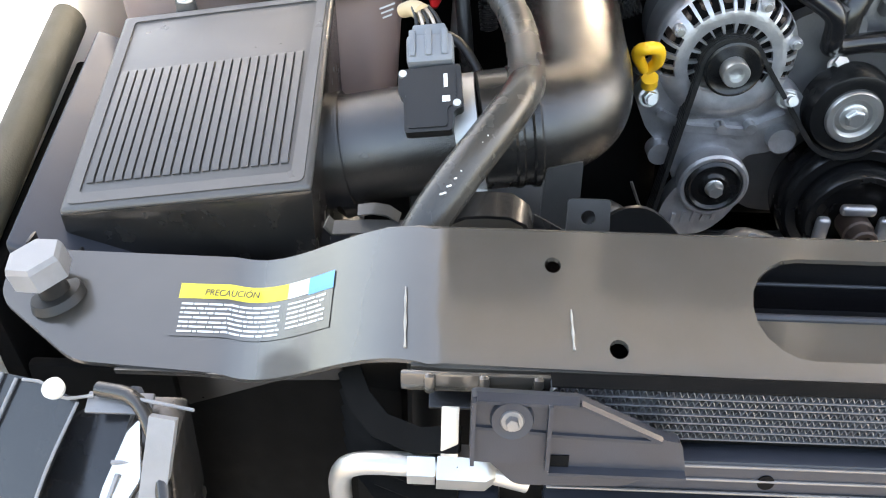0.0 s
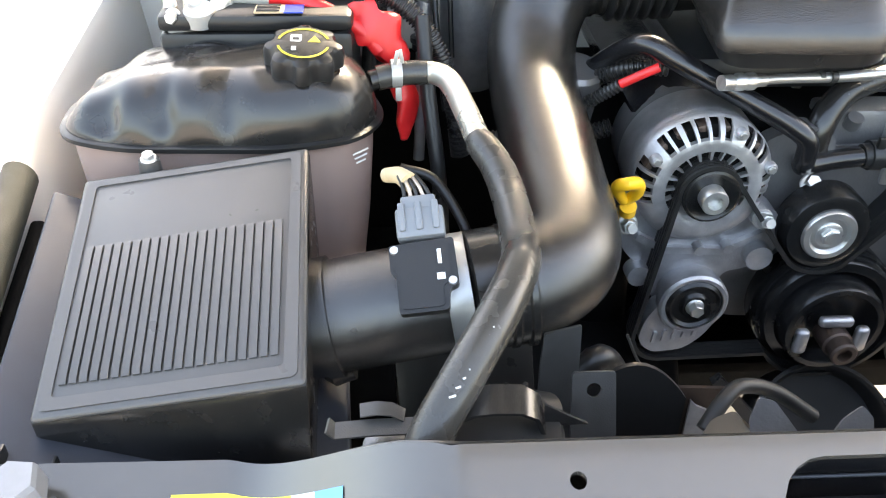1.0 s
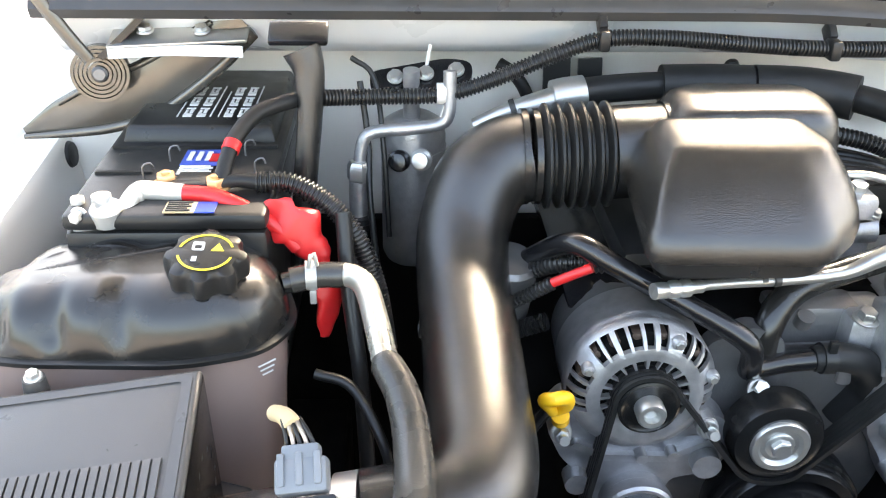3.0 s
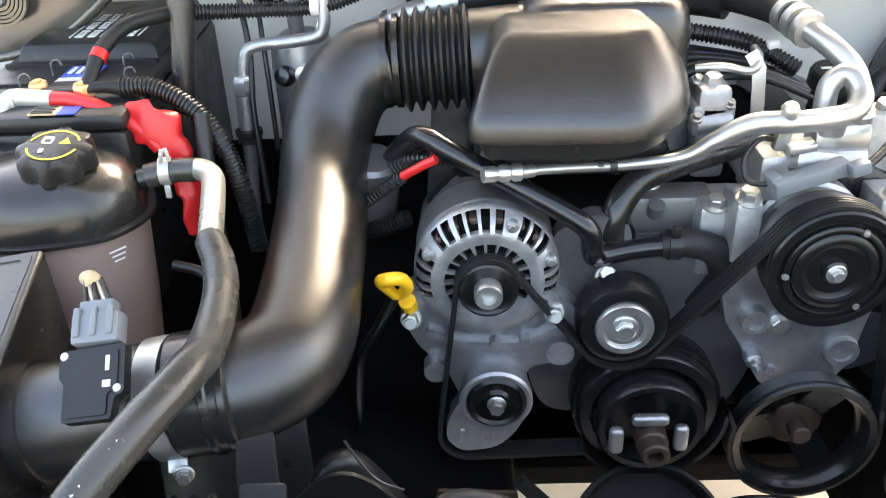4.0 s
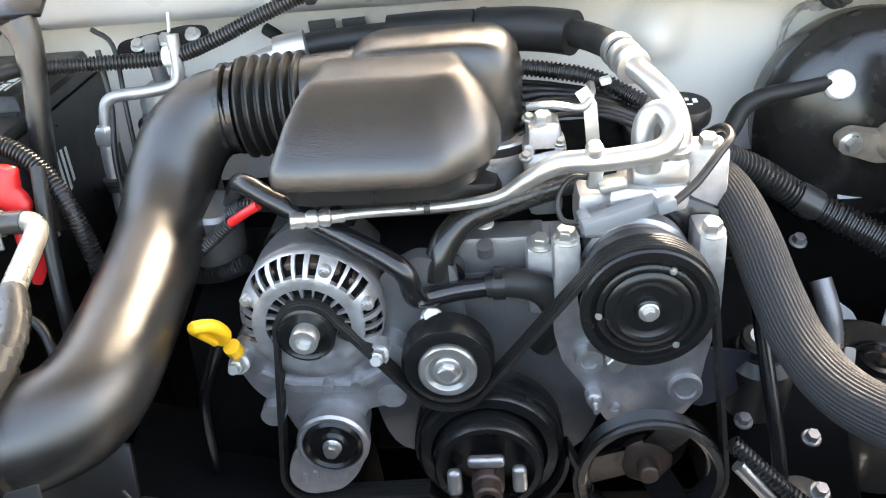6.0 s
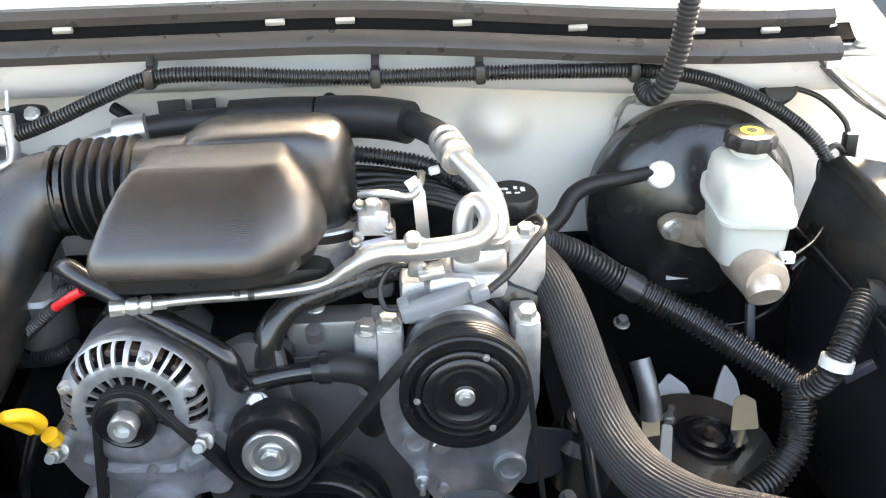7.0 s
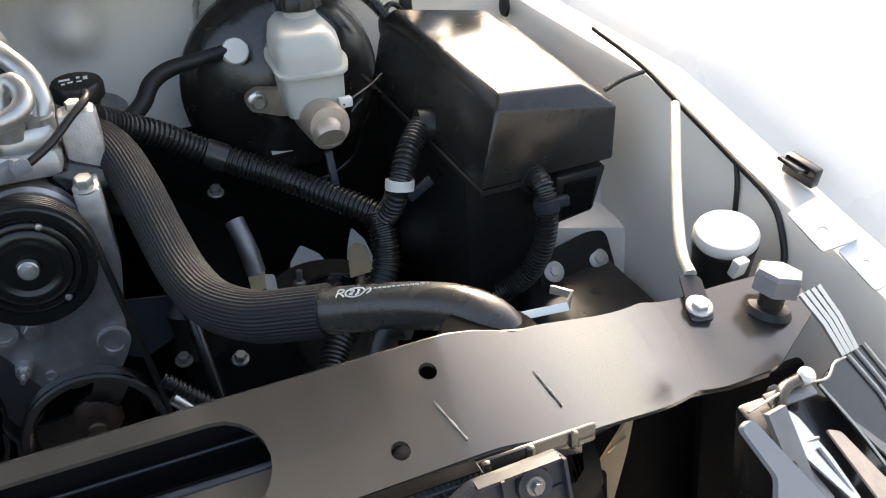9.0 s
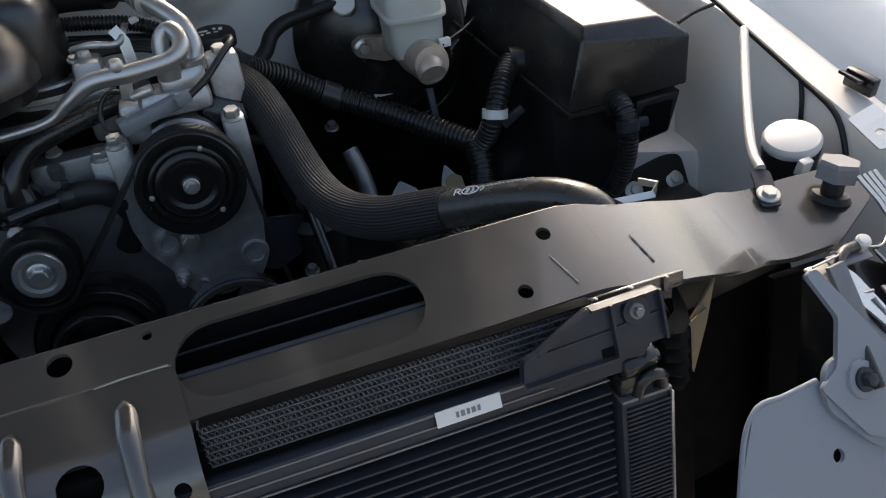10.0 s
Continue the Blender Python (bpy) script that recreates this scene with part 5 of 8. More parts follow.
    part("shaft_nut", lathe([(0.006, -0.38), (0.0135, -0.38), (0.0135, -0.366), (0.0125, -0.364), (0.0075, -0.364), (0.0072, -0.372), (0.002, -0.372)], (c.x, 0, c.z), FWD, 24), M["steel"], pul, "bright shaft nut")


alternator()


def accessory_bracket():
    b = thing("alternator_bracket", (-0.18, 0.42, 0.80), "grey cast bracket below the alternator with tensioner", "bracket")
    out = [(-0.275, 0.985), (-0.262, 1.0), (-0.245, 0.985), (-0.225, 0.965), (-0.19, 0.957), (-0.15, 0.963), (-0.128, 0.980), (-0.112, 0.978), (-0.10, 0.965), (-0.095, 0.95), (-0.10, 0.925), (-0.125, 0.905), (-0.15, 0.90), (-0.16, 0.86), (-0.22, 0.86), (-0.235, 0.90), (-0.262, 0.93), (-0.278, 0.965)]
    part("casting", front_plate(rounded(out, 0.008), 0.405, -0.03), M["castmid"], b)
    part("arm_plate", front_plate(rounded([(-0.13, 0.95), (-0.125, 1.04), (-0.085, 1.06), (-0.05, 1.045), (-0.04, 0.95)], 0.01), 0.435, -0.02), M["castdark"], b, "grey cast arm")
    part("web", front_plate(rounded([(-0.25, 0.955), (-0.22, 0.938), (-0.16, 0.935), (-0.12, 0.955), (-0.12, 0.948), (-0.16, 0.927), (-0.22, 0.930), (-0.255, 0.948)], 0.003), 0.398, -0.01), M["cast"], b)
    for x, z, r in ((-0.267, 0.972, 0.011), (-0.128, 0.975, 0.011), (-0.245, 0.905, 0.013), (-0.12, 0.925, 0.015), (-0.155, 0.938, 0.006), (-0.185, 0.936, 0.006)):
        part("boss", lathe([(0.003, -0.41), (r, -0.41), (r * 0.95, -0.392), (0.003, -0.392)], (x, 0, z), FWD, 24), M["cast"], b)
    for x, z in ((-0.267, 0.972), (-0.128, 0.975)):
        part("bolt", joined(hex_bolt(V(x, 0.392, z), (0, -0.9, 0.3), 0.008, 0.012), lathe([(0.002, 0.012), (0.005, 0.012), (0.005, 0.022), (0.002, 0.022)], (x, 0.392, z), (0, -0.9, 0.3), 12)), M["steel"], b, "zinc hex bolt")
    t = part("tensioner", lathe([(0.01, -0.43), (0.034, -0.43), (0.035, -0.395), (0.0375, -0.392), (0.0375, -0.380), (0.035, -0.377), (0.0315, -0.377), (0.031, -0.381), (0.01, -0.381)], (-0.185, 0, 0.876), FWD, 48), M["castmid"], b, "grey cast belt tensioner")
    part("arm", front_plate(rounded([(-0.222, 0.876), (-0.150, 0.864), (-0.165, 0.832), (-0.185, 0.812), (-0.222, 0.808), (-0.238, 0.825), (-0.235, 0.85)], 0.012), 0.382, -0.02), M["castmid"], t)
    for k in range(5):
        part("arm_rib", bar([V(-0.222 + k * 0.011, 0.381, 0.824 + k * 0.002), V(-0.220 + k * 0.011, 0.381, 0.838 + k * 0.002)], (1, 0, 0), 0.004, 0.004), M["cast"], t)
    part("pulley_face", lathe([(0.004, -0.382), (0.030, -0.382), (0.0305, -0.378), (0.027, -0.375), (0.024, -0.378), (0.016, -0.3785), (0.013, -0.375), (0.004, -0.375)], (-0.185, 0, 0.876), FWD, 40), M["iron"], t, "black dust cover")
    part("centre_bolt", hex_bolt(V(-0.185, 0.376, 0.876), FWD, 0.008, 0.009, 0.010), M["steel"], t)
    part("lower_pulley", lathe([(0.01, -0.42), (0.030, -0.42), (0.030, -0.395), (0.01, -0.395)], (-0.212, 0, 0.832), FWD, 36), M["iron"], t)


accessory_bracket()

idl = thing("idler_pulley", (-0.06, 0.40, 0.93), "smooth black idler pulley with a bright steel hub", "pulley")
part("rim", lathe([(0.022, -0.415), (0.042, -0.414), (0.0455, -0.410), (0.0455, -0.388), (0.042, -0.381), (0.032, -0.378), (0.026, -0.380), (0.022, -0.385)], (-0.061, 0, 0.964), FWD, 56), M["iron"], idl)
part("hub", lathe([(0.004, -0.39), (0.0285, -0.386), (0.0285, -0.377), (0.027, -0.375), (0.0215, -0.375), (0.0185, -0.379), (0.004, -0.379)], (-0.061, 0, 0.963), FWD, 48), M["steel"], idl, "bright steel hub")
part("centre_bolt", joined(hex_bolt(V(-0.061, 0.379, 0.963), FWD, 0.010, 0.006, 0.014), lathe([(0.0055, 0.007), (0.0072, 0.007), (0.0072, 0.0095), (0.0055, 0.0095)], (-0.061, 0.379, 0.963), FWD, 20)), M["steel"], idl)
part("stand_bolt", hex_bolt(V(-0.075, 0.415, 1.0), (0, -0.6, 0.7), 0.0085, 0.009), M["steel"], idl)

crk = thing("crank_pulley", (-0.028, 0.40, 0.78), "large black crankshaft pulley with a brown snout", "pulley")
part("ring", lathe([(0.05, -0.435), (0.076, -0.434), (0.078, -0.430), (0.078, -0.402), (0.0765, -0.399), (0.074, -0.399), (0.0735, -0.392), (0.070, -0.388), (0.060, -0.387), (0.0575, -0.391), (0.050, -0.400)], (-0.027, 0, 0.849), FWD, 64), M["iron"], crk)
part("inner_ring", lathe([(0.030, -0.41), (0.056, -0.40), (0.056, -0.371), (0.053, -0.367), (0.047, -0.367), (0.0445, -0.372), (0.043, -0.386), (0.012, -0.388)], (-0.028, 0, 0.846), FWD, 56), M["iron"], crk)
for dx, dz, w, hh_ in ((-0.034, -0.002, 0.015, 0.032), (0.032, 0.0, 0.015, 0.032), (-0.001, 0.024, 0.038, 0.013)):
    part("window", box((-0.029 + dx, 0.366, 0.835 + dz), (w, 0.012, hh_), 0.0060, (0, 0, 0), 4), M["castmid"], crk, "pale worn pad")
part("snout", lathe([(0.004, -0.40), (0.0165, -0.398), (0.0165, -0.372), (0.0145, -0.370), (0.0145, -0.356), (0.0125, -0.354), (0.008, -0.354), (0.0075, -0.364), (0.002, -0.364)], (-0.029, -0.020, 0.838), FWD, 32), M["rust"], crk, "brown oxidised snout")

ps = thing("steering_pulley", (0.135, 0.40, 0.74), "black grooved steering pump pulley with open spokes", "pulley")
C = (0.1365, 0, 0.813)
part("rim", lathe([(0.061, -0.405), (0.073, -0.405), (0.0745, -0.403), (0.072, -0.401), (0.0745, -0.399), (0.072, -0.397), (0.0745, -0.395), (0.072, -0.393), (0.0745, -0.391), (0.072, -0.389), (0.0745, -0.387), (0.0765, -0.384), (0.0765, -0.380), (0.074, -0.378), (0.067, -0.380), (0.064, -0.386), (0.061, -0.390), (0.061, -0.405)], C, FWD, 64, cap=False), M["iron"], ps)
part("hub", lathe([(0.004, -0.425), (0.026, -0.422), (0.028, -0.410), (0.020, -0.404), (0.004, -0.404)], C, FWD, 32), M["rust"], ps, "brown oxidised hub")
for k in range(3):
    a = radians(60 + 120 * k)
    part("spoke", bar([V(C[0] + 0.020 * math.cos(a), 0.412, C[2] + 0.020 * math.sin(a)), V(C[0] + 0.062 * math.cos(a), 0.400, C[2] + 0.062 * math.sin(a))], V(-math.sin(a), 0, math.cos(a)), 0.034, 0.006), M["iron"], ps)
part("shaft", lathe([(0.003, -0.41), (0.011, -0.41), (0.011, -0.388), (0.009, -0.386), (0.003, -0.386)], C, FWD, 24), M["rust"], ps)
part("pump_body", lathe([(0.01, -0.52), (0.045, -0.52), (0.05, -0.44), (0.03, -0.43), (0.01, -0.43)], C, FWD, 32), M["dark"], ps)


def ac_compressor():
    a = thing("air_conditioning_compressor", (0.127, 0.48, 0.98), "bright cast air conditioning compressor with a black clutch pulley", "compressor")
    c = (0.127, 0, 1.024)
    part("body", lathe([(0.02, -0.60), (0.048, -0.598), (0.054, -0.585), (0.054, -0.53), (0.0565, -0.528), (0.0565, -0.505), (0.053, -0.503), (0.053, -0.47), (0.056, -0.468), (0.056, -0.45), (0.052, -0.447), (0.052, -0.43), (0.047, -0.42), (0.02, -0.42)], c, FWD, 48), M["cast"], a)
    part("coil_case", lathe([(0.02, -0.43), (0.057, -0.43), (0.0585, -0.426), (0.0585, -0.408), (0.056, -0.404), (0.02, -0.404)], c, FWD, 56), M["castdark"], a)
    prof = [(0.03, -0.41), (0.0585, -0.41), (0.061, -0.407), (0.061, -0.404)]
    for k in range(5):
        y = -0.402 + k * 0.0042
        prof += [(0.0585, y), (0.061, y + 0.0021)]
    prof += [(0.062, -0.378), (0.062, -0.375), (0.060, -0.373), (0.053, -0.373), (0.0515, -0.376), (0.0515, -0.378), (0.048, -0.378), (0.047, -0.374), (0.045, -0.3725), (0.042, -0.3725), (0.0405, -0.376), (0.0375, -0.3765), (0.03, -0.3765)]
    p = part("pulley", lathe(prof, c, FWD, 64), M["iron"], a, "black grooved clutch pulley")
    part("clutch_plate", lathe([(0.03, -0.378), (0.0395, -0.377), (0.0395, -0.3735), (0.036, -0.371), (0.031, -0.371), (0.0295, -0.374), (0.020, -0.3785), (0.0125, -0.3785), (0.0115, -0.372), (0.008, -0.370), (0.002, -0.370)], c, FWD, 56), M["iron"], p)
    part("hub_bolt", hex_bolt(V(c[0], 0.371, c[2]), FWD, 0.0062, 0.006, 0.0095), M["steel"], p)
    for dx, dz in ((0.0205, 0.040), (-0.045, -0.0035), (0.026, -0.038)):
        part("rivet", lathe([(0.001, 0), (0.0036, 0), (0.003, 0.0025), (0.001, 0.003)], (c[0] + dx, 0.374, c[2] + dz), FWD, 16), M["steel"], p)
    # manifold head with two ports
    part("head", joined(box((0.135, 0.50, 1.092), (0.085, 0.10, 0.030), 0.010, (-6, 0, 0)), box((0.118, 0.455, 1.102), (0.05, 0.045, 0.022), 0.008, (-15, 10, 8)), box((0.085, 0.475, 1.085), (0.03, 0.06, 0.05), 0.008)), M["cast"], a)
    part("block_fitting", joined(box((0.150, 0.475, 1.118), (0.055, 0.035, 0.026), 0.006, (-10, 0, 0)), lathe([(0.005, 0), (0.015, 0), (0.015, 0.016), (0.005, 0.016)], (0.138, 0.468, 1.125), (0, -0.15, 1), 24), lathe([(0.005, 0), (0.016, 0), (0.016, 0.014), (0.005, 0.014)], (0.165, 0.478, 1.126), (0, -0.1, 1), 24)), M["alu"], a)
    part("plug", joined(box((0.105, 0.415, 1.102), (0.072, 0.018, 0.015), 0.003, (0, -14, 8)), box((0.145, 0.408, 1.113), (0.018, 0.014, 0.012), 0.002, (0, -14, 8)), box((0.075, 0.42, 1.094), (0.012, 0.02, 0.02), 0.003, (0, -14, 8))), M["grey"], a, "grey connector plug")
    part("pigtail", tube([(0.072, 0.42, 1.093), (0.055, 0.43, 1.092), (0.052, 0.44, 1.11), (0.065, 0.445, 1.128), (0.082, 0.45, 1.125)], 0.0028, 10, 0.004), M["black"], a)
    part("switch", joined(box((0.088, 0.448, 1.135), (0.014, 0.012, 0.04), 0.003, (0, 8, 0)), box((0.102, 0.44, 1.122), (0.026, 0.02, 0.008), 0.002, (0, -10, 0))), M["alu"], a)
    part("lead", tube([(0.152, 0.407, 1.115), (0.175, 0.425, 1.125), (0.20, 0.45, 1.142), (0.215, 0.47, 1.15), (0.214, 0.50, 1.148), (0.205, 0.53, 1.13)], 0.0042, 12, 0.005), M["black"], a)


ac_compressor()

bp = thing("accessory_plate", (0.12, 0.44, 0.86), "bright cast plate carrying compressor and steering pump", "bracket")
out = [(0.046, 1.076), (0.070, 1.076), (0.073, 1.03), (0.183, 1.03), (0.182, 1.072), (0.205, 1.072), (0.206, 0.985), (0.195, 0.93), (0.188, 0.88), (0.175, 0.86), (0.13, 0.85), (0.098, 0.855), (0.083, 0.88), (0.072, 0.905), (0.052, 0.935), (0.044, 0.97)]
part("plate", front_plate(rounded(out, 0.006), 0.425, -0.028), M["castmid"], bp)
for s, x in ((-1, 0.058), (1, 0.193)):
    part("post", box((x, 0.445, 1.04), (0.026, 0.05, 0.065), 0.004), M["cast"], bp)
    part("post_bolt", hex_bolt(V(x, 0.43, 1.072), (0, -0.25, 1), 0.0095, 0.011, 0.013), M["steel"], bp, "zinc hex bolt")
for x, z, r, h in ((0.078, 0.942, 0.015, 0.014), (0.104, 0.936, 0.013, 0.006), (0.083, 0.893, 0.009, 0.012), (0.176, 0.897, 0.018, 0.008), (0.105, 0.875, 0.006, 0.006)):
    part("boss", lathe([(0.003, 0), (r, 0), (r * 0.92, h), (r * 0.6, h), (r * 0.55, h - 0.003), (0.002, h - 0.003)], (x, 0.426, z), FWD, 28), M["cast"], bp)
part("stud", joined(hex_bolt(V(0.083, 0.414, 0.893), FWD, 0.006, 0.008), lathe([(0.001, 0.008), (0.003, 0.008), (0.003, 0.02), (0.001, 0.02)], (0.083, 0.414, 0.893), FWD, 10)), M["steel"], bp)
part("boss_bolt", hex_bolt(V(0.104, 0.42, 0.936), FWD, 0.009, 0.006), M["steel"], bp)
for c_, d_ in (((0.045, 0.55, 1.10), (0.035, 0.05, 0.10)), ((0.20, 0.50, 1.09), (0.04, 0.04, 0.09)), ((0.045, 0.48, 1.015), (0.05, 0.06, 0.08))):
    part("rear_post", box(c_, d_, 0.007), M["cast"], bp)
for x, y, z in ((0.045, 0.545, 1.15), (0.20, 0.495, 1.135), (0.035, 0.455, 1.056)):
    part("post_nut", hex_bolt(V(x, y, z - 0.002), (0, -0.2, 1), 0.009, 0.009, 0.013), M["steel"], bp)
part("side_tab", front_plate(rounded([(0.18, 0.93), (0.25, 0.918), (0.25, 0.90), (0.235, 0.865), (0.20, 0.85), (0.18, 0.86)], 0.008), 0.45, -0.004), M["bracket"], bp, "dark steel side tab")

# serpentine belt
def arc(cx, cz, r, a0, a1, n=14):
    return [(cx + r * math.cos(radians(a0 + (a1 - a0) * k / n)), cz + r * math.sin(radians(a0 + (a1 - a0) * k / n))) for k in range(n + 1)]


loop = arc(-0.192, 1.011, 0.030, 20, 185) + arc(-0.212, 0.832, 0.032, 175, 270, 8) + arc(-0.027, 0.849, 0.0795, 215, 365, 18)
loop += arc(0.1365, 0.813, 0.077, 165, 365, 20) + arc(0.127, 1.024, 0.0625, 5, 150, 16) + arc(-0.061, 0.963, 0.048, 300, 225, 10)


def belt_band(y0, y1, off, th):
    """A closed band that follows the belt's line."""
    rows = []
    for i, (x, z) in enumerate(loop):
        a, b2 = loop[i - 1], loop[(i + 1) % len(loop)]
        t = V(b2[0] - a[0], 0, b2[1] - a[1]).normalized()
        n_ = V(t.z, 0, -t.x)
        rows.append([V(x, y0, z) + n_ * (off + th), V(x, y1, z) + n_ * (off + th), V(x, y1, z) + n_ * (off - th), V(x, y0, z) + n_ * (off - th)])
    return ringed(rows + rows[:1], cap=False)


belt = thing("serpentine_belt", (-0.03, 0.391, 0.74), "black ribbed rubber belt round the pulleys", "belt")
part("band", belt_band(0.379, 0.403, 0.0, 0.0016), M["belt"], belt)
for y in (0.3805, 0.3855, 0.3905, 0.3955, 0.4005):
    part("rib", belt_band(y - 0.0014, y + 0.0014, 0.0, 0.0023), M["belt"], belt)

dip = thing("oil_dipstick", (-0.29, 0.38, 0.90), "yellow-handled oil dipstick in a black guide tube", "dipstick")
part("guide", tube([(-0.282, 0.392, 1.0), (-0.30, 0.40, 0.96), (-0.325, 0.42, 0.90), (-0.335, 0.43, 0.80)], 0.0065, 14), M["blackpaint"], dip)
hd = joined(tube([(-0.279, 0.378, 1.008), (-0.290, 0.366, 1.030), (-0.285, 0.355, 1.040), (-0.272, 0.362, 1.036), (-0.268, 0.375, 1.018), (-0.276, 0.381, 1.006)], [0.005, 0.0065, 0.0065, 0.0065, 0.0065, 0.005], 12, 0.004), lathe([(0.002, 0), (0.0085, 0), (0.0085, 0.012), (0.002, 0.013)], (-0.268, 0.394, 0.985), (-0.15, -0.5, 0.9), 18))
part("handle", hd, M["yellow"], dip, "yellow ring handle")

# hoses and pipes over the engine
ph = thing("heater_pipe", (-0.15, 0.45, 1.05), "thin black painted coolant pipe across the engine front", "pipe")
part("pipe", tube([(-0.30, 0.55, 1.06), (-0.268, 0.495, 1.115), (-0.250, 0.466, 1.132), (-0.225, 0.452, 1.122), (-0.16, 0.43, 1.092), (-0.115, 0.415, 1.070), (-0.095, 0.408, 1.055), (-0.090, 0.412, 1.030), (-0.082, 0.425, 1.018), (-0.05, 0.432, 1.020), (-0.015, 0.432, 1.024)], 0.0105, 18, 0.006), M["blackpaint"], ph)
part("hose", tube([(-0.02, 0.432, 1.024), (0.005, 0.432, 1.026), (0.03, 0.434, 1.018), (0.045, 0.440, 0.998), (0.05, 0.45, 0.97), (0.03, 0.46, 0.935)], [0.0125, 0.0145, 0.015, 0.0155, 0.016, 0.016], 18, 0.006), M["rubber"], ph)
part("clip", joined(lathe([(0.012, -0.006), (0.0155, -0.006), (0.0155, 0.006), (0.012, 0.006)], (-0.008, 0.432, 1.025), (1, 0, 0), 22), box((-0.008, 0.424, 1.043), (0.008, 0.006, 0.012), 0.001)), M["black"], ph)
hh = thing("water_hose", (0.0, 0.50, 1.08), "black rubber water hose below the resonator", "hose")
part("hose", tube([(0.109, 0.51, 1.11), (0.058, 0.49, 1.102), (0.004, 0.475, 1.093), (-0.034, 0.465, 1.083), (-0.055, 0.455, 1.067), (-0.065, 0.447, 1.048), (-0.067, 0.445, 1.028)], [0.013, 0.013, 0.013, 0.0135, 0.0145, 0.015, 0.015], 22, 0.006), M["gloss"], hh)
part("flange", front_plate(rounded([(-0.098, 1.010), (-0.045, 1.006), (-0.040, 1.030), (-0.055, 1.046), (-0.085, 1.045)], 0.008), 0.452, -0.02), M["blackpaint"], hh)

al = thing("refrigerant_pipe", (0.0, 0.45, 1.12), "bare aluminium refrigerant pipe over the engine", "pipe")
part("pipe", tube([(-0.195, 0.405, 1.118), (-0.13, 0.425, 1.113), (-0.06, 0.44, 1.108), (-0.005, 0.445, 1.112), (0.025, 0.442, 1.130), (0.055, 0.438, 1.146), (0.10, 0.438, 1.147), (0.145, 0.447, 1.150), (0.160, 0.462, 1.162), (0.152, 0.480, 1.176), (0.138, 0.484, 1.165), (0.134, 0.478, 1.135)], [0.0048, 0.0048, 0.0052, 0.006, 0.0085, 0.0105, 0.0105, 0.0105, 0.0105, 0.0105, 0.0105, 0.0105], 18, 0.005), M["alu"], al)
part("fitting", joined(lathe([(0.003, 0), (0.0075, 0), (0.0075, 0.012), (0.006, 0.014), (0.0085, 0.018), (0.0085, 0.024), (0.006, 0.026), (0.0085, 0.030), (0.0085, 0.036), (0.006, 0.038), (0.006, 0.05), (0.003, 0.05)], (-0.195, 0.405, 1.118), (1, 0.3, -0.08), 16)), M["steel"], al, "plated pipe union")
part("fitting", joined(lathe([(0.003, -0.004), (0.0085, -0.002), (0.0085, 0.007), (0.006, 0.011), (0.002, 0.012)], (0.085, 0.436, 1.155), (0, -0.3, 1), 22)), M["steel"], al, "plated pipe union")
for x in (-0.085, -0.072):
    part("dark_band", lathe([(0.004, -0.003), (0.0060, -0.003), (0.0060, 0.003), (0.004, 0.003)], (x, 0.4365, 1.1095), (1, 0.2, -0.05), 18), M["ink"], al, "black marking band")

ah = thing("refrigerant_hose", (0.05, 0.62, 1.17), "padded black refrigerant hose with an aluminium end", "hose")
part("hose", tube([(-0.225, 0.680, 1.206), (-0.18, 0.695, 1.207), (-0.10, 0.705, 1.208), (0.0, 0.695, 1.208), (0.08, 0.675, 1.205), (0.115, 0.625, 1.205), (0.130, 0.57, 1.205)], 0.0155, 22, 0.008), M["rubber"], ah)
part("pad", tube([(-0.122, 0.706, 1.207), (-0.07, 0.703, 1.209), (-0.022, 0.698, 1.209)], 0.0235, 24), M["rubber"], ah, "foam sleeve")
part("pad", tube([(-0.019, 0.698, 1.208), (0.03, 0.692, 1.208), (0.065, 0.683, 1.206), (0.088, 0.668, 1.205)], 0.025, 24), M["rubber"], ah, "foam sleeve")
part("ferrule", joined(*[lathe([(0.010, -0.0065), (0.018, -0.0055), (0.0185, 0), (0.018, 0.0055), (0.010, 0.0065)], V(0.126 + k * 0.0045, 0.585 - k * 0.017, 1.2055 - k * 0.003), (0.25, -0.95, -0.12), 28) for k in range(3)]), M["alu"], ah, "crimped aluminium ferrule")
part("end_pipe", tube([(0.135, 0.55, 1.200), (0.150, 0.525, 1.190), (0.166, 0.505, 1.173), (0.172, 0.490, 1.150), (0.167, 0.481, 1.128)], 0.0115, 22, 0.005), M["alu"], ah)
part("union_left", joined(tube([(-0.335, 0.672, 1.172), (-0.300, 0.670, 1.188), (-0.262, 0.672, 1.198), (-0.215, 0.680, 1.208)], [0.008, 0.010, 0.0135, 0.0155], 22, 0.005), lathe([(0.008, -0.02), (0.0195, -0.018), (0.0205, -0.004), (0.0195, 0.018), (0.008, 0.02)], (-0.232, 0.677, 1.205), (1, 0.1, 0.15), 24)), M["alu"], ah, "bright crimped pipe end")
part("union_band", lathe([(0.008, -0.004), (0.0128, -0.003), (0.0128, 0.003), (0.008, 0.004)], (-0.292, 0.6705, 1.190), (1, 0, 0.35), 20), M["ink"], ah)

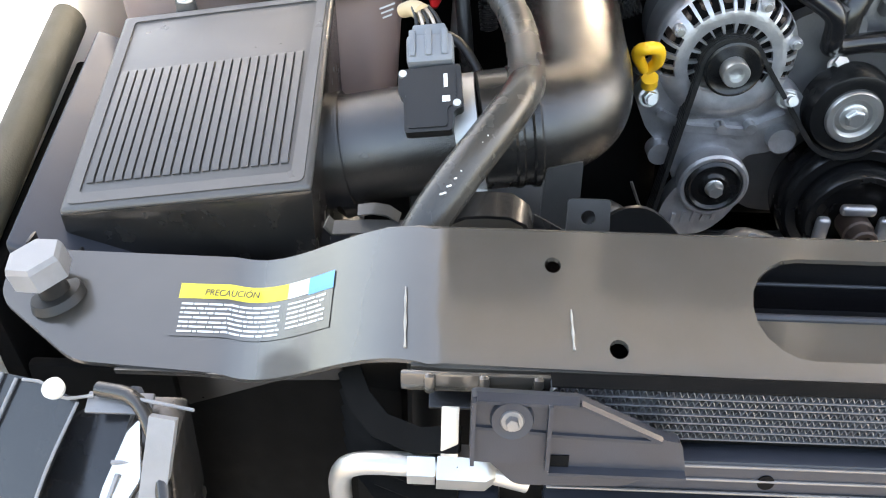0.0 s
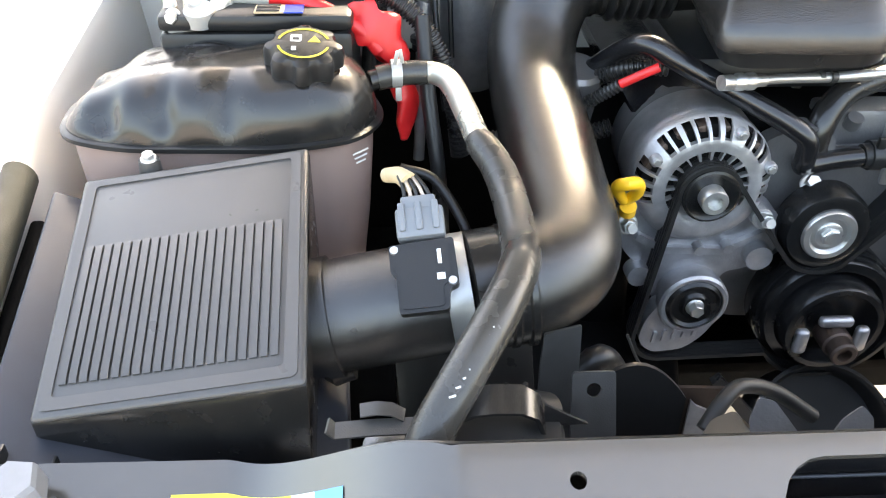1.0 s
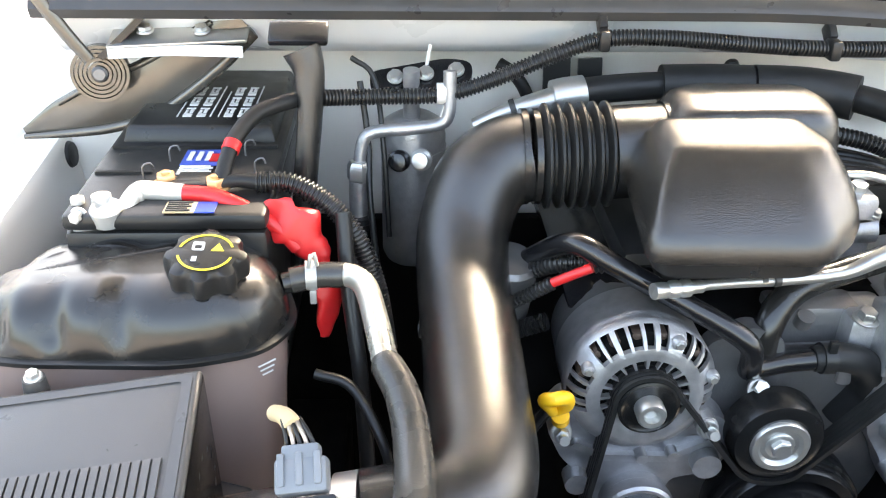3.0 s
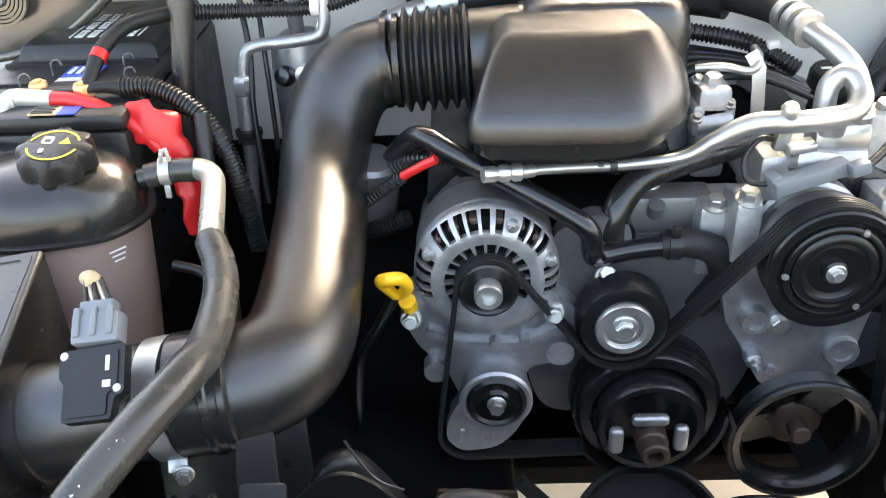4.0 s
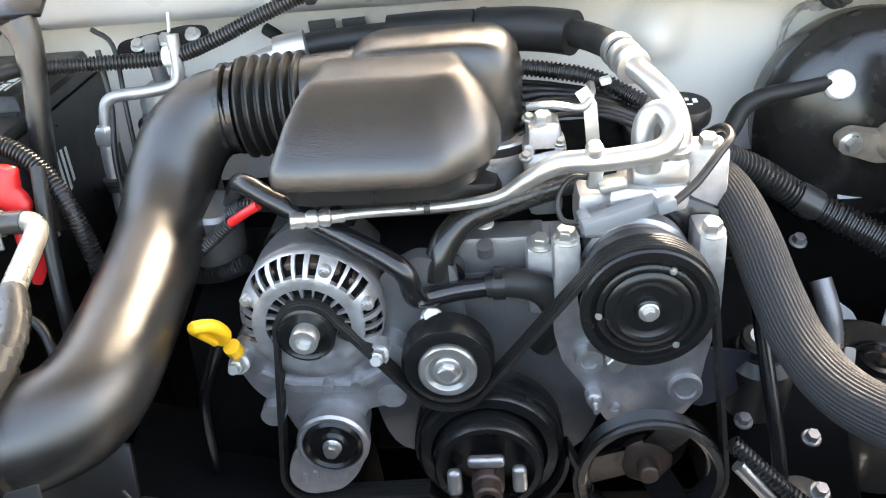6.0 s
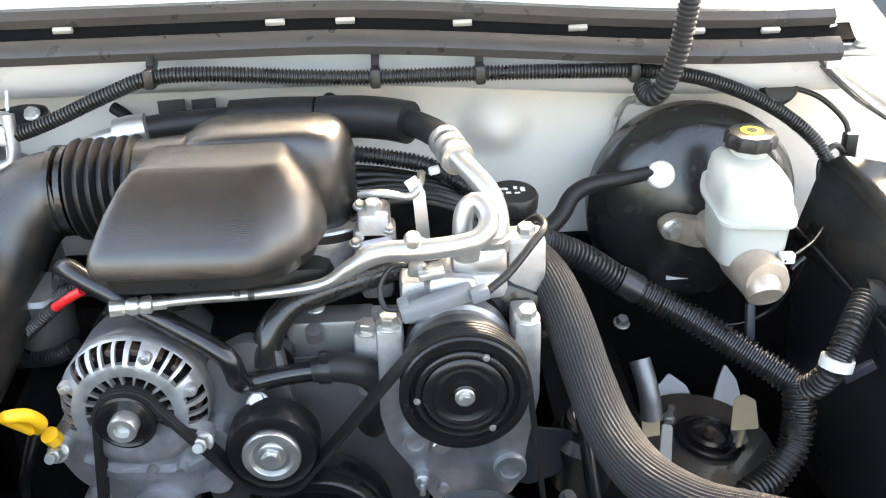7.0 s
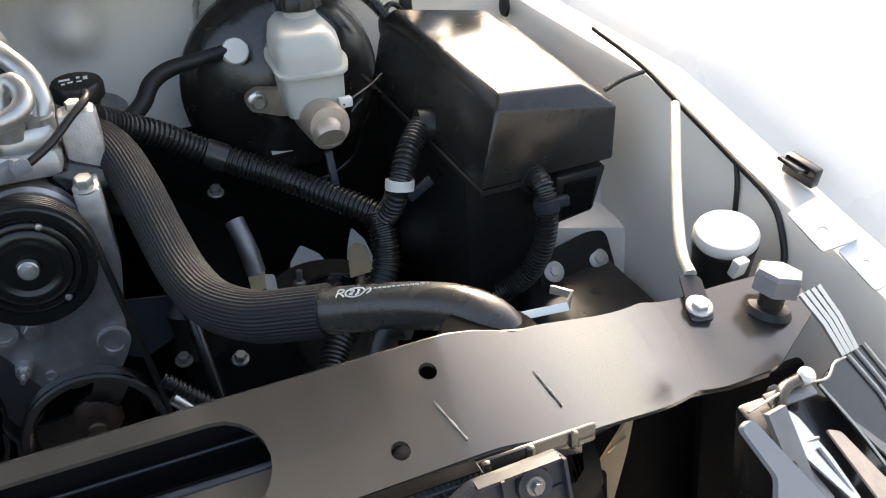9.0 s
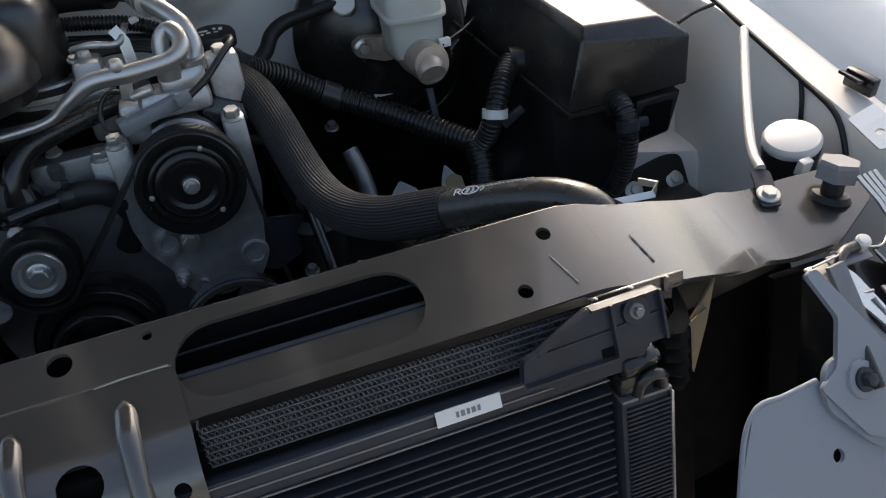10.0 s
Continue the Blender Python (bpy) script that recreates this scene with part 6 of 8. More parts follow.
# dryer, pipes and wires behind the duct
dr = thing("receiver_dryer", (-0.40, 0.72, 0.98), "dull aluminium dryer can with looped pipe behind the duct", "dryer")
part("can", lathe([(0.01, 0), (0.034, 0.003), (0.038, 0.012), (0.038, 0.165), (0.034, 0.180), (0.022, 0.188), (0.01, 0.190)], (-0.402, 0.725, 0.98), (0, -0.03, 1), 40), M["castmid"], dr)
part("weld_ring", lathe([(0.034, -0.002), (0.0392, -0.001), (0.0392, 0.002), (0.034, 0.003)], (-0.402, 0.7205, 1.128), (0, -0.03, 1), 40), M["castmid"], dr)
part("loop_pipe", tube([(-0.363, 0.665, 1.236), (-0.363, 0.662, 1.209), (-0.364, 0.660, 1.190), (-0.372, 0.659, 1.179), (-0.40, 0.658, 1.174), (-0.44, 0.657, 1.171), (-0.455, 0.656, 1.164), (-0.460, 0.654, 1.148), (-0.462, 0.652, 1.130)], 0.0072, 18, 0.004), M["castmid"], dr, "bent dull aluminium pipe")
part("union_nut", lathe([(0.005, -0.014), (0.011, -0.013), (0.0145, -0.010), (0.0145, 0.004), (0.011, 0.010), (0.005, 0.011)], (-0.462, 0.651, 1.128), (0.02, 0.05, 1), 6), M["steel"], dr, "plated union nut")
part("down_pipe", tube([(-0.463, 0.650, 1.118), (-0.464, 0.648, 1.09), (-0.464, 0.645, 1.06), (-0.466, 0.640, 1.00), (-0.47, 0.63, 0.92)], [0.0105, 0.0105, 0.009, 0.007, 0.007], 18, 0.006), M["castmid"], dr)
part("rubber_collar", lathe([(0.006, -0.010), (0.014, -0.009), (0.014, -0.002), (0.016, 0.0), (0.016, 0.006), (0.006, 0.008)], (-0.463, 0.646, 1.068), (0, 0.05, 1), 24), M["rubber"], dr, "black rubber collar")
part("stub_pipe", tube([(-0.404, 0.712, 1.160), (-0.404, 0.705, 1.190), (-0.404, 0.702, 1.226)], 0.0095, 18, 0.006), M["castmid"], dr)
part("top_plate", plate(rounded([(-0.058, -0.016), (0.030, -0.020), (0.056, -0.012), (0.058, 0.012), (0.030, 0.020), (-0.058, 0.014)], 0.012), 0.006, axes((-0.392, 0.712, 1.212), (1, 0, 0.12), (0, 0.75, 0.66))), M["blackpaint"], dr, "black mounting plate")
for dx in (-0.030, 0.004, 0.038):
    part("plate_nut", hex_bolt(V(-0.392 + dx, 0.708, 1.219 + dx * 0.12), (0, -0.6, 0.75), 0.007, 0.006), M["steel"], dr)
for x, y, z in ((-0.417, 0.682, 1.126), (-0.392, 0.680, 1.128)):
    part("port", joined(lathe([(0.003, 0), (0.0125, 0), (0.0125, 0.008), (0.009, 0.010), (0.009, 0.018), (0.003, 0.019)], (x, y, z), (-0.2, -1, 0.3), 20)), M["blackpaint" if x < -0.40 else "steel"], dr)
fs = thing("firewall_strap", (-0.21, 0.82, 1.18), "black straps hanging on the firewall", "strap", "firewall straps")
for x, w in ((-0.222, 0.034), (-0.180, 0.030)):
    part("strap", bar([V(x, 0.822, 1.205), V(x + 0.001, 0.818, 1.18), V(x + 0.002, 0.815, 1.12)], (1, 0, 0), w, 0.006), M["black"], fs)
part("drain_hose", tube([(-0.295, 0.815, 1.200), (-0.275, 0.805, 1.188), (-0.258, 0.80, 1.16), (-0.25, 0.80, 1.12)], 0.008, 14, 0.006), M["rubber"], fs, "thin black drain hose")
wires = thing("wire_bundle", (-0.43, 0.6, 1.0), "thin black wires beside the intake duct", "wires")
for k, pts in enumerate(([(-0.46, 0.68, 1.22), (-0.452, 0.66, 1.16), (-0.45, 0.63, 1.10), (-0.44, 0.60, 1.0)], [(-0.47, 0.70, 1.24), (-0.445, 0.69, 1.22), (-0.435, 0.66, 1.15), (-0.43, 0.64, 1.05)], [(-0.495, 0.41, 1.03), (-0.46, 0.40, 1.02), (-0.43, 0.36, 0.98), (-0.42, 0.34, 0.92)], [(-0.47, 0.50, 1.15), (-0.465, 0.47, 1.08), (-0.455, 0.44, 1.0), (-0.45, 0.42, 0.9)])):
    part("wire", tube(pts, (0.0035, 0.003, 0.005, 0.008)[k], 10, 0.008), M["black"], wires)
part("red_wire", tube([(-0.272, 0.468, 1.090), (-0.255, 0.462, 1.102), (-0.238, 0.458, 1.112)], 0.0048, 12), M["red"], wires, "red sleeved wire")
part("sleeve", tube([(-0.34, 0.50, 1.03), (-0.305, 0.48, 1.062), (-0.272, 0.468, 1.090)], 0.0062, 12, pitch=0.0045, amp=0.0009), M["loom"], wires)
part("sleeve", tube([(-0.397, 0.52, 1.004), (-0.356, 0.51, 1.009), (-0.305, 0.5, 1.015), (-0.271, 0.49, 1.032)], 0.0085, 14, pitch=0.0048, amp=0.001), M["loom"], wires)
part("sleeve", tube([(-0.290, 0.515, 1.075), (-0.268, 0.500, 1.092), (-0.245, 0.490, 1.100), (-0.22, 0.485, 1.100)], 0.0085, 14, pitch=0.0048, amp=0.001), M["loom"], wires)

# small parts between throttle and oil cap
clut = thing("throttle_wiring", (0.08, 0.62, 1.10), "tangled black wiring and brackets beside the throttle", "wires")
for k in range(7):
    y = 0.56 + 0.018 * k
    part("cable", tube([(0.02, y, 1.13 + 0.004 * k), (0.06, y + 0.01, 1.145), (0.11, y + 0.015 - 0.004 * k, 1.14), (0.16, y + 0.01, 1.12)], 0.0035 + 0.0012 * (k % 3), 10, 0.008), M["black"], clut)
part("sleeve", tube([(0.02, 0.655, 1.175), (0.06, 0.65, 1.170), (0.11, 0.64, 1.16), (0.16, 0.62, 1.135)], 0.009, 14, pitch=0.005, amp=0.001), M["loom"], clut)
part("fuel_pipe", tube([(0.03, 0.56, 1.16), (0.055, 0.553, 1.163), (0.085, 0.552, 1.158), (0.096, 0.565, 1.168), (0.098, 0.59, 1.17)], 0.0045, 12, 0.005), M["steel"], clut, "bent steel fuel pipe")
part("stay", bar([(0.085, 0.56, 1.175), (0.094, 0.555, 1.16), (0.098, 0.55, 1.10)], (1, 0, 0), 0.014, 0.002), M["steel"], clut)
part("white_tag", box((0.112, 0.575, 1.178), (0.012, 0.01, 0.008), 0.002, (0, -15, 0)), M["whitep"], clut)
part("throttle_motor", joined(box((0.045, 0.545, 1.115), (0.045, 0.04, 0.035), 0.006), lathe([(0.003, 0), (0.014, 0), (0.014, 0.035), (0.003, 0.036)], (0.03, 0.535, 1.11), (1, -0.1, 0.1), 22)), M["cast"], clut, "cast throttle motor")
for x, y, z in ((0.03, 0.55, 1.15), (0.025, 0.52, 1.12), (0.06, 0.53, 1.13)):
    part("screw", hex_bolt(V(x, y, z), (0.2, -0.5, 1), 0.005, 0.005), M["steel"], clut)

oc = thing("oil_filler_cap", (0.2, 0.62, 1.08), "black oil filler cap with a white printed symbol", "oil cap")
o = V(0.2, 0.622, 1.085)
ax = V(0.05, -0.15, 1)
part("neck", lathe([(0.01, -0.05), (0.022, -0.05), (0.022, 0.03), (0.01, 0.03)], o, ax, 28), M["black"], oc)
part("cap", lathe([(0.01, 0.028), (0.026, 0.028), (0.0295, 0.032), (0.0295, 0.046), (0.027, 0.050), (0.01, 0.051)], o, ax, 24), M["black"], oc)
m = axes(o + ax.normalized() * 0.0512, (1, 0, 0), (0, 1, 0.15))
for x, y, w, hh2 in ((-0.012, 0.004, 0.012, 0.005), (-0.006, -0.005, 0.006, 0.004), (0.003, 0.006, 0.004, 0.006), (0.011, 0.002, 0.005, 0.009), (0.004, -0.006, 0.006, 0.003), (-0.014, -0.007, 0.004, 0.004)):
    part("symbol", plate([(x - w / 2, y - hh2 / 2), (x + w / 2, y - hh2 / 2), (x + w / 2, y + hh2 / 2), (x - w / 2, y + hh2 / 2)], 0.0005, m), M["ivory"], oc)

# lower front of the engine, seen past the pulleys
fan = thing("fan_housing", (-0.03, 0.30, 0.60), "black drum-shaped fan housing below the crank pulley", "fan")
part("drum", lathe([(0.02, -0.06), (0.075, -0.06), (0.082, 0.0), (0.084, 0.01), (0.080, 0.013), (0.076, 0.008), (0.07, -0.02), (0.02, -0.03)], (-0.028, 0.33, 0.722), (0, -0.75, 0.65), 48), M["black"], fan)
part("drum_face", lathe([(0.001, -0.028), (0.068, -0.018), (0.072, -0.012), (0.060, -0.014), (0.001, -0.022)], (-0.028, 0.33, 0.722), (0, -0.75, 0.65), 40), M["rubber"], fan, "dusty grey drum face")
part("shroud_ring", tube([(-0.36, 0.22, 0.86), (-0.32, 0.24, 0.93), (-0.25, 0.27, 0.80), (-0.15, 0.28, 0.72)], 0.012, 14), M["black"], fan)
ls = thing("lower_shield", (-0.3, 0.5, 0.7), "near-black shield low beside the engine", "shield")
# shield and rail are darkened in colour as if in deep shade
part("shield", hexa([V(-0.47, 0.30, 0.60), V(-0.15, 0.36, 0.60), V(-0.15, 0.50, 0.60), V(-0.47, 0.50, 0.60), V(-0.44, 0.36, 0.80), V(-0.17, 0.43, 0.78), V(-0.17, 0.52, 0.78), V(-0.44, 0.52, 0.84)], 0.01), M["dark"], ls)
part("rail", box((-0.53, 0.40, 0.72), (0.09, 0.60, 0.12), 0.015), M["dark"], ls, "frame rail, near-black for shade")
part("strut", bar([V(-0.165, 0.33, 0.815), V(-0.14, 0.33, 0.785), V(-0.105, 0.33, 0.745)], (0.7, 0, 0.7), 0.012, 0.010), M["black"], ls, "black slanting strut")
part("panel", box((-0.43, 0.28, 0.80), (0.14, 0.01, 0.26), 0.003, (-20, 0, 12)), M["black"], ls)

# brown sheet added for the shaded ground that the panels below hide
xm = thing("crossmember", (-0.21, 0.29, 0.74), "brown sheet standing in for shaded ground, with a bent bright tab", "crossmember")
part("sheet", plate(rounded([(-0.245, 0.845), (-0.169, 0.840), (-0.176, 0.74), (-0.254, 0.74)], 0.003), 0.004, axes((0, 0.292, 0), (1, 0, 0), (0, 0.0, 1)), [circle(-0.236, 0.830, 0.004)]), M["rust"], xm)
part("tab", plate([(-0.209, 0.832), (-0.202, 0.824), (-0.190, 0.818), (-0.182, 0.775), (-0.209, 0.775)], 0.003, axes((0, 0.284, 0), (1, 0, 0), (0, 0.0, 1))), M["castmid"], xm, "bent bright tab")
lines = thing("cooler_lines", (0.10, 0.36, 0.72), "two black steel lines below the steering pulley", "pipe")
part("line", tube([(0.045, 0.36, 0.715), (0.055, 0.36, 0.738), (0.070, 0.36, 0.750), (0.107, 0.36, 0.751), (0.165, 0.36, 0.741), (0.23, 0.36, 0.735)], 0.0042, 12), M["blackpaint"], lines)
part("line", tube([(0.050, 0.36, 0.700), (0.064, 0.36, 0.728), (0.085, 0.36, 0.737), (0.12, 0.36, 0.731), (0.155, 0.36, 0.722), (0.23, 0.36, 0.715)], 0.0048, 12), M["blackpaint"], lines)


# ---- brake booster, master cylinder ----
def brake_booster():
    b = thing("brake_booster", (0.46, 0.75, 0.93), "round black brake booster on the firewall", "brake booster")
    c = (0.462, 0, 1.045)
    part("shell", lathe([(0.02, -0.84), (0.110, -0.838), (0.130, -0.82), (0.136, -0.80), (0.137, -0.775), (0.141, -0.772), (0.141, -0.762), (0.136, -0.758), (0.132, -0.748), (0.122, -0.735), (0.110, -0.728), (0.085, -0.716), (0.060, -0.708), (0.045, -0.700), (0.02, -0.698)], c, FWD, 72), M["gloss"], b)
    part("label", box((0.437, 0.719, 0.965), (0.030, 0.001, 0.014), 0, (-18, 0, 0)), M["ivory"], b, "small printed label")
    part("label", box((0.437, 0.7185, 0.9665), (0.026, 0.001, 0.003), 0, (-18, 0, 0)), M["ink"], b)
    part("check_valve", joined(lathe([(0.003, 0), (0.017, 0.0), (0.018, 0.004), (0.018, 0.012), (0.016, 0.015), (0.003, 0.015)], (0.397, 0.705, 1.112), (0, -1, 0.45), 28)), M["whitep"], b, "white round valve")
    part("vacuum_hose", tube([(0.385, 0.70, 1.118), (0.35, 0.69, 1.116), (0.31, 0.69, 1.110), (0.285, 0.685, 1.098), (0.268, 0.67, 1.078), (0.24, 0.65, 1.064), (0.20, 0.63, 1.055)], [0.0085, 0.009, 0.0105, 0.011, 0.011, 0.011, 0.011], 18, 0.006), M["rubber"], b, "black vacuum hose")


brake_booster()


def master_cylinder():
    m = thing("brake_master_cylinder", (0.46, 0.60, 1.0), "brake master cylinder with a clouded white fluid reservoir", "brake cylinder")
    part("flange", front_plate(rounded([(0.395, 1.058), (0.412, 1.068), (0.44, 1.062), (0.50, 1.058), (0.51, 1.04), (0.49, 1.025), (0.44, 1.025), (0.415, 1.035), (0.398, 1.040)], 0.008), 0.672, -0.02), M["castbrown"], m, "cast mounting flange")
    part("flange_nut", hex_bolt(V(0.410, 0.672, 1.052), FWD, 0.009, 0.012, 0.013), M["steel"], m)
    part("bore", lathe([(0.01, 0), (0.024, 0.0), (0.024, 0.10), (0.027, 0.102), (0.027, 0.165), (0.024, 0.175), (0.01, 0.177)], (0.463, 0.685, 1.050), (0.02, -1, 0.02), 32), M["castbrown"], m, "cast cylinder bore")
    part("nose", lathe([(0.005, 0), (0.020, 0.0), (0.021, 0.012), (0.018, 0.018), (0.005, 0.019)], (0.464, 0.520, 1.050), (0, -0.8, -0.55), 28), M["castbrown"], m)
    part("pipe", tube([(0.49, 0.53, 1.07), (0.51, 0.54, 1.075), (0.535, 0.56, 1.078), (0.56, 0.59, 1.08)], 0.0022, 10, 0.006), M["blackpaint"], m, "thin brake pipe")
    part("pipe", tube([(0.50, 0.53, 1.06), (0.515, 0.535, 1.07), (0.517, 0.55, 1.04), (0.505, 0.57, 0.99), (0.47, 0.58, 0.965), (0.42, 0.60, 0.955)], 0.0026, 10, 0.006), M["blackpaint"], m, "thin brake pipe")
    part("union", box((0.495, 0.535, 1.072), (0.016, 0.012, 0.012), 0.002), M["whitep"], m)
    fp = [(0.424, 0.545), (0.500, 0.535), (0.512, 0.575), (0.500, 0.655), (0.440, 0.66), (0.424, 0.62)]
    rows = [loop_at(fp, z, l, i, 0.016) for z, i, l in ((1.056, 0.010, 0.0), (1.080, 0.006, 0.06), (1.110, 0.004, 0.15), (1.117, 0.003, 0.18))]
    part("reservoir_lower", ringed(rows), M["white"], m, "clouded white plastic")
    part("reservoir_seam", ringed([loop_at(fp, z, 0.18, i, 0.016) for z, i in ((1.117, 0.002), (1.118, -0.004), (1.122, -0.004), (1.123, 0.002))]), M["white"], m)
    part("reservoir_upper", ringed([loop_at(fp, z, 0.18, i, 0.018) for z, i in ((1.122, 0.003), (1.140, 0.003), (1.152, 0.006), (1.160, 0.014), (1.163, 0.024))]), M["white"], m, "clouded white plastic")
    o, ax = V(0.474, 0.622, 1.158), V(0, -0.10, 1)
    part("neck", lathe([(0.01, 0), (0.021, 0), (0.020, 0.016), (0.01, 0.016)], o, ax, 28), M["white"], m)
    a = ax.normalized()
    u = a.orthogonal().normalized()
    w = a.cross(u)
    rows = [[o + a * h + (u * math.cos(2 * math.pi * k / 60) + w * math.sin(2 * math.pi * k / 60)) * (r + lob * math.cos(10 * 2 * math.pi * k / 60)) for k in range(60)] for h, r, lob in ((0.016, 0.024, 0), (0.018, 0.028, 0.0015), (0.030, 0.028, 0.0018), (0.034, 0.025, 0.0006), (0.035, 0.01, 0))]
    cap = part("cap", ringed(rows), M["black"], m, "black lobed cap")
    part("cap_print", plate(circle(0, 0, 0.013, 24), 0.0005, axes(o + a * 0.0351, (1, 0, 0), (0, 1, 0.1))), M["stickeryellow"], cap, "yellow printed disc")
    part("cap_print", plate(circle(0, 0, 0.006, 16), 0.0006, axes(o + a * 0.0354, (1, 0, 0), (0, 1, 0.1))), M["ink"], cap)
    part("lever", box((0.468, 0.545, 0.985), (0.010, 0.010, 0.05), 0.002, (-15, 0, 0)), M["bracket"], m)


master_cylinder()


# ---- fuse box ----
def fuse_box():
    f = thing("fuse_box", (0.69, 0.50, 0.85), "large black plastic fuse box with a glossy top", "fuse box")
    fr = [V(0.622, 0.374, 1.090), V(0.772, 0.374, 1.066), V(0.788, 0.380, 1.040), V(0.760, 0.385, 0.955), V(0.594, 0.370, 0.990)]
    low = [V(0.594, 0.370, 0.990), V(0.775, 0.372, 0.985), V(0.775, 0.66, 1.03), V(0.565, 0.68, 1.03)]
    top = [V(0.626, 0.374, 1.093), V(0.765, 0.374, 1.068), V(0.745, 0.625, 1.125), V(0.603, 0.690, 1.135)]
    mid = [V(0.594, 0.370, 0.990), V(0.790, 0.374, 1.030), V(0.775, 0.65, 1.075), V(0.560, 0.70, 1.06)]
    r0 = low[:1] + [V(0.768, 0.374, 0.99)] + low[2:]
    r1 = [V(0.621, 0.371, 1.081), V(0.773, 0.373, 1.056), V(0.754, 0.632, 1.112), V(0.599, 0.695, 1.124)]
    r2 = [V(0.630, 0.387, 1.0945), V(0.736, 0.387, 1.0845), V(0.716, 0.612, 1.133), V(0.611, 0.676, 1.140)]
    cv = ringed([r0, r1, r2])
    bmesh.ops.bevel(cv, geom=cv.edges[:], offset=0.004, segments=3, profile=0.5, affect="EDGES")
    part("cover", cv, M["gloss"], f, angle=30)
    part("lower_box", hexa([V(0.600, 0.45, 0.72), V(0.70, 0.46, 0.74), V(0.73, 0.66, 0.76), V(0.58, 0.66, 0.74), V(0.596, 0.420, 0.99), V(0.72, 0.420, 0.99), V(0.77, 0.66, 1.03), V(0.57, 0.68, 1.03)], 0.006), M["black"], f)
    tray = part("front_tray", hexa([V(0.690, 0.376, 0.922), V(0.742, 0.378, 0.928), V(0.757, 0.48, 0.93), V(0.690, 0.48, 0.92), V(0.690, 0.370, 0.985), V(0.758, 0.372, 0.985), V(0.763, 0.48, 0.99), V(0.688, 0.48, 0.99)], 0.004), M["black"], f)
    # flat near-black plate paints the shade inside the recess
    part("recess", plate([(0.0, 0.0), (0.040, 0.004), (0.046, 0.046), (0.004, 0.046)], 0.001, axes((0.697, 0.3735, 0.930), (1, 0.02, 0), (0, -0.10, 1))), M["dark"], tray, "near-black plate drawn as an open recess")
    part("stud", lathe([(0.001, 0), (0.006, 0), (0.005, 0.006), (0.001, 0.006)], (0.684, 0.372, 0.945), FWD, 16), M["lead"], tray, "small pale stud")
    part("cover_edge", bar([V(0.560, 0.69, 1.055), V(0.594, 0.366, 0.990), V(0.648, 0.368, 0.9895)], (0, 0, 1), 0.006, 0.004), M["black"], f)
    part("cable_arch", lathe([(0.013, -0.010), (0.0175, -0.010), (0.0175, 0.004), (0.013, 0.004), (0.013, -0.010)], (0.662, 0.371, 0.990), FWD, 28, cap=False), M["black"], f)
    part("cable_arch", lathe([(0.012, -0.010), (0.021, -0.010), (0.021, 0.010), (0.012, 0.010)], (0.582, 0.51, 1.03), (-1, 0.1, 0.2), 24), M["black"], f)
    part("emblem", box((0.70, 0.47, 1.098), (0.035, 0.02, 0.002), 0.0008, (11, 10, 0)), M["gloss"], f, "faint raised emblem")


fuse_box()

# corrugated looms
l2 = thing("engine_loom", (0.45, 0.5, 0.9), "thick black corrugated loom to the fuse box", "cable loom")
part("main_sleeve", tube([(0.215, 0.55, 1.105), (0.24, 0.57, 1.085), (0.28, 0.585, 1.06), (0.333, 0.588, 1.022), (0.40, 0.56, 0.99), (0.46, 0.52, 0.96), (0.505, 0.485, 0.938)], 0.0155, 20, pitch=0.0065, amp=0.0014), M["loom"], l2)
part("band", lathe([(0.012, -0.014), (0.0185, -0.012), (0.0185, 0.012), (0.012, 0.014)], (0.335, 0.587, 1.021), (0.07, -0.015, -0.04), 22), M["loom"], l2)
part("riser", tube([(0.505, 0.478, 0.936), (0.515, 0.462, 0.955), (0.525, 0.452, 0.985), (0.545, 0.470, 1.015), (0.575, 0.505, 1.033)], 0.0135, 20, pitch=0.006, amp=0.0013), M["loom"], l2)
part("down_sleeve", tube([(0.502, 0.484, 0.945), (0.503, 0.470, 0.915), (0.496, 0.455, 0.88), (0.47, 0.44, 0.85), (0.43, 0.42, 0.835), (0.40, 0.39, 0.81), (0.375, 0.33, 0.78)], 0.0165, 20, pitch=0.0065, amp=0.0014), M["loom"], l2)
part("white_tie", lathe([(0.012, -0.006), (0.0175, -0.006), (0.0175, 0.006), (0.012, 0.006)], (0.526, 0.4525, 0.986), (0.2, 0.15, 1), 24), M["whitep"], l2, "white tie band")
part("tie_tail", box((0.548, 0.446, 0.978), (0.035, 0.006, 0.012), 0.001, (0, -30, 0)), M["bracket"], l2)
l3 = thing("lamp_loom", (0.63, 0.38, 0.9), "black corrugated loom down from the fuse box", "cable loom")
part("sleeve", tube([(0.662, 0.372, 0.995), (0.664, 0.352, 0.985), (0.664, 0.345, 0.955), (0.660, 0.350, 0.915), (0.648, 0.365, 0.875), (0.625, 0.385, 0.845), (0.58, 0.39, 0.825), (0.54, 0.37, 0.81)], 0.0122, 18, pitch=0.005, amp=0.0012), M["loom"], l3)
part("collar", joined(lathe([(0.008, -0.007), (0.0150, -0.007), (0.0150, 0.007), (0.008, 0.007)], (0.664, 0.346, 0.968), (0, 0.05, 1), 20), box((0.676, 0.344, 0.968), (0.030, 0.010, 0.012), 0.002)), M["bracket"], l3)

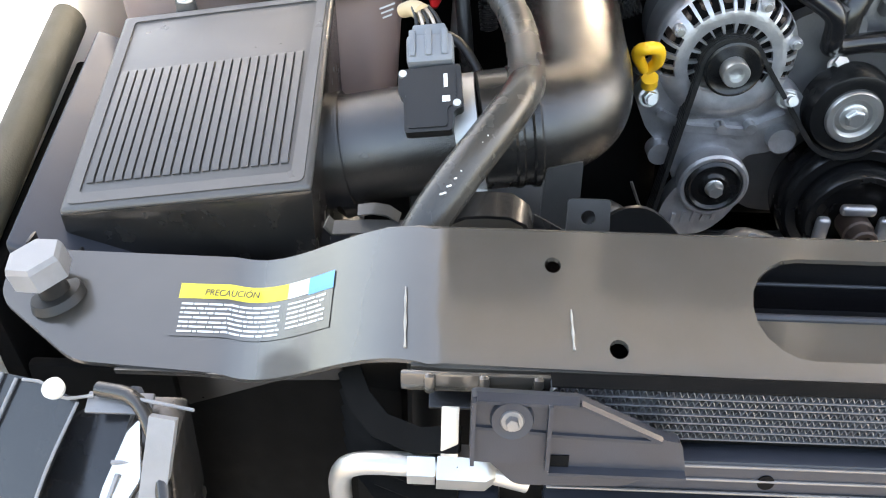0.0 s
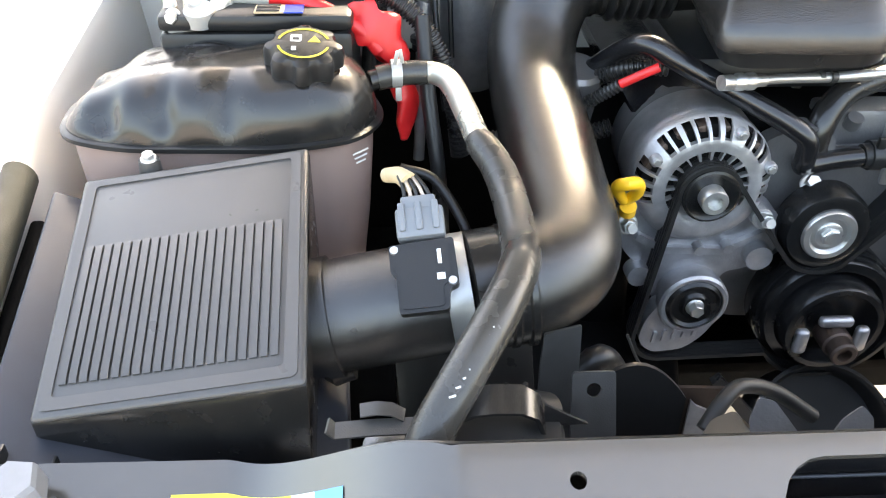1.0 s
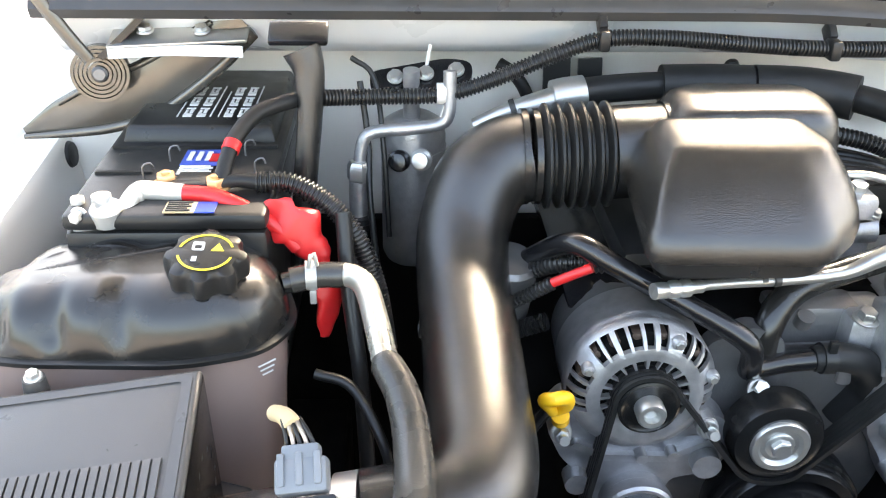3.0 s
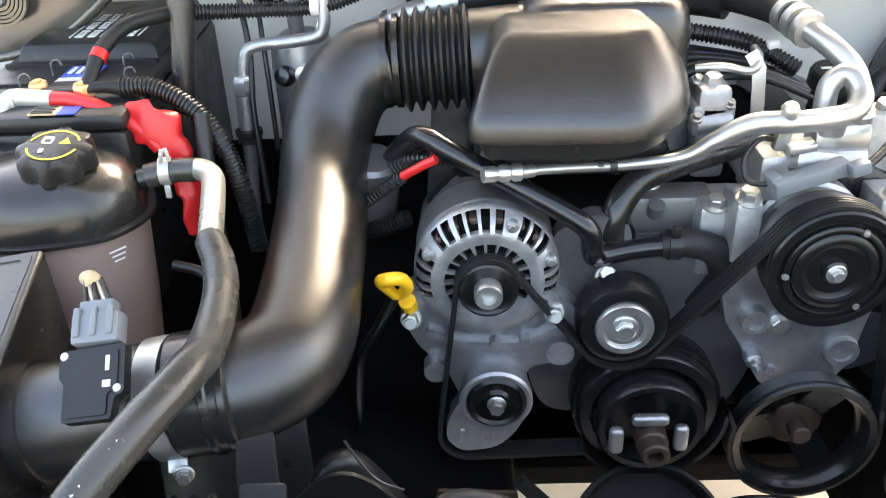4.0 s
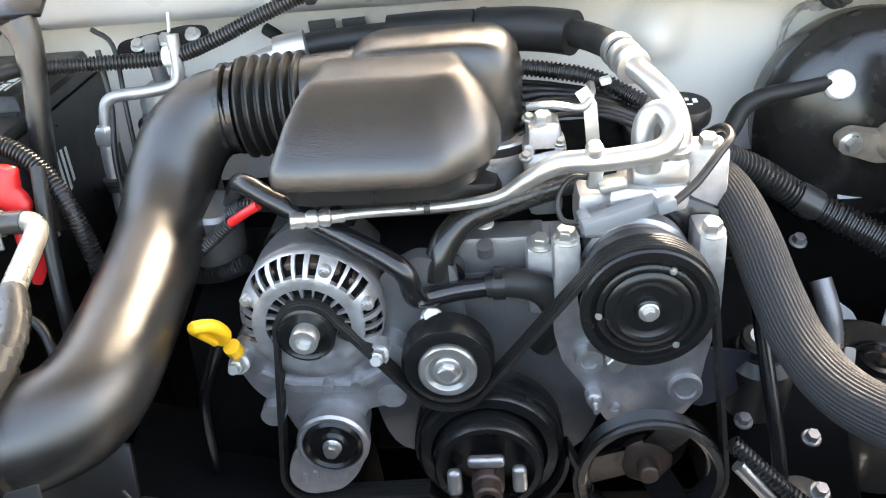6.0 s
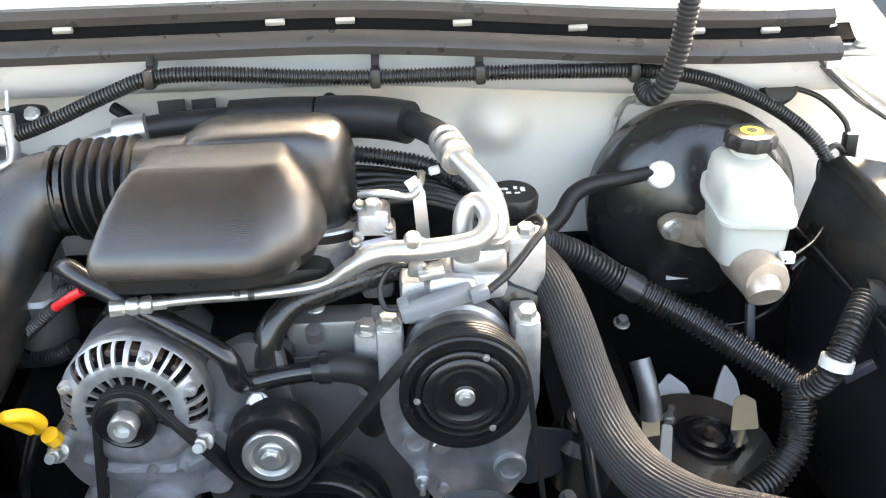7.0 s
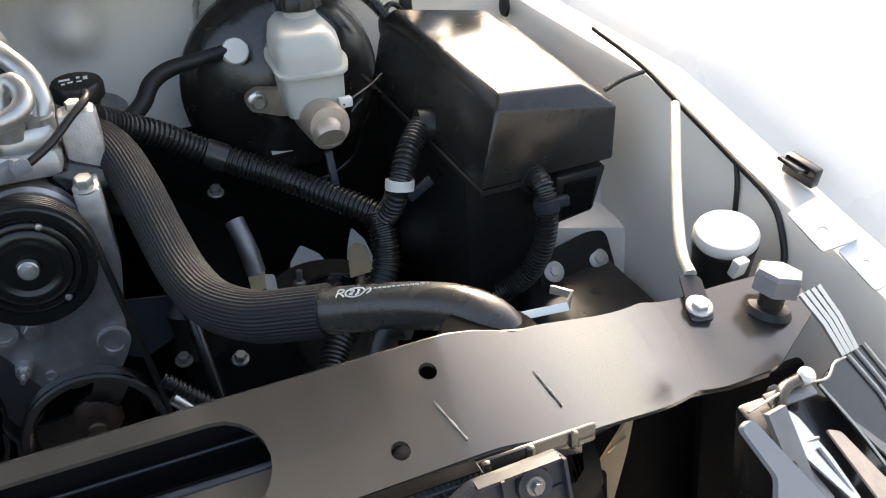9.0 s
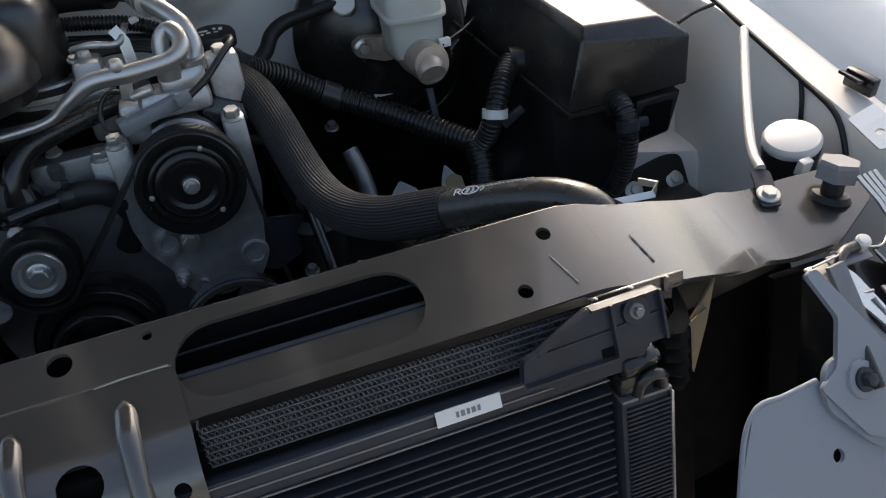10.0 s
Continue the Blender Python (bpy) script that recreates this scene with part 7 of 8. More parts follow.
# braided radiator hose
rh = thing("radiator_hose", (0.35, 0.3, 0.9), "fat radiator hose in a woven grey-black sleeve", "hose")
part("sleeve", tube([(0.185, 0.585, 1.075), (0.205, 0.55, 1.085), (0.226, 0.505, 1.076), (0.240, 0.46, 1.050), (0.252, 0.41, 1.012), (0.264, 0.36, 0.985), (0.282, 0.305, 0.975), (0.315, 0.258, 0.976), (0.352, 0.228, 0.984), (0.375, 0.210, 0.990)], 0.0240, 84, 0.006, ridge=0.0008), M["braid"], rh, "woven sleeve")
part("hose_end", tube([(0.372, 0.212, 0.989), (0.40, 0.185, 0.998), (0.435, 0.148, 1.010), (0.465, 0.115, 1.015), (0.485, 0.088, 1.008), (0.492, 0.07, 0.985)], [0.0215, 0.0210, 0.0205, 0.0205, 0.0205, 0.02], 28, 0.006), M["hose"], rh)
HO, HX = V(0.382, 0.193, 1.0140), V(0.0042, -0.0040, 0.0014) / 0.0042
HY = V(0.55, 0.62, 0.35)
STROKES = [[(0, -4), (0, 0), (0, 4), (3, 4), (4.5, 2.5), (3, 0.5), (0, 0)], [(2, 0), (4, -2), (6, -4)], [(13 + 7 * math.cos(k * 0.7), 5.0 * math.sin(k * 0.7)) for k in range(10)],
           [(9, 2), (11, 3), (12, 1), (9, -2), (12, -2)], [(14, 3), (16, 2), (14.5, 0), (16.5, -1), (14, -3)], [(20, 1), (23, 3), (24, 0), (22, -3)]]
STROKES += [[(26 + k * 3.2, 2.5), (28 + k * 3.2, 2.2)] for k in range(12)]
for stroke in STROKES:
    part("scrawl", tube([HO + HX * (u * 0.001) + HY * (w * 0.0011) for u, w in stroke], 0.0008, 6, 0.0015), M["ivory"], rh, "pale chalk scrawl")

tg = thing("card_tag", (0.345, 0.50, 0.88), "small tan card tag beside the steering shaft", "tag")
part("card", plate([(-0.011, -0.025), (0.010, -0.025), (0.012, 0.024), (-0.010, 0.020)], 0.0008, axes((0.345, 0.497, 0.90), (1, 0.15, 0), (0, 0.3, 1))), M["card"], tg)

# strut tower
st = thing("strut_tower", (0.455, 0.61, 0.76), "dark steel strut tower top with studs", "strut tower")
part("turret", lathe([(0.02, -0.12), (0.105, -0.12), (0.094, -0.01), (0.088, 0.0), (0.02, 0.0)], (0.455, 0.607, 0.783), (0.12, -0.08, 1), 48), M["paint"], st)
part("ring", lathe([(0.010, 0.0), (0.044, 0.0), (0.043, 0.005), (0.039, 0.006), (0.037, 0.003), (0.032, 0.003), (0.030, 0.010), (0.024, 0.012), (0.021, 0.006), (0.014, 0.006)], (0.457, 0.600, 0.784), (0.12, -0.08, 1), 36), M["blackpaint"], st)
part("rod_end", lathe([(0.002, 0.0), (0.008, 0.0), (0.008, 0.012), (0.005, 0.016), (0.002, 0.016)], (0.457, 0.600, 0.784), (0.12, -0.08, 1), 20), M["rust"], st)
for x, y in ((0.414, 0.638), (0.495, 0.598)):
    part("stud", joined(hex_bolt(V(x, y, 0.784), (0.12, -0.08, 1), 0.009, 0.009, 0.014), lathe([(0.002, 0.010), (0.0045, 0.010), (0.0045, 0.028), (0.002, 0.028)], (x, y, 0.784), (0.12, -0.08, 1), 12)), M["steel"], st)
# pale plates stand in for sunlit ground glimpsed past the tower
for outline in (((-0.036, -0.022), (0.030, -0.024), (0.016, 0.006), (-0.008, 0.026), (-0.030, 0.004)), ((0.052, -0.030), (0.100, -0.034), (0.092, 0.006), (0.076, 0.030), (0.066, 0.010))):
    part("sunlit_patch", plate(rounded(list(outline), 0.005), 0.003, axes((0.447, 0.715, 0.783), (1, 0.1, 0), (0, 0.35, 0.94))), M["body"], st, "pale plate standing in for sunlit ground behind the tower")
dk = thing("steering_parts", (0.3, 0.5, 0.75), "black steering reservoir and shafts beside the engine", "steering pump")
part("reservoir", lathe([(0.01, -0.08), (0.035, -0.07), (0.038, 0.0), (0.028, 0.012), (0.01, 0.012)], (0.265, 0.47, 0.90), (0, -0.2, 1), 32), M["black"], dk)
part("cap", lathe([(0.01, 0.010), (0.024, 0.010), (0.025, 0.024), (0.022, 0.028), (0.01, 0.029)], (0.265, 0.47, 0.90), (0, -0.2, 1), 24), M["black"], dk)
part("cap_mark", plate(circle(0, 0, 0.015, 20), 0.0006, axes(V(0.265, 0.47, 0.90) + V(0, -0.2, 1).normalized() * 0.0291, (1, 0, 0), (0, 1, 0.2)), [circle(0, 0, 0.012, 20)]), M["ivory"], dk)
part("shaft", tube([(0.25, 0.46, 1.0), (0.255, 0.45, 0.95), (0.265, 0.40, 0.85), (0.27, 0.37, 0.78)], 0.008, 14), M["blackpaint"], dk)
part("bright_pipe", tube([(0.335, 0.52, 0.96), (0.342, 0.50, 0.93), (0.345, 0.49, 0.90)], 0.012, 18), M["castdark"], dk)
part("blade", plate(rounded([(-0.008, -0.03), (0.008, -0.03), (0.010, 0.03), (-0.002, 0.034)], 0.003), 0.002, axes((0.355, 0.47, 0.87), (1, 0.2, 0), (0.2, 0.2, 1))), M["lead"], dk, "bright steel blade")
for x, y, z in ((0.325, 0.57, 0.98), (0.255, 0.44, 0.985), (0.24, 0.43, 0.845), (0.30, 0.40, 0.845), (0.29, 0.34, 0.83)):
    part("bolt", hex_bolt(V(x, y, z), (0.1, -0.4, 1), 0.007, 0.008, 0.010), M["castdark"], dk, "zinc bolt")
# gear body darkened in colour for the shade beside the engine
part("gear_box", hexa([V(0.24, 0.42, 0.60), V(0.42, 0.42, 0.60), V(0.42, 0.72, 0.60), V(0.24, 0.72, 0.60), V(0.24, 0.46, 0.86), V(0.36, 0.46, 0.82), V(0.36, 0.74, 0.86), V(0.22, 0.74, 0.98)], 0.02), M["dark"], dk, "steering gear, near-black for shade")
part("joint_boot", lathe([(0.01, 0), (0.030, 0.0), (0.034, 0.01), (0.030, 0.02), (0.035, 0.03), (0.030, 0.04), (0.036, 0.05), (0.031, 0.06), (0.037, 0.07), (0.01, 0.08)], (0.275, 0.40, 0.72), (0.15, -0.35, 0.6), 32), M["rubber"], dk, "ribbed rubber boot")
part("drain_pipe", tube([(0.22, 0.37, 0.84), (0.255, 0.36, 0.80), (0.285, 0.35, 0.765), (0.33, 0.34, 0.72)], 0.0075, 14), M["steel"], dk)
part("loom", tube([(0.215, 0.38, 0.86), (0.27, 0.36, 0.81), (0.34, 0.33, 0.76), (0.40, 0.30, 0.70)], 0.008, 14, pitch=0.0055, amp=0.001), M["loom"], dk)
part("elbow", tube([(0.395, 0.13, 0.93), (0.40, 0.15, 0.96), (0.415, 0.16, 0.985), (0.43, 0.15, 0.99)], 0.012, 16), M["black"], dk)

# ---- driver-side wing wall details ----
wh = thing("wheel_arch", (0.72, 0.45, 0.60), "pale painted rounded wheel arch beside the fuse box", "wheel arch")
part("arch", lathe([(0.02, -0.11), (0.15, -0.10), (0.165, -0.05), (0.165, 0.02), (0.155, 0.045), (0.12, 0.06), (0.02, 0.065)], (0.80, 0.56, 0.80), (-0.15, -1, 0.1), 56), M["bodyin"], wh)
part("panel", hexa([V(0.69, 0.45, 0.60), V(0.84, 0.42, 0.60), V(0.84, 0.70, 0.60), V(0.69, 0.70, 0.60), V(0.69, 0.46, 0.885), V(0.835, 0.43, 0.86), V(0.84, 0.70, 0.90), V(0.69, 0.70, 0.90)], 0.02), M["bodyin"], wh)
sb2 = thing("battery_tray_bracket", (0.72, 0.42, 0.80), "black plastic wheel arch shield bolted with big washers", "bracket")
part("shield", hexa([V(0.60, 0.27, 0.78), V(0.80, 0.30, 0.79), V(0.79, 0.44, 0.80), V(0.66, 0.44, 0.80), V(0.62, 0.28, 0.80), V(0.80, 0.30, 0.81), V(0.79, 0.43, 0.83), V(0.67, 0.43, 0.835)], 0.006), M["black"], sb2)
part("tab", plate(rounded([(-0.06, -0.03), (0.065, -0.035), (0.058, 0.03), (0.03, 0.035), (-0.05, 0.022)], 0.012), 0.004, axes((0.735, 0.418, 0.838), (0.98, 0.16, -0.08), (0, 0.35, 0.9))), M["black"], sb2)
for q in ((0.701, 0.406, 0.840), (0.773, 0.418, 0.833)):
    part("washer_bolt", hex_bolt(V(*q), (0.05, -0.75, 0.6), 0.007, 0.004, 0.014), M["lead"], sb2, "zinc bolt with a big washer")

fd = thing("wing_fittings", (0.85, 0.2, 0.95), "holes, clip and cable on the painted wing flange", "fitting")
# holes are flat discs, their inner shade given by colour
for q, r in (((0.836, 0.408, 0.848), 0.007), ((0.842, 0.262, 0.93), 0.0035)):
    part("hole", lathe([(0.001, 0), (r, 0), (r * 0.9, 0.001), (0.001, 0.001)], q, (-1, 0, 0.1), 20), M["dark"], fd, "near-black disc drawn as a hole")
part("clip", joined(box((0.884, 0.195, 1.012), (0.012, 0.040, 0.022), 0.002, (14, 0, 10)), box((0.872, 0.195, 1.020), (0.02, 0.030, 0.004), 0.001, (14, 20, 10))), M["blackpaint"], fd, "black bonnet-stop clip")
part("cable", tube([(0.845, 0.55, 1.098), (0.846, 0.44, 1.075), (0.845, 0.35, 1.045), (0.843, 0.25, 1.012), (0.842, 0.19, 0.99), (0.838, 0.165, 0.965), (0.83, 0.15, 0.93), (0.80, 0.14, 0.90)], 0.0035, 10, 0.008), M["black"], fd, "thin black cable")
part("branch", tube([(0.79, 0.43, 1.055), (0.815, 0.43, 1.064), (0.842, 0.425, 1.070)], 0.003, 8, 0.006), M["black"], fd)
part("branch", tube([(0.842, 0.246, 1.010), (0.836, 0.235, 0.99), (0.835, 0.235, 0.95), (0.838, 0.24, 0.92)], 0.003, 8, 0.006), M["black"], fd)
part("white_tab", box((0.874, 0.145, 0.978), (0.030, 0.035, 0.004), 0.001, (16, 0, 0)), M["body"], fd)
# near-black disc painted on as the tab's hole
part("tab_hole", lathe([(0.001, 0), (0.005, 0), (0.0045, 0.001), (0.001, 0.001)], (0.872, 0.148, 0.981), (0, -0.3, 1), 18), M["dark"], fd)

rod = thing("support_stay", (0.7, 0.1, 0.95), "bright steel stay rod from support to wing", "stay")
part("rod", tube([(0.678, 0.098, 0.994), (0.69, 0.13, 1.003), (0.74, 0.21, 1.027), (0.808, 0.312, 1.066)], [0.006, 0.0055, 0.0055, 0.0055], 14, 0.02), M["lead"], rod)
part("flat_end", plate(rounded([(-0.010, -0.016), (0.010, -0.016), (0.010, 0.030), (-0.008, 0.034)], 0.005), 0.003, axes((0.667, 0.071, 0.9785), (0.93, -0.3, 0.0), (0.33, 0.85, 0.42))), M["bracket"], rod)
part("bolt", hex_bolt(V(0.667, 0.069, 0.980), (0, -0.4, 1), 0.008, 0.005, 0.012), M["lead"], rod, "zinc flange bolt")

wt = thing("washer_filler", (0.755, 0.15, 0.90), "white washer filler cap on a black neck", "filler")
o, ax = V(0.777, 0.178, 0.955), V(-0.1, -0.25, 1)
part("neck", lathe([(0.01, -0.10), (0.024, -0.10), (0.031, 0.0), (0.033, 0.015), (0.01, 0.015)], o, ax, 32), M["black"], wt)
part("cap", lathe([(0.01, 0.015), (0.031, 0.015), (0.0325, 0.018), (0.0325, 0.024), (0.030, 0.028), (0.02, 0.031), (0.003, 0.032)], o, ax, 40), M["whitep"], wt, "white domed cap")
part("latch", box((0.764, 0.138, 0.958), (0.016, 0.010, 0.02), 0.002, (20, 0, 10)), M["whitep"], wt)

# ---- front: condenser, coolers, lamps ----
cd = thing("condenser", (0, -0.09, 0.6), "finned air conditioning condenser with flat dark tubes", "condenser")
# near-black backing darkens the gaps between the tubes
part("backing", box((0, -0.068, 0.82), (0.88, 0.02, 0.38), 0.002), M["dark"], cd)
part("header_right", box((0.427, -0.092, 0.80), (0.044, 0.030, 0.29), 0.004), M["bracket"], cd, "ribbed end tank")
part("header_left", box((-0.445, -0.092, 0.80), (0.040, 0.030, 0.29), 0.004), M["bracket"], cd, "ribbed end tank")
ribs = [box((0.428, -0.1085, 0.938 - k * 0.0046), (0.038, 0.003, 0.0020), 0) for k in range(60)]
part("tank_ribs", joined(*ribs), M["bracket"], cd, "fine ribs of the end tank")["kind"] = "stuff"
part("tank_edge", box((0.4485, -0.1085, 0.800), (0.0025, 0.004, 0.288), 0.0006), M["alu"], cd, "bright worn tank edge")
part("tank_top", box((0.427, -0.094, 0.9465), (0.044, 0.030, 0.003), 0.001), M["castdark"], cd, "grey tank top")
tubes = [box((0, -0.094, 0.955 - k * 0.0095), (0.80, 0.016, 0.0022), 0) for k in range(30)]
part("core", joined(*tubes), M["bracket"], cd, "flat tube rows")["kind"] = "stuff"
part("top_bar", box((0, -0.087, 0.974), (0.80, 0.020, 0.022), 0.003, (-12, 0, 0)), M["bracket"], cd, "dark top bar")
for z in (0.966, 0.975, 0.984):
    part("top_bead", box((0, -0.0975 + (z - 0.975) * 0.22, z), (0.80, 0.002, 0.0018), 0.0008), M["castdark"], cd)
# hole in the bar is a flat disc coloured as dark as its inside
part("bar_hole", lathe([(0.001, 0), (0.0048, 0), (0.0048, 0.001), (0.001, 0.0012)], (-0.276, -0.0972, 0.974), (0, -1, 0.2), 20), M["dark"], cd, "near-black disc drawn as a round hole")
lb = box((0.286, -0.0985, 0.981), (0.051, 0.001, 0.0125), 0, (-12, 0, 0))
part("label", lb, M["ivory"], cd, "pale printed label")
for k in range(5):
    part("label_bar", box((0.277 + 0.0042 * k, -0.0992, 0.981), (0.0024 + 0.0008 * (k % 2), 0.0006, 0.0045), 0, (-12, 0, 0)), M["cap"], cd)
oc2 = thing("oil_cooler", (0, -0.085, 0.99), "oil cooler of bright corrugated fin rows below the support", "oil cooler")
for k in range(7):
    for x0, x1 in ((-0.40, -0.100), (0.101, 0.40)):
        # top tube goes near-black: shade below the support edge, put into colour
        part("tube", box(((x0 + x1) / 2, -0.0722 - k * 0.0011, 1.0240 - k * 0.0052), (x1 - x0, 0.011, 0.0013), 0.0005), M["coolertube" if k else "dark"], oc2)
zig = bmesh.new()
for k in range(6):
    z, y = 1.0214 - k * 0.0052, -0.0722 - k * 0.0011
    prev = None
    for i in range(845):
        x = -0.40 + i * 0.00095
        if -0.095 < x < 0.098:
            prev = None
            continue
        zz = z - 0.0019 + 0.0038 * abs(math.sin(math.pi * i / 4))
        a, b2 = zig.verts.new((x, y - 0.0062, zz)), zig.verts.new((x, y + 0.004, zz))
        if prev:
            zig.faces.new((prev[0], a, b2, prev[1]))
        prev = (a, b2)
thicken(zig, (0.0003, 0, 0.0003))
part("corrugation", zig, M["fin"], oc2, "zigzag aluminium fins", 10)["kind"] = "stuff"


def condenser_bracket(s):
    b = thing("condenser_bracket", (s * 0.42, -0.09, 0.97), "dark blue-grey plastic bracket holding the condenser", "bracket", "condenser brackets")
    m = Matrix.Translation((s * 0.389, -0.097, 1.003))
    def up(z):
        return 0.031 - (0.031 - z) * 0.76
    pts = [(-0.056, -0.022), (0.062, -0.026), (0.058, -0.001), (0.048, 0.001), (0.002, 0.029), (-0.056, 0.031)]
    pts = [(-s * x, up(z)) for x, z in pts]
    if s > 0:
        pts = pts[::-1]
    tip = FRONT @ pose(0, 0, 0, -16)
    part("plate", plate(rounded(pts, 0.003), 0.010, m @ tip), M["bracket"], b)
    def L(x, z, y=0.0):
        return m @ tip @ V(-s * x, up(z), 0.010 + y)
    for a, c, w in (((-0.0545, -0.021), (-0.0545, 0.030), 0.012), ((-0.014, -0.023), (-0.014, 0.029), 0.012), ((0.002, 0.0275), (0.047, 0.0005), 0.004), ((-0.013, 0.003), (0.047, 0.0005), 0.003), ((-0.053, 0.007), (-0.015, 0.004), 0.003), ((-0.013, -0.0245), (0.061, -0.0250), 0.010), ((-0.053, 0.030), (0.001, 0.0285), 0.007)):
        part("edge", bar([L(*a), L(*c)], (0, 1, 0), w, 0.0022), M["bracket"], b)
    part("cup", lathe([(0.005, 0), (0.0118, 0), (0.0110, 0.004), (0.0080, 0.0032), (0.005, 0.0032)], L(-0.034, 0.015), (0, -1, 0.3), 32), M["bracket"], b)
    part("bolt", hex_bolt(L(-0.034, 0.015, 0.002), (0, -1, 0.3), 0.0038, 0.005, 0.0065), M["castdark"], b, "zinc bolt")
    # opening is a near-black plate with its inner shade as colour
    part("window", plate([(-s * x, up(z)) for x, z in ((-0.012, -0.023), (-0.002, -0.023), (-0.002, -0.014), (-0.012, -0.014))][::-s], 0.001, m @ tip @ pose(0, 0, 0.010)), M["dark"], b, "small near-black plate drawn as an opening")
    part("foot", plate(rounded([(-s * x, up(z)) for x, z in ((-0.050, -0.022), (0.060, -0.026), (0.030, -0.046), (-0.030, -0.048))][::-s], 0.005), 0.004, m @ tip @ pose(0, 0, -0.002)), M["bracket"], b)


condenser_bracket(-1)
condenser_bracket(1)

pf = thing("condenser_pipe", (-0.5, -0.1, 0.92), "bare aluminium pipe union at the condenser end", "pipe")
part("pipe", tube([(-0.523, -0.078, 0.91), (-0.521, -0.084, 0.950), (-0.508, -0.088, 0.966), (-0.475, -0.09, 0.969), (-0.44, -0.09, 0.967), (-0.41, -0.09, 0.958)], 0.0070, 18, 0.005), M["alu"], pf)
part("union", joined(lathe([(0.004, 0), (0.0110, 0), (0.0110, 0.016), (0.004, 0.016)], (-0.480, -0.09, 0.969), (1, 0, 0), 6), lathe([(0.004, 0), (0.0130, 0.0), (0.0130, 0.028), (0.008, 0.034), (0.004, 0.034)], (-0.463, -0.09, 0.9685), (1, 0, -0.02), 6)), M["alu"], pf)
part("tape", box((-0.456, -0.090, 0.998), (0.010, 0.002, 0.032), 0.0008, (-18, 0, 0)), M["lead"], pf, "pale tape strip")
# added tan sheet in place of the sunlit ground showing through this gap
tp = thing("ground_glimpse", (0.57, 0.05, 0.80), "tan sheet standing in for sunlit ground beyond the condenser", "stay")
part("sheet", plate([(0.593, 0.918), (0.577, 0.893), (0.551, 0.858), (0.569, 0.810), (0.584, 0.868)], 0.003, axes((0, 0.052, 0), (1, 0, 0), (0, 0, 1))), M["card"], tp)
part("fold", plate([(0.580, 0.889), (0.562, 0.878), (0.566, 0.870), (0.580, 0.878)], 0.002, axes((0, 0.046, 0), (1, 0, 0), (0, 0, 1))), M["card"], tp)
hk = thing("condenser_hook", (0.43, -0.11, 0.92), "dark metal hook and clamp at the condenser end", "bracket")
part("clamp", joined(box((0.424, -0.099, 0.976), (0.036, 0.020, 0.018), 0.006, (24, 0, 12)), box((0.414, -0.098, 0.960), (0.020, 0.020, 0.022), 0.006, (10, 0, 0))), M["gloss"], hk)
part("hook", tube([(0.421, -0.104, 0.946), (0.422, -0.108, 0.960), (0.430, -0.110, 0.967), (0.440, -0.108, 0.962), (0.443, -0.103, 0.946)], 0.0052, 14, 0.004), M["blackpaint"], hk)
part("edge", box((0.436, -0.092, 0.983), (0.006, 0.012, 0.018), 0.002), M["lead"], hk, "pale worn edge")


def side_panels(s):
    """Black air guides between condenser and lamp."""
    g = thing("air_guide", (s * 0.52, -0.03, 0.8), "black rubber air guide beside the condenser", "air guide", "air guides")
    w = 1.0 if s < 0 else 0.66
    for k in range(5):
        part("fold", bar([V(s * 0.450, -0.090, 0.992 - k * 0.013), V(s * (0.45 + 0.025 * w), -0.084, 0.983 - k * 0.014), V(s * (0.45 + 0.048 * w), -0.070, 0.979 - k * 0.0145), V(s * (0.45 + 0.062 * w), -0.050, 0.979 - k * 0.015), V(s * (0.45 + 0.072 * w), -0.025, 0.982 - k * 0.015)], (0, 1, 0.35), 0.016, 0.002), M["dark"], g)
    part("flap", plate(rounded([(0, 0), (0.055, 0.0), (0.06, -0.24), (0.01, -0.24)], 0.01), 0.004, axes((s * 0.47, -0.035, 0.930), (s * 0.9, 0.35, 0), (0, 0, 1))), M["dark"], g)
    # near-black box added in place of the shaded void behind the guide
    part("void_box", box((s * 0.62, 0.13, 0.72), (0.26, 0.05, 0.26), 0.01, (0, 0, s * 10)), M["dark"], g)
    # this one closes the dark gap under the support end
    part("gap_panel", box((s * 0.745, 0.085, 0.67), (0.12, 0.012, 0.40), 0.004), M["dark"], g, "near-black panel added to darken the gap below the support end")


for s in (-1, 1):
    side_panels(s)


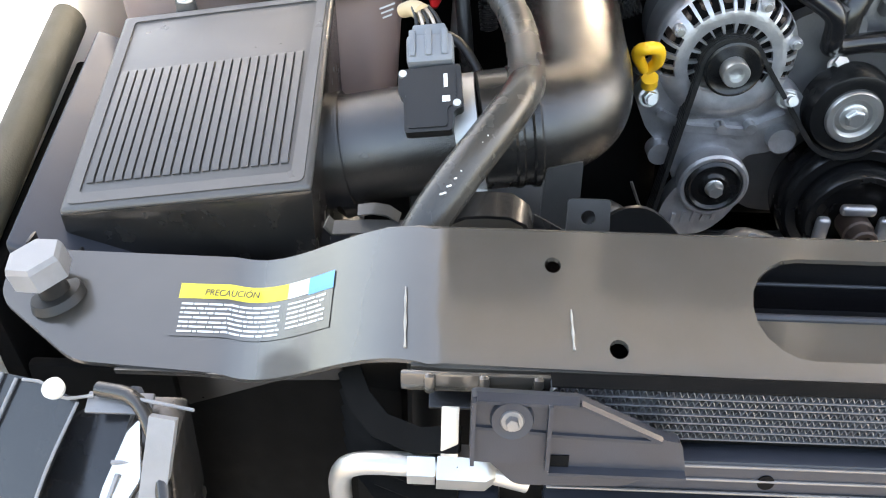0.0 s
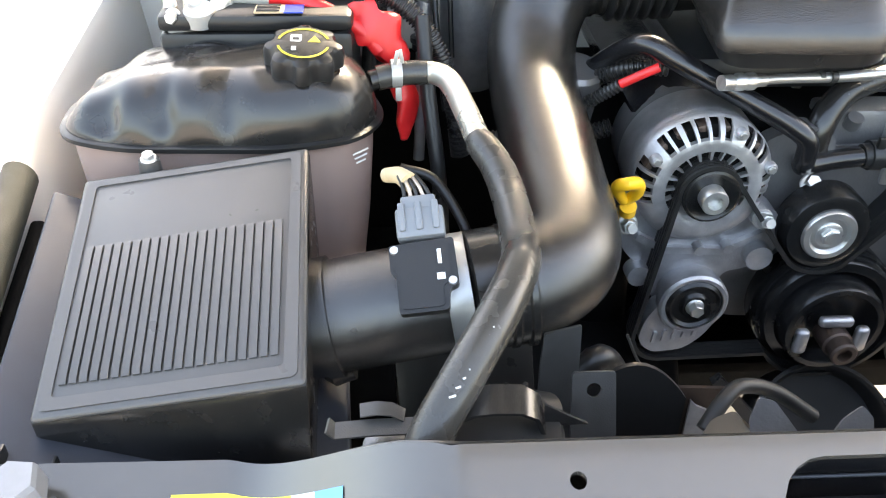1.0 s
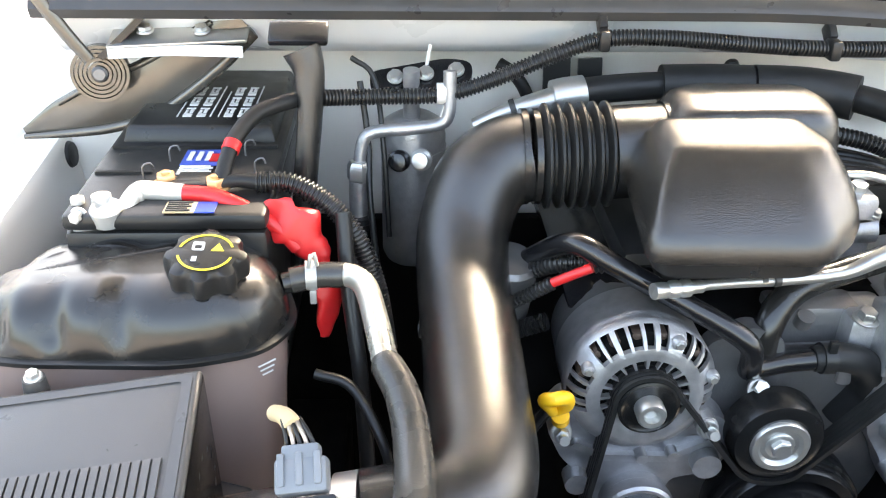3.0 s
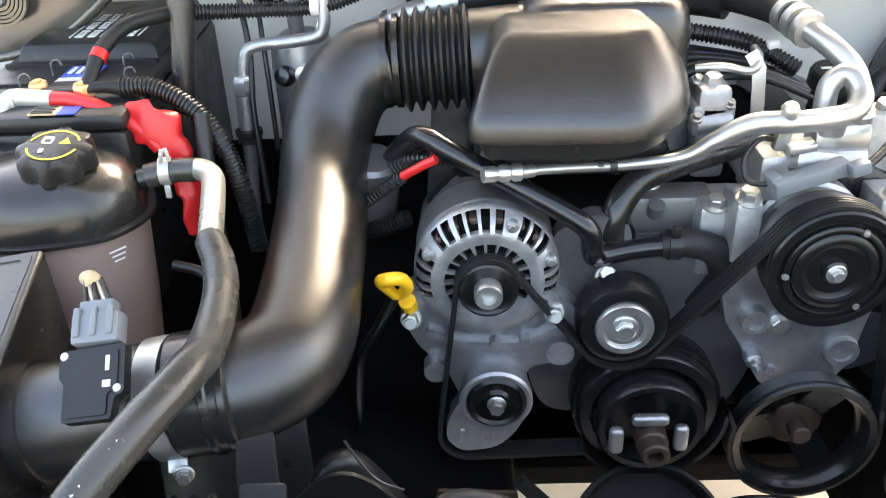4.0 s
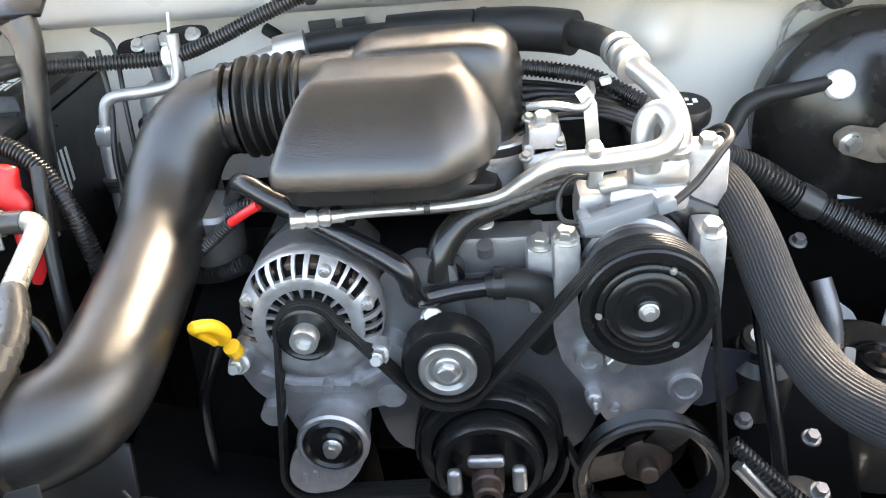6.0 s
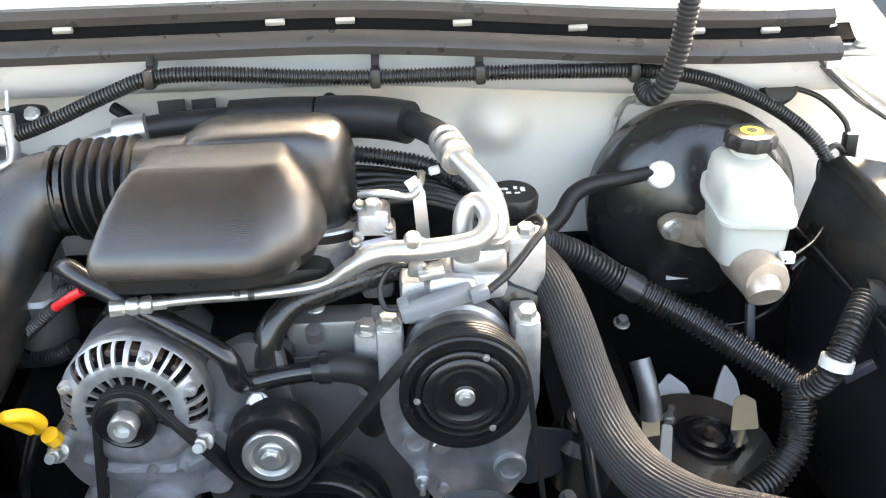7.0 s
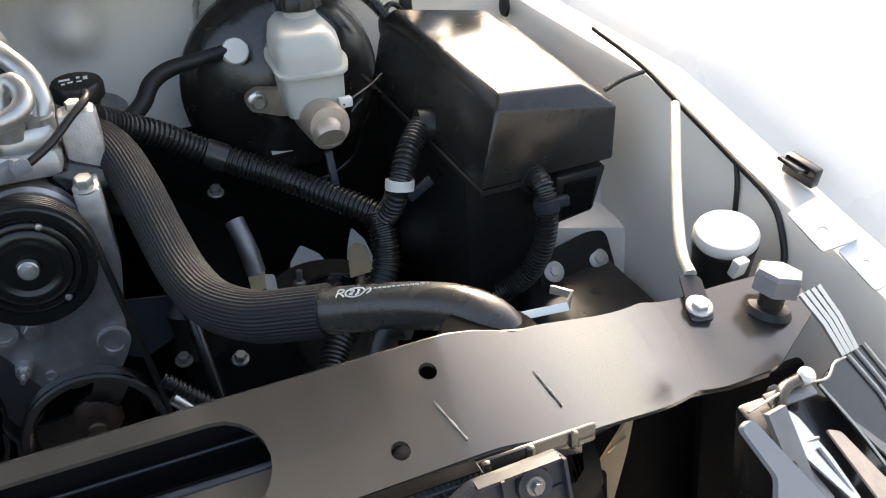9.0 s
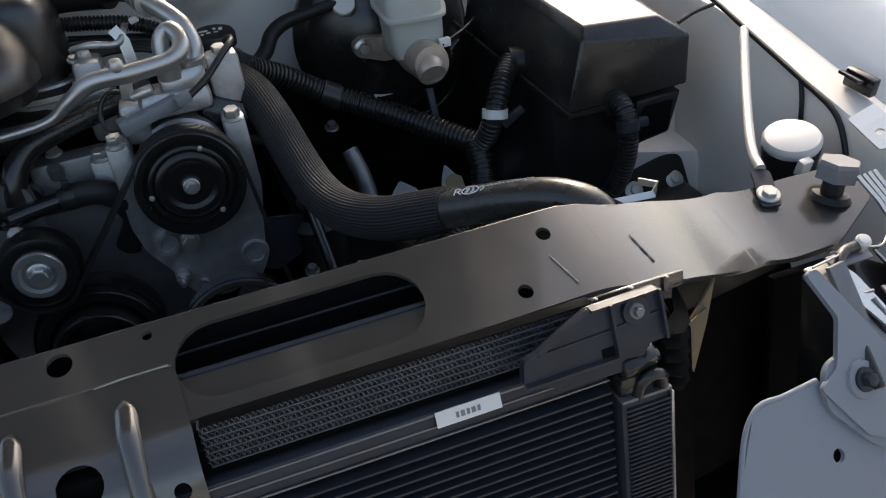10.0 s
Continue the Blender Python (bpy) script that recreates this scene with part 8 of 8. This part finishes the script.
def head_lamp(s):
    h = thing("headlamp", (s * 0.72, -0.10, 0.80), "black-cased headlamp unit with clear ribbed cover", "headlamp", "headlamps")
    lp = axes((s * 0.69, -0.055, 0.965), (s, 0, -0.35), (0, 0.8, 0.6))
    def L(u, v, lift=0.0):
        return lp @ V(u, v, s * lift)
    def facet(name, outline, mat, lift, label="", thick=0.002, r=0.003):
        part(name, plate(rounded(outline, r), s * thick, lp @ Matrix.Translation((0, 0, s * lift))), M[mat], h, label)
    top = [L(-0.048, -0.13, -0.045), L(0.085, -0.14, -0.035), L(0.105, -0.01, -0.020), L(-0.040, 0.018, -0.014)]
    part("case", hexa([V(q.x * 0.97 + s * 0.02, q.y + 0.01, q.z - 0.14) for q in top] + top, 0.008), M["lens"], h)
    facet("lens", [(0.001, 0.008), (0.036, 0.029), (0.070, 0.042), (0.102, -0.018), (0.069, -0.047), (0.045, -0.071)], "lens", -0.006, "smoked clear cover")
    facet("reflector", [(-0.044, -0.013), (-0.035, -0.019), (-0.017, -0.049), (0.003, -0.099), (-0.043, -0.049)], "chrome", -0.004, "bright reflector facet")
    if s > 0:
        facet("reflector", [(-0.010, -0.029), (0.004, -0.031), (0.039, -0.079), (0.019, -0.093)], "castbrown", -0.005, "brownish reflector facet")
    if s > 0:
        facet("reflector", [(0.020, -0.024), (0.051, -0.049), (0.046, -0.060), (0.026, -0.036)], "castdark", -0.003)
    facet("side_face", [(-0.052, -0.053), (-0.038, -0.054), (-0.023, -0.078), (-0.038, -0.090)], "castdark", -0.009)
    facet("clear_edge", [(0.004, -0.099), (0.045, -0.071), (0.075, -0.053), (0.125, -0.042), (0.090, -0.125), (0.020, -0.145), (-0.008, -0.108)], "clear", -0.007, "pale clear plastic edge")
    for u0, v0, u1, v1 in () if s < 0 else ((0.010, 0.080, 0.038, 0.030), (0.018, 0.083, 0.044, 0.032), (0.026, 0.086, 0.050, 0.034), (0.034, 0.089, 0.056, 0.036)):
        part("fin", bar([L(u0, v0, 0.006), L(u0 * 0.5 + u1 * 0.5 + 0.001, v0 * 0.5 + v1 * 0.5, 0.004), L(u1, v1, -0.001)], L(1, 0.1) - L(0, 0), 0.0055, 0.0025), M["alu"], h, "bright edge rib")
    for pts in (((0.046, 0.031), (0.058, 0.010), (0.066, -0.007), (0.070, -0.045)), ((0.057, 0.037), (0.071, 0.010), (0.088, -0.029)), ((0.070, 0.042), (0.083, 0.015), (0.098, -0.016)), ((0.0, 0.006), (0.023, -0.032), (0.042, -0.075)), ((-0.081, -0.015), (-0.026, 0.006), (-0.015, 0.010)), ((-0.012, 0.008), (0.011, 0.011), (0.026, 0.024), (0.041, 0.029))):
        part("edge_rib", tube([L(u, v, -0.002) for u, v in pts], 0.0011, 8, 0.006), M["alu" if s > 0 else "cap"], h)
    part("rim", tube([L(-0.014, 0.012, -0.004), L(-0.040, 0.0, -0.004), L(-0.052, -0.030, -0.006), L(-0.055, -0.07, -0.008), L(-0.050, -0.12, -0.012)], 0.005, 12), M["gloss"], h)
    part("plug", lathe([(0.002, 0), (0.0065, 0), (0.007, 0.004), (0.005, 0.007), (0.002, 0.0075)], L(-0.012, 0.012, -0.002) if s > 0 else V(-0.704, -0.046, 0.974), (0, -0.5, 1), 24), M["whitep"], h, "white plastic push plug")
    part("lamp_stay", box((s * 0.664, -0.048, 0.966), (0.042, 0.014, 0.003), 0.001, (25, 0, 0)), M["castdark"], h)
    part("side_strip", bar([V(s * 0.625, -0.075, 0.985), V(s * 0.632, -0.10, 0.94), V(s * 0.645, -0.12, 0.88)], (1, 0, 0), 0.016, 0.006), M["cap"], h, "grey worn edge strip")
    part("edge_line", bar([V(s * 0.6255, -0.082, 0.955), V(s * 0.64, -0.084, 0.954), V(s * 0.66, -0.084, 0.953)], (0, 0, 1), 0.002, 0.002), M["cap"], h)
    part("edge_line", bar([V(s * 0.655, -0.09, 0.950), V(s * 0.665, -0.115, 0.925), V(s * 0.672, -0.135, 0.89)], (1, 0, 0), 0.002, 0.002), M["cap"], h)
    part("inner_box", hexa([V(s * 0.63, -0.12, 0.74), V(s * 0.665, -0.12, 0.74), V(s * 0.665, -0.04, 0.76), V(s * 0.63, -0.03, 0.76), V(s * 0.624, -0.08, 0.950), V(s * 0.66, -0.08, 0.950), V(s * 0.66, -0.035, 0.962), V(s * 0.624, -0.035, 0.962)], 0.004), M["gloss"], h)


head_lamp(-1)
head_lamp(1)

# bumper plate on the driver side
bm_ = thing("bumper_bracket", (0.60, -0.15, 0.82), "pale blue-grey painted bumper bracket plate", "bracket")
pm = axes((0.60, -0.140, 0.90), (1, 0.05, -0.25), (0, 0.50, 0.86))
part("arm", plate(rounded([(-0.039, 0.103), (-0.028, 0.108), (0.039, 0.036), (0.110, -0.030), (0.050, -0.042), (0.002, -0.031), (-0.040, 0.011), (-0.021, 0.026), (-0.012, 0.066)], 0.005), 0.005, pm), M["bluegrey"], bm_)
part("plate", plate(rounded([(-0.103, 0.002), (-0.036, 0.019), (0.012, -0.020), (0.070, -0.034), (0.17, -0.10), (0.17, -0.26), (-0.17, -0.26), (-0.126, -0.057)], 0.007), 0.004, pm @ pose(0, 0, -0.007), [circle(-0.025, -0.044, 0.0060)]), M["bluegrey"], bm_)
part("plate_edge", moved(tube([(-0.17, -0.26, -0.004), (-0.126, -0.057, -0.004), (-0.104, 0.000, -0.004), (-0.070, 0.010, -0.004), (-0.036, 0.018, -0.004)], 0.0022, 10), pm), M["bluegrey"], bm_)
part("washer", moved(lathe([(0.008, 0), (0.0165, 0), (0.0155, 0.0025), (0.008, 0.003)], (0.003, 0.014, 0.005), (0, 0, 1), 32), pm), M["bluegrey"], bm_)
part("shelf", moved(plate(rounded([(-0.036, -0.004), (0.012, -0.042), (0.070, -0.052), (0.085, -0.030), (0.040, -0.005), (0.0, 0.040), (-0.030, 0.030)], 0.012), 0.006, Matrix.Translation((0, 0, -0.004))), pm), M["bluegrey"], bm_, "raised pressed step")
part("bolt", moved(joined(lathe([(0.003, 0), (0.0105, 0), (0.010, 0.003), (0.003, 0.004)], (0.003, 0.014, 0.007), (0, 0, 1), 30), lathe([(0.002, 0.003), (0.0065, 0.003), (0.006, 0.010), (0.002, 0.011)], (0.003, 0.014, 0.007), (0, 0, 1), 6)), pm), M["bracket"], bm_, "grey flange bolt")


# ---- bonnet hinges, hoses at the cowl ----
def hinge(s):
    h = thing("bonnet_hinge", (s * 0.70, 0.72, 1.18), "curved steel bonnet hinge with a rubber stop, left one darkened", "hinge", "bonnet hinges")
    pts = [V(s * 0.585, 0.72, 1.274), V(s * 0.62, 0.72, 1.248), V(s * 0.66, 0.72, 1.220), V(s * 0.70, 0.72, 1.197), V(s * 0.75, 0.72, 1.180), V(s * 0.80, 0.72, 1.164), V(s * 0.846, 0.72, 1.146)]
    # left arm and edges take the darkened steel in place of shade
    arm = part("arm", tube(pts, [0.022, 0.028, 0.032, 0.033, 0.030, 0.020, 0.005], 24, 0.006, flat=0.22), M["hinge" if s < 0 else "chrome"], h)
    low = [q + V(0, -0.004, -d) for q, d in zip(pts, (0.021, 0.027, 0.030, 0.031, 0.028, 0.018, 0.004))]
    part("rolled_edge", tube(low, [0.0055, 0.006, 0.0065, 0.0065, 0.006, 0.005, 0.003], 14, 0.006), M["hinge" if s < 0 else "chrome"], arm, "rolled edge of the arm")
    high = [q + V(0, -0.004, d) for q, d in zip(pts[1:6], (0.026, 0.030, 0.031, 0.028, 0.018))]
    part("rolled_edge", tube(high, 0.0035, 12, 0.006), M["hinge" if s < 0 else "chrome"], arm, "rolled edge of the arm")
    part("plate", box((s * 0.655, 0.715, 1.262), (0.15, 0.05, 0.005), 0.002, (15, s * 3, 0)), M["alu"], h, "bright flat mounting plate")
    part("plate_fold", bar([V(s * 0.585, 0.692, 1.248), V(s * 0.66, 0.692, 1.250), V(s * 0.728, 0.692, 1.246)], (0, 0.3, 1), 0.012, 0.004), M["alu"], h)
    for x in (0.63, 0.69):
        part("plate_bolt", hex_bolt(V(s * x, 0.708, 1.266), (0, -0.25, 1), 0.007, 0.005), M["steel"], h)
    coil = joined(*[lathe([(r - 0.0016, -0.010), (r + 0.0016, -0.010), (r + 0.0016, 0.006), (r - 0.0016, 0.006), (r - 0.0016, -0.010)], (s * 0.742, 0.70, 1.222), (-s * 0.15, -1, 0.1), 36, cap=False) for r in (0.029, 0.0245, 0.020, 0.0155, 0.011)])
    part("spring", coil, M["hinge"], h, "dark coiled flat spring")
    part("pivot", lathe([(0.003, -0.012), (0.0085, -0.012), (0.0085, 0.008), (0.006, 0.011), (0.003, 0.011)], (s * 0.742, 0.70, 1.222), (-s * 0.15, -1, 0.1), 20), M["castdark"], h)
    part("upper_arm", bar([V(s * 0.738, 0.705, 1.238), V(s * 0.70, 0.715, 1.275), V(s * 0.665, 0.73, 1.315), V(s * 0.64, 0.75, 1.36)], (0.7, 0, 0.7), 0.030, 0.007), M["blackpaint"], h)
    part("strut", tube([(s * 0.750, 0.695, 1.238), (s * 0.772, 0.69, 1.275), (s * 0.80, 0.685, 1.33), (s * 0.825, 0.68, 1.42)], [0.007, 0.0075, 0.0075, 0.0075], 16, flat=0.7), M["hinge"], h, "dark strut up to the bonnet")
    part("wall_plug", lathe([(0.002, 0), (0.017, 0), (0.015, 0.004), (0.002, 0.005)], (s * 0.829, 0.79, 1.090), (-s, 0, 0.1), 24), M["rubber"], h, "round rubber plug")


hinge(-1)
hinge(1)
hs = thing("washer_hose", (0.38, 0.66, 1.24), "black ribbed washer hose up to the bonnet", "hose")
part("hose", tube([(0.368, 0.70, 1.228), (0.372, 0.676, 1.222), (0.382, 0.662, 1.236), (0.392, 0.655, 1.27), (0.398, 0.648, 1.32), (0.400, 0.63, 1.40), (0.40, 0.60, 1.50)], 0.0115, 18, pitch=0.006, amp=0.0008), M["rubber"], hs)
gr = thing("firewall_plug", (0.56, 0.78, 1.2), "round black rubber plug and lead on the firewall", "plug")
part("plug", lathe([(0.004, -0.004), (0.025, -0.004), (0.026, 0.004), (0.020, 0.009), (0.015, 0.006), (0.004, 0.006)], (0.558, 0.755, 1.208), FWD, 30), M["rubber"], gr)
part("lead", tube([(0.575, 0.755, 1.205), (0.61, 0.745, 1.192), (0.64, 0.735, 1.165), (0.645, 0.725, 1.145)], 0.0035, 10), M["black"], gr)
part("connector", box((0.645, 0.722, 1.135), (0.016, 0.016, 0.034), 0.003), M["black"], gr)
part("lead", tube([(0.645, 0.722, 1.12), (0.62, 0.71, 1.14), (0.60, 0.70, 1.12), (0.60, 0.69, 1.09)], 0.004, 10), M["black"], gr)
fc = thing("firewall_clip", (-0.015, 0.80, 1.2), "small black push clip in the firewall", "clip")
part("clip", joined(lathe([(0.002, 0), (0.010, 0), (0.009, 0.006), (0.004, 0.010), (0.002, 0.012)], (-0.012, 0.79, 1.205), (0, -1, -0.2), 18), box((-0.012, 0.785, 1.196), (0.006, 0.006, 0.014), 0.001)), M["black"], fc)
sl = thing("sealant", (0.385, 0.82, 1.17), "ragged pale sealant bead on the firewall", "sealant")
sp = tube([(0.392, 0.735, 1.212), (0.388, 0.76, 1.195), (0.38, 0.80, 1.185), (0.372, 0.825, 1.16), (0.366, 0.83, 1.12)], [0.009, 0.006, 0.004, 0.0045, 0.003], 10, 0.003)
for v in sp.verts:
    v.co += V(1, 0.4, 0.7) * noise.noise(v.co * 160) * 0.004
part("bead", sp, M["lead"], sl)

# warning sticker on the support
sk = thing("warning_sticker", (-0.59, 0.03, 1.0), "yellow, blue and white warning sticker on the support", "sticker")


def on_support(x, y, lift):
    return V(x, y + support_y(x), support_z(x, y) + 0.43 * support_y(x) + lift)


def decal(name, x0, x1, y0, y1, mat, lift, label="", n=14):
    rows = []
    for i in range(n + 1):
        x = x0 + (x1 - x0) * i / n
        rows.append([on_support(x, y0, lift), on_support(x, y1, lift)])
    b = ringed(rows, cap=False, closed=False)
    part(name, b, M[mat], sk, label)


decal("film", -0.657, -0.536, -0.036, 0.002, "paint", 0.0009, "clear grey film")
decal("header", -0.655, -0.571, -0.009, 0.002, "stickeryellow", 0.0013, "yellow header band")
decal("header", -0.571, -0.555, -0.009, 0.002, "ivory", 0.0013, "worn white band")
decal("header", -0.555, -0.536, -0.010, 0.002, "stickerblue", 0.0013, "blue header band")
random.seed(5)
for k in range(7):
    y = -0.0130 - k * 0.0033
    for x0, x1 in ((-0.652, -0.574), (-0.570, -0.540)):
        if x1 > -0.56 and k > 5:
            continue
        x = x0
        while x < x1 - 0.003:
            w = min(x1 - x, 0.003 + random.random() * 0.010)
            decal("text_bar", x, x + w - 0.0009, y - 0.0007, y + 0.0007, "ivory", 0.0013, n=2)
            x += w
txt = bpy.data.curves.new("word", "FONT")
txt.body = "PRECAUCIÓN"
txt.size, txt.extrude, txt.align_x, txt.align_y = 0.0070, 0.0002, "CENTER", "CENTER"
word = new("word_text", txt)
word.parent = sk
word.matrix_parent_inverse = Matrix.Translation(-sk.location)
p0, p1 = on_support(-0.640, -0.0045, 0.0018), on_support(-0.590, -0.0045, 0.0018)
word.matrix_basis = axes((p0 + p1) / 2, p1 - p0, V(0, 1, 0.43))
txt.materials.append(M["ink"])

# passenger wing: foam seal and cable along the wall
ws = thing("wing_seal", (-0.84, 0.3, 1.0), "grey foam seal strip along the painted wing", "seal")
part("strip", tube([(-0.842, 0.10, 0.950), (-0.844, 0.22, 0.988), (-0.846, 0.32, 1.018), (-0.848, 0.39, 1.038)], 0.020, 16, flat=0.8), M["foam"], ws)
part("liner", hexa([V(-0.826, 0.09, 0.72), V(-0.800, 0.09, 0.72), V(-0.800, 0.36, 0.76), V(-0.826, 0.36, 0.76), V(-0.836, 0.09, 0.930), V(-0.822, 0.09, 0.930), V(-0.822, 0.36, 1.010), V(-0.836, 0.36, 1.010)], 0.004), M["dark"], ws, "black liner below the seal")

# driver wing: punched tabs at the front of its folded flange
wt = thing("wing_tab", (0.845, 0.118, 0.97), "pale painted wing flange tab with punched holes", "tab")
wm = axes((0.844, 0.118, 0.9835), (0, -1, -0.33), (0.9, 0, 0.4))
part("tab", plate(rounded([(-0.036, -0.013), (0.020, -0.015), (0.027, 0.020), (-0.036, 0.020)], 0.004), 0.003, wm, [circle(0, 0, 0.0048)]), M["body"], wt)
part("strip", plate(rounded([(0.024, -0.002), (0.078, -0.004), (0.080, 0.020), (0.024, 0.020)], 0.004), 0.003, wm @ pose(0, 0, -0.004), [circle(0.050, 0.008, 0.0042)]), M["body"], wt)
part("end_tab", plate(rounded([(-0.011, -0.010), (0.010, -0.010), (0.012, 0.010), (-0.010, 0.011)], 0.003), 0.003, axes((0.842, 0.018, 0.972), (0, -1, -0.1), (0.7, 0, 0.7)), [circle(0, 0, 0.003)]), M["body"], wt)

# scraps in the dark below the fuse box
sc = thing("tan_scrap", (0.49, 0.585, 0.80), "tan card scrap caught below the fuse box", "scrap")
part("sheet", plate(rounded([(-0.016, -0.022), (0.018, -0.020), (0.016, 0.016), (0.002, 0.024), (-0.010, 0.018)], 0.003), 0.003, axes((0.492, 0.585, 0.832), (0.95, -0.2, 0.1), (0, 0.4, 1))), M["card"], sc)
part("cord", tube([(0.492, 0.580, 0.81), (0.49, 0.585, 0.76), (0.488, 0.60, 0.70)], 0.004, 10), M["card"], sc)
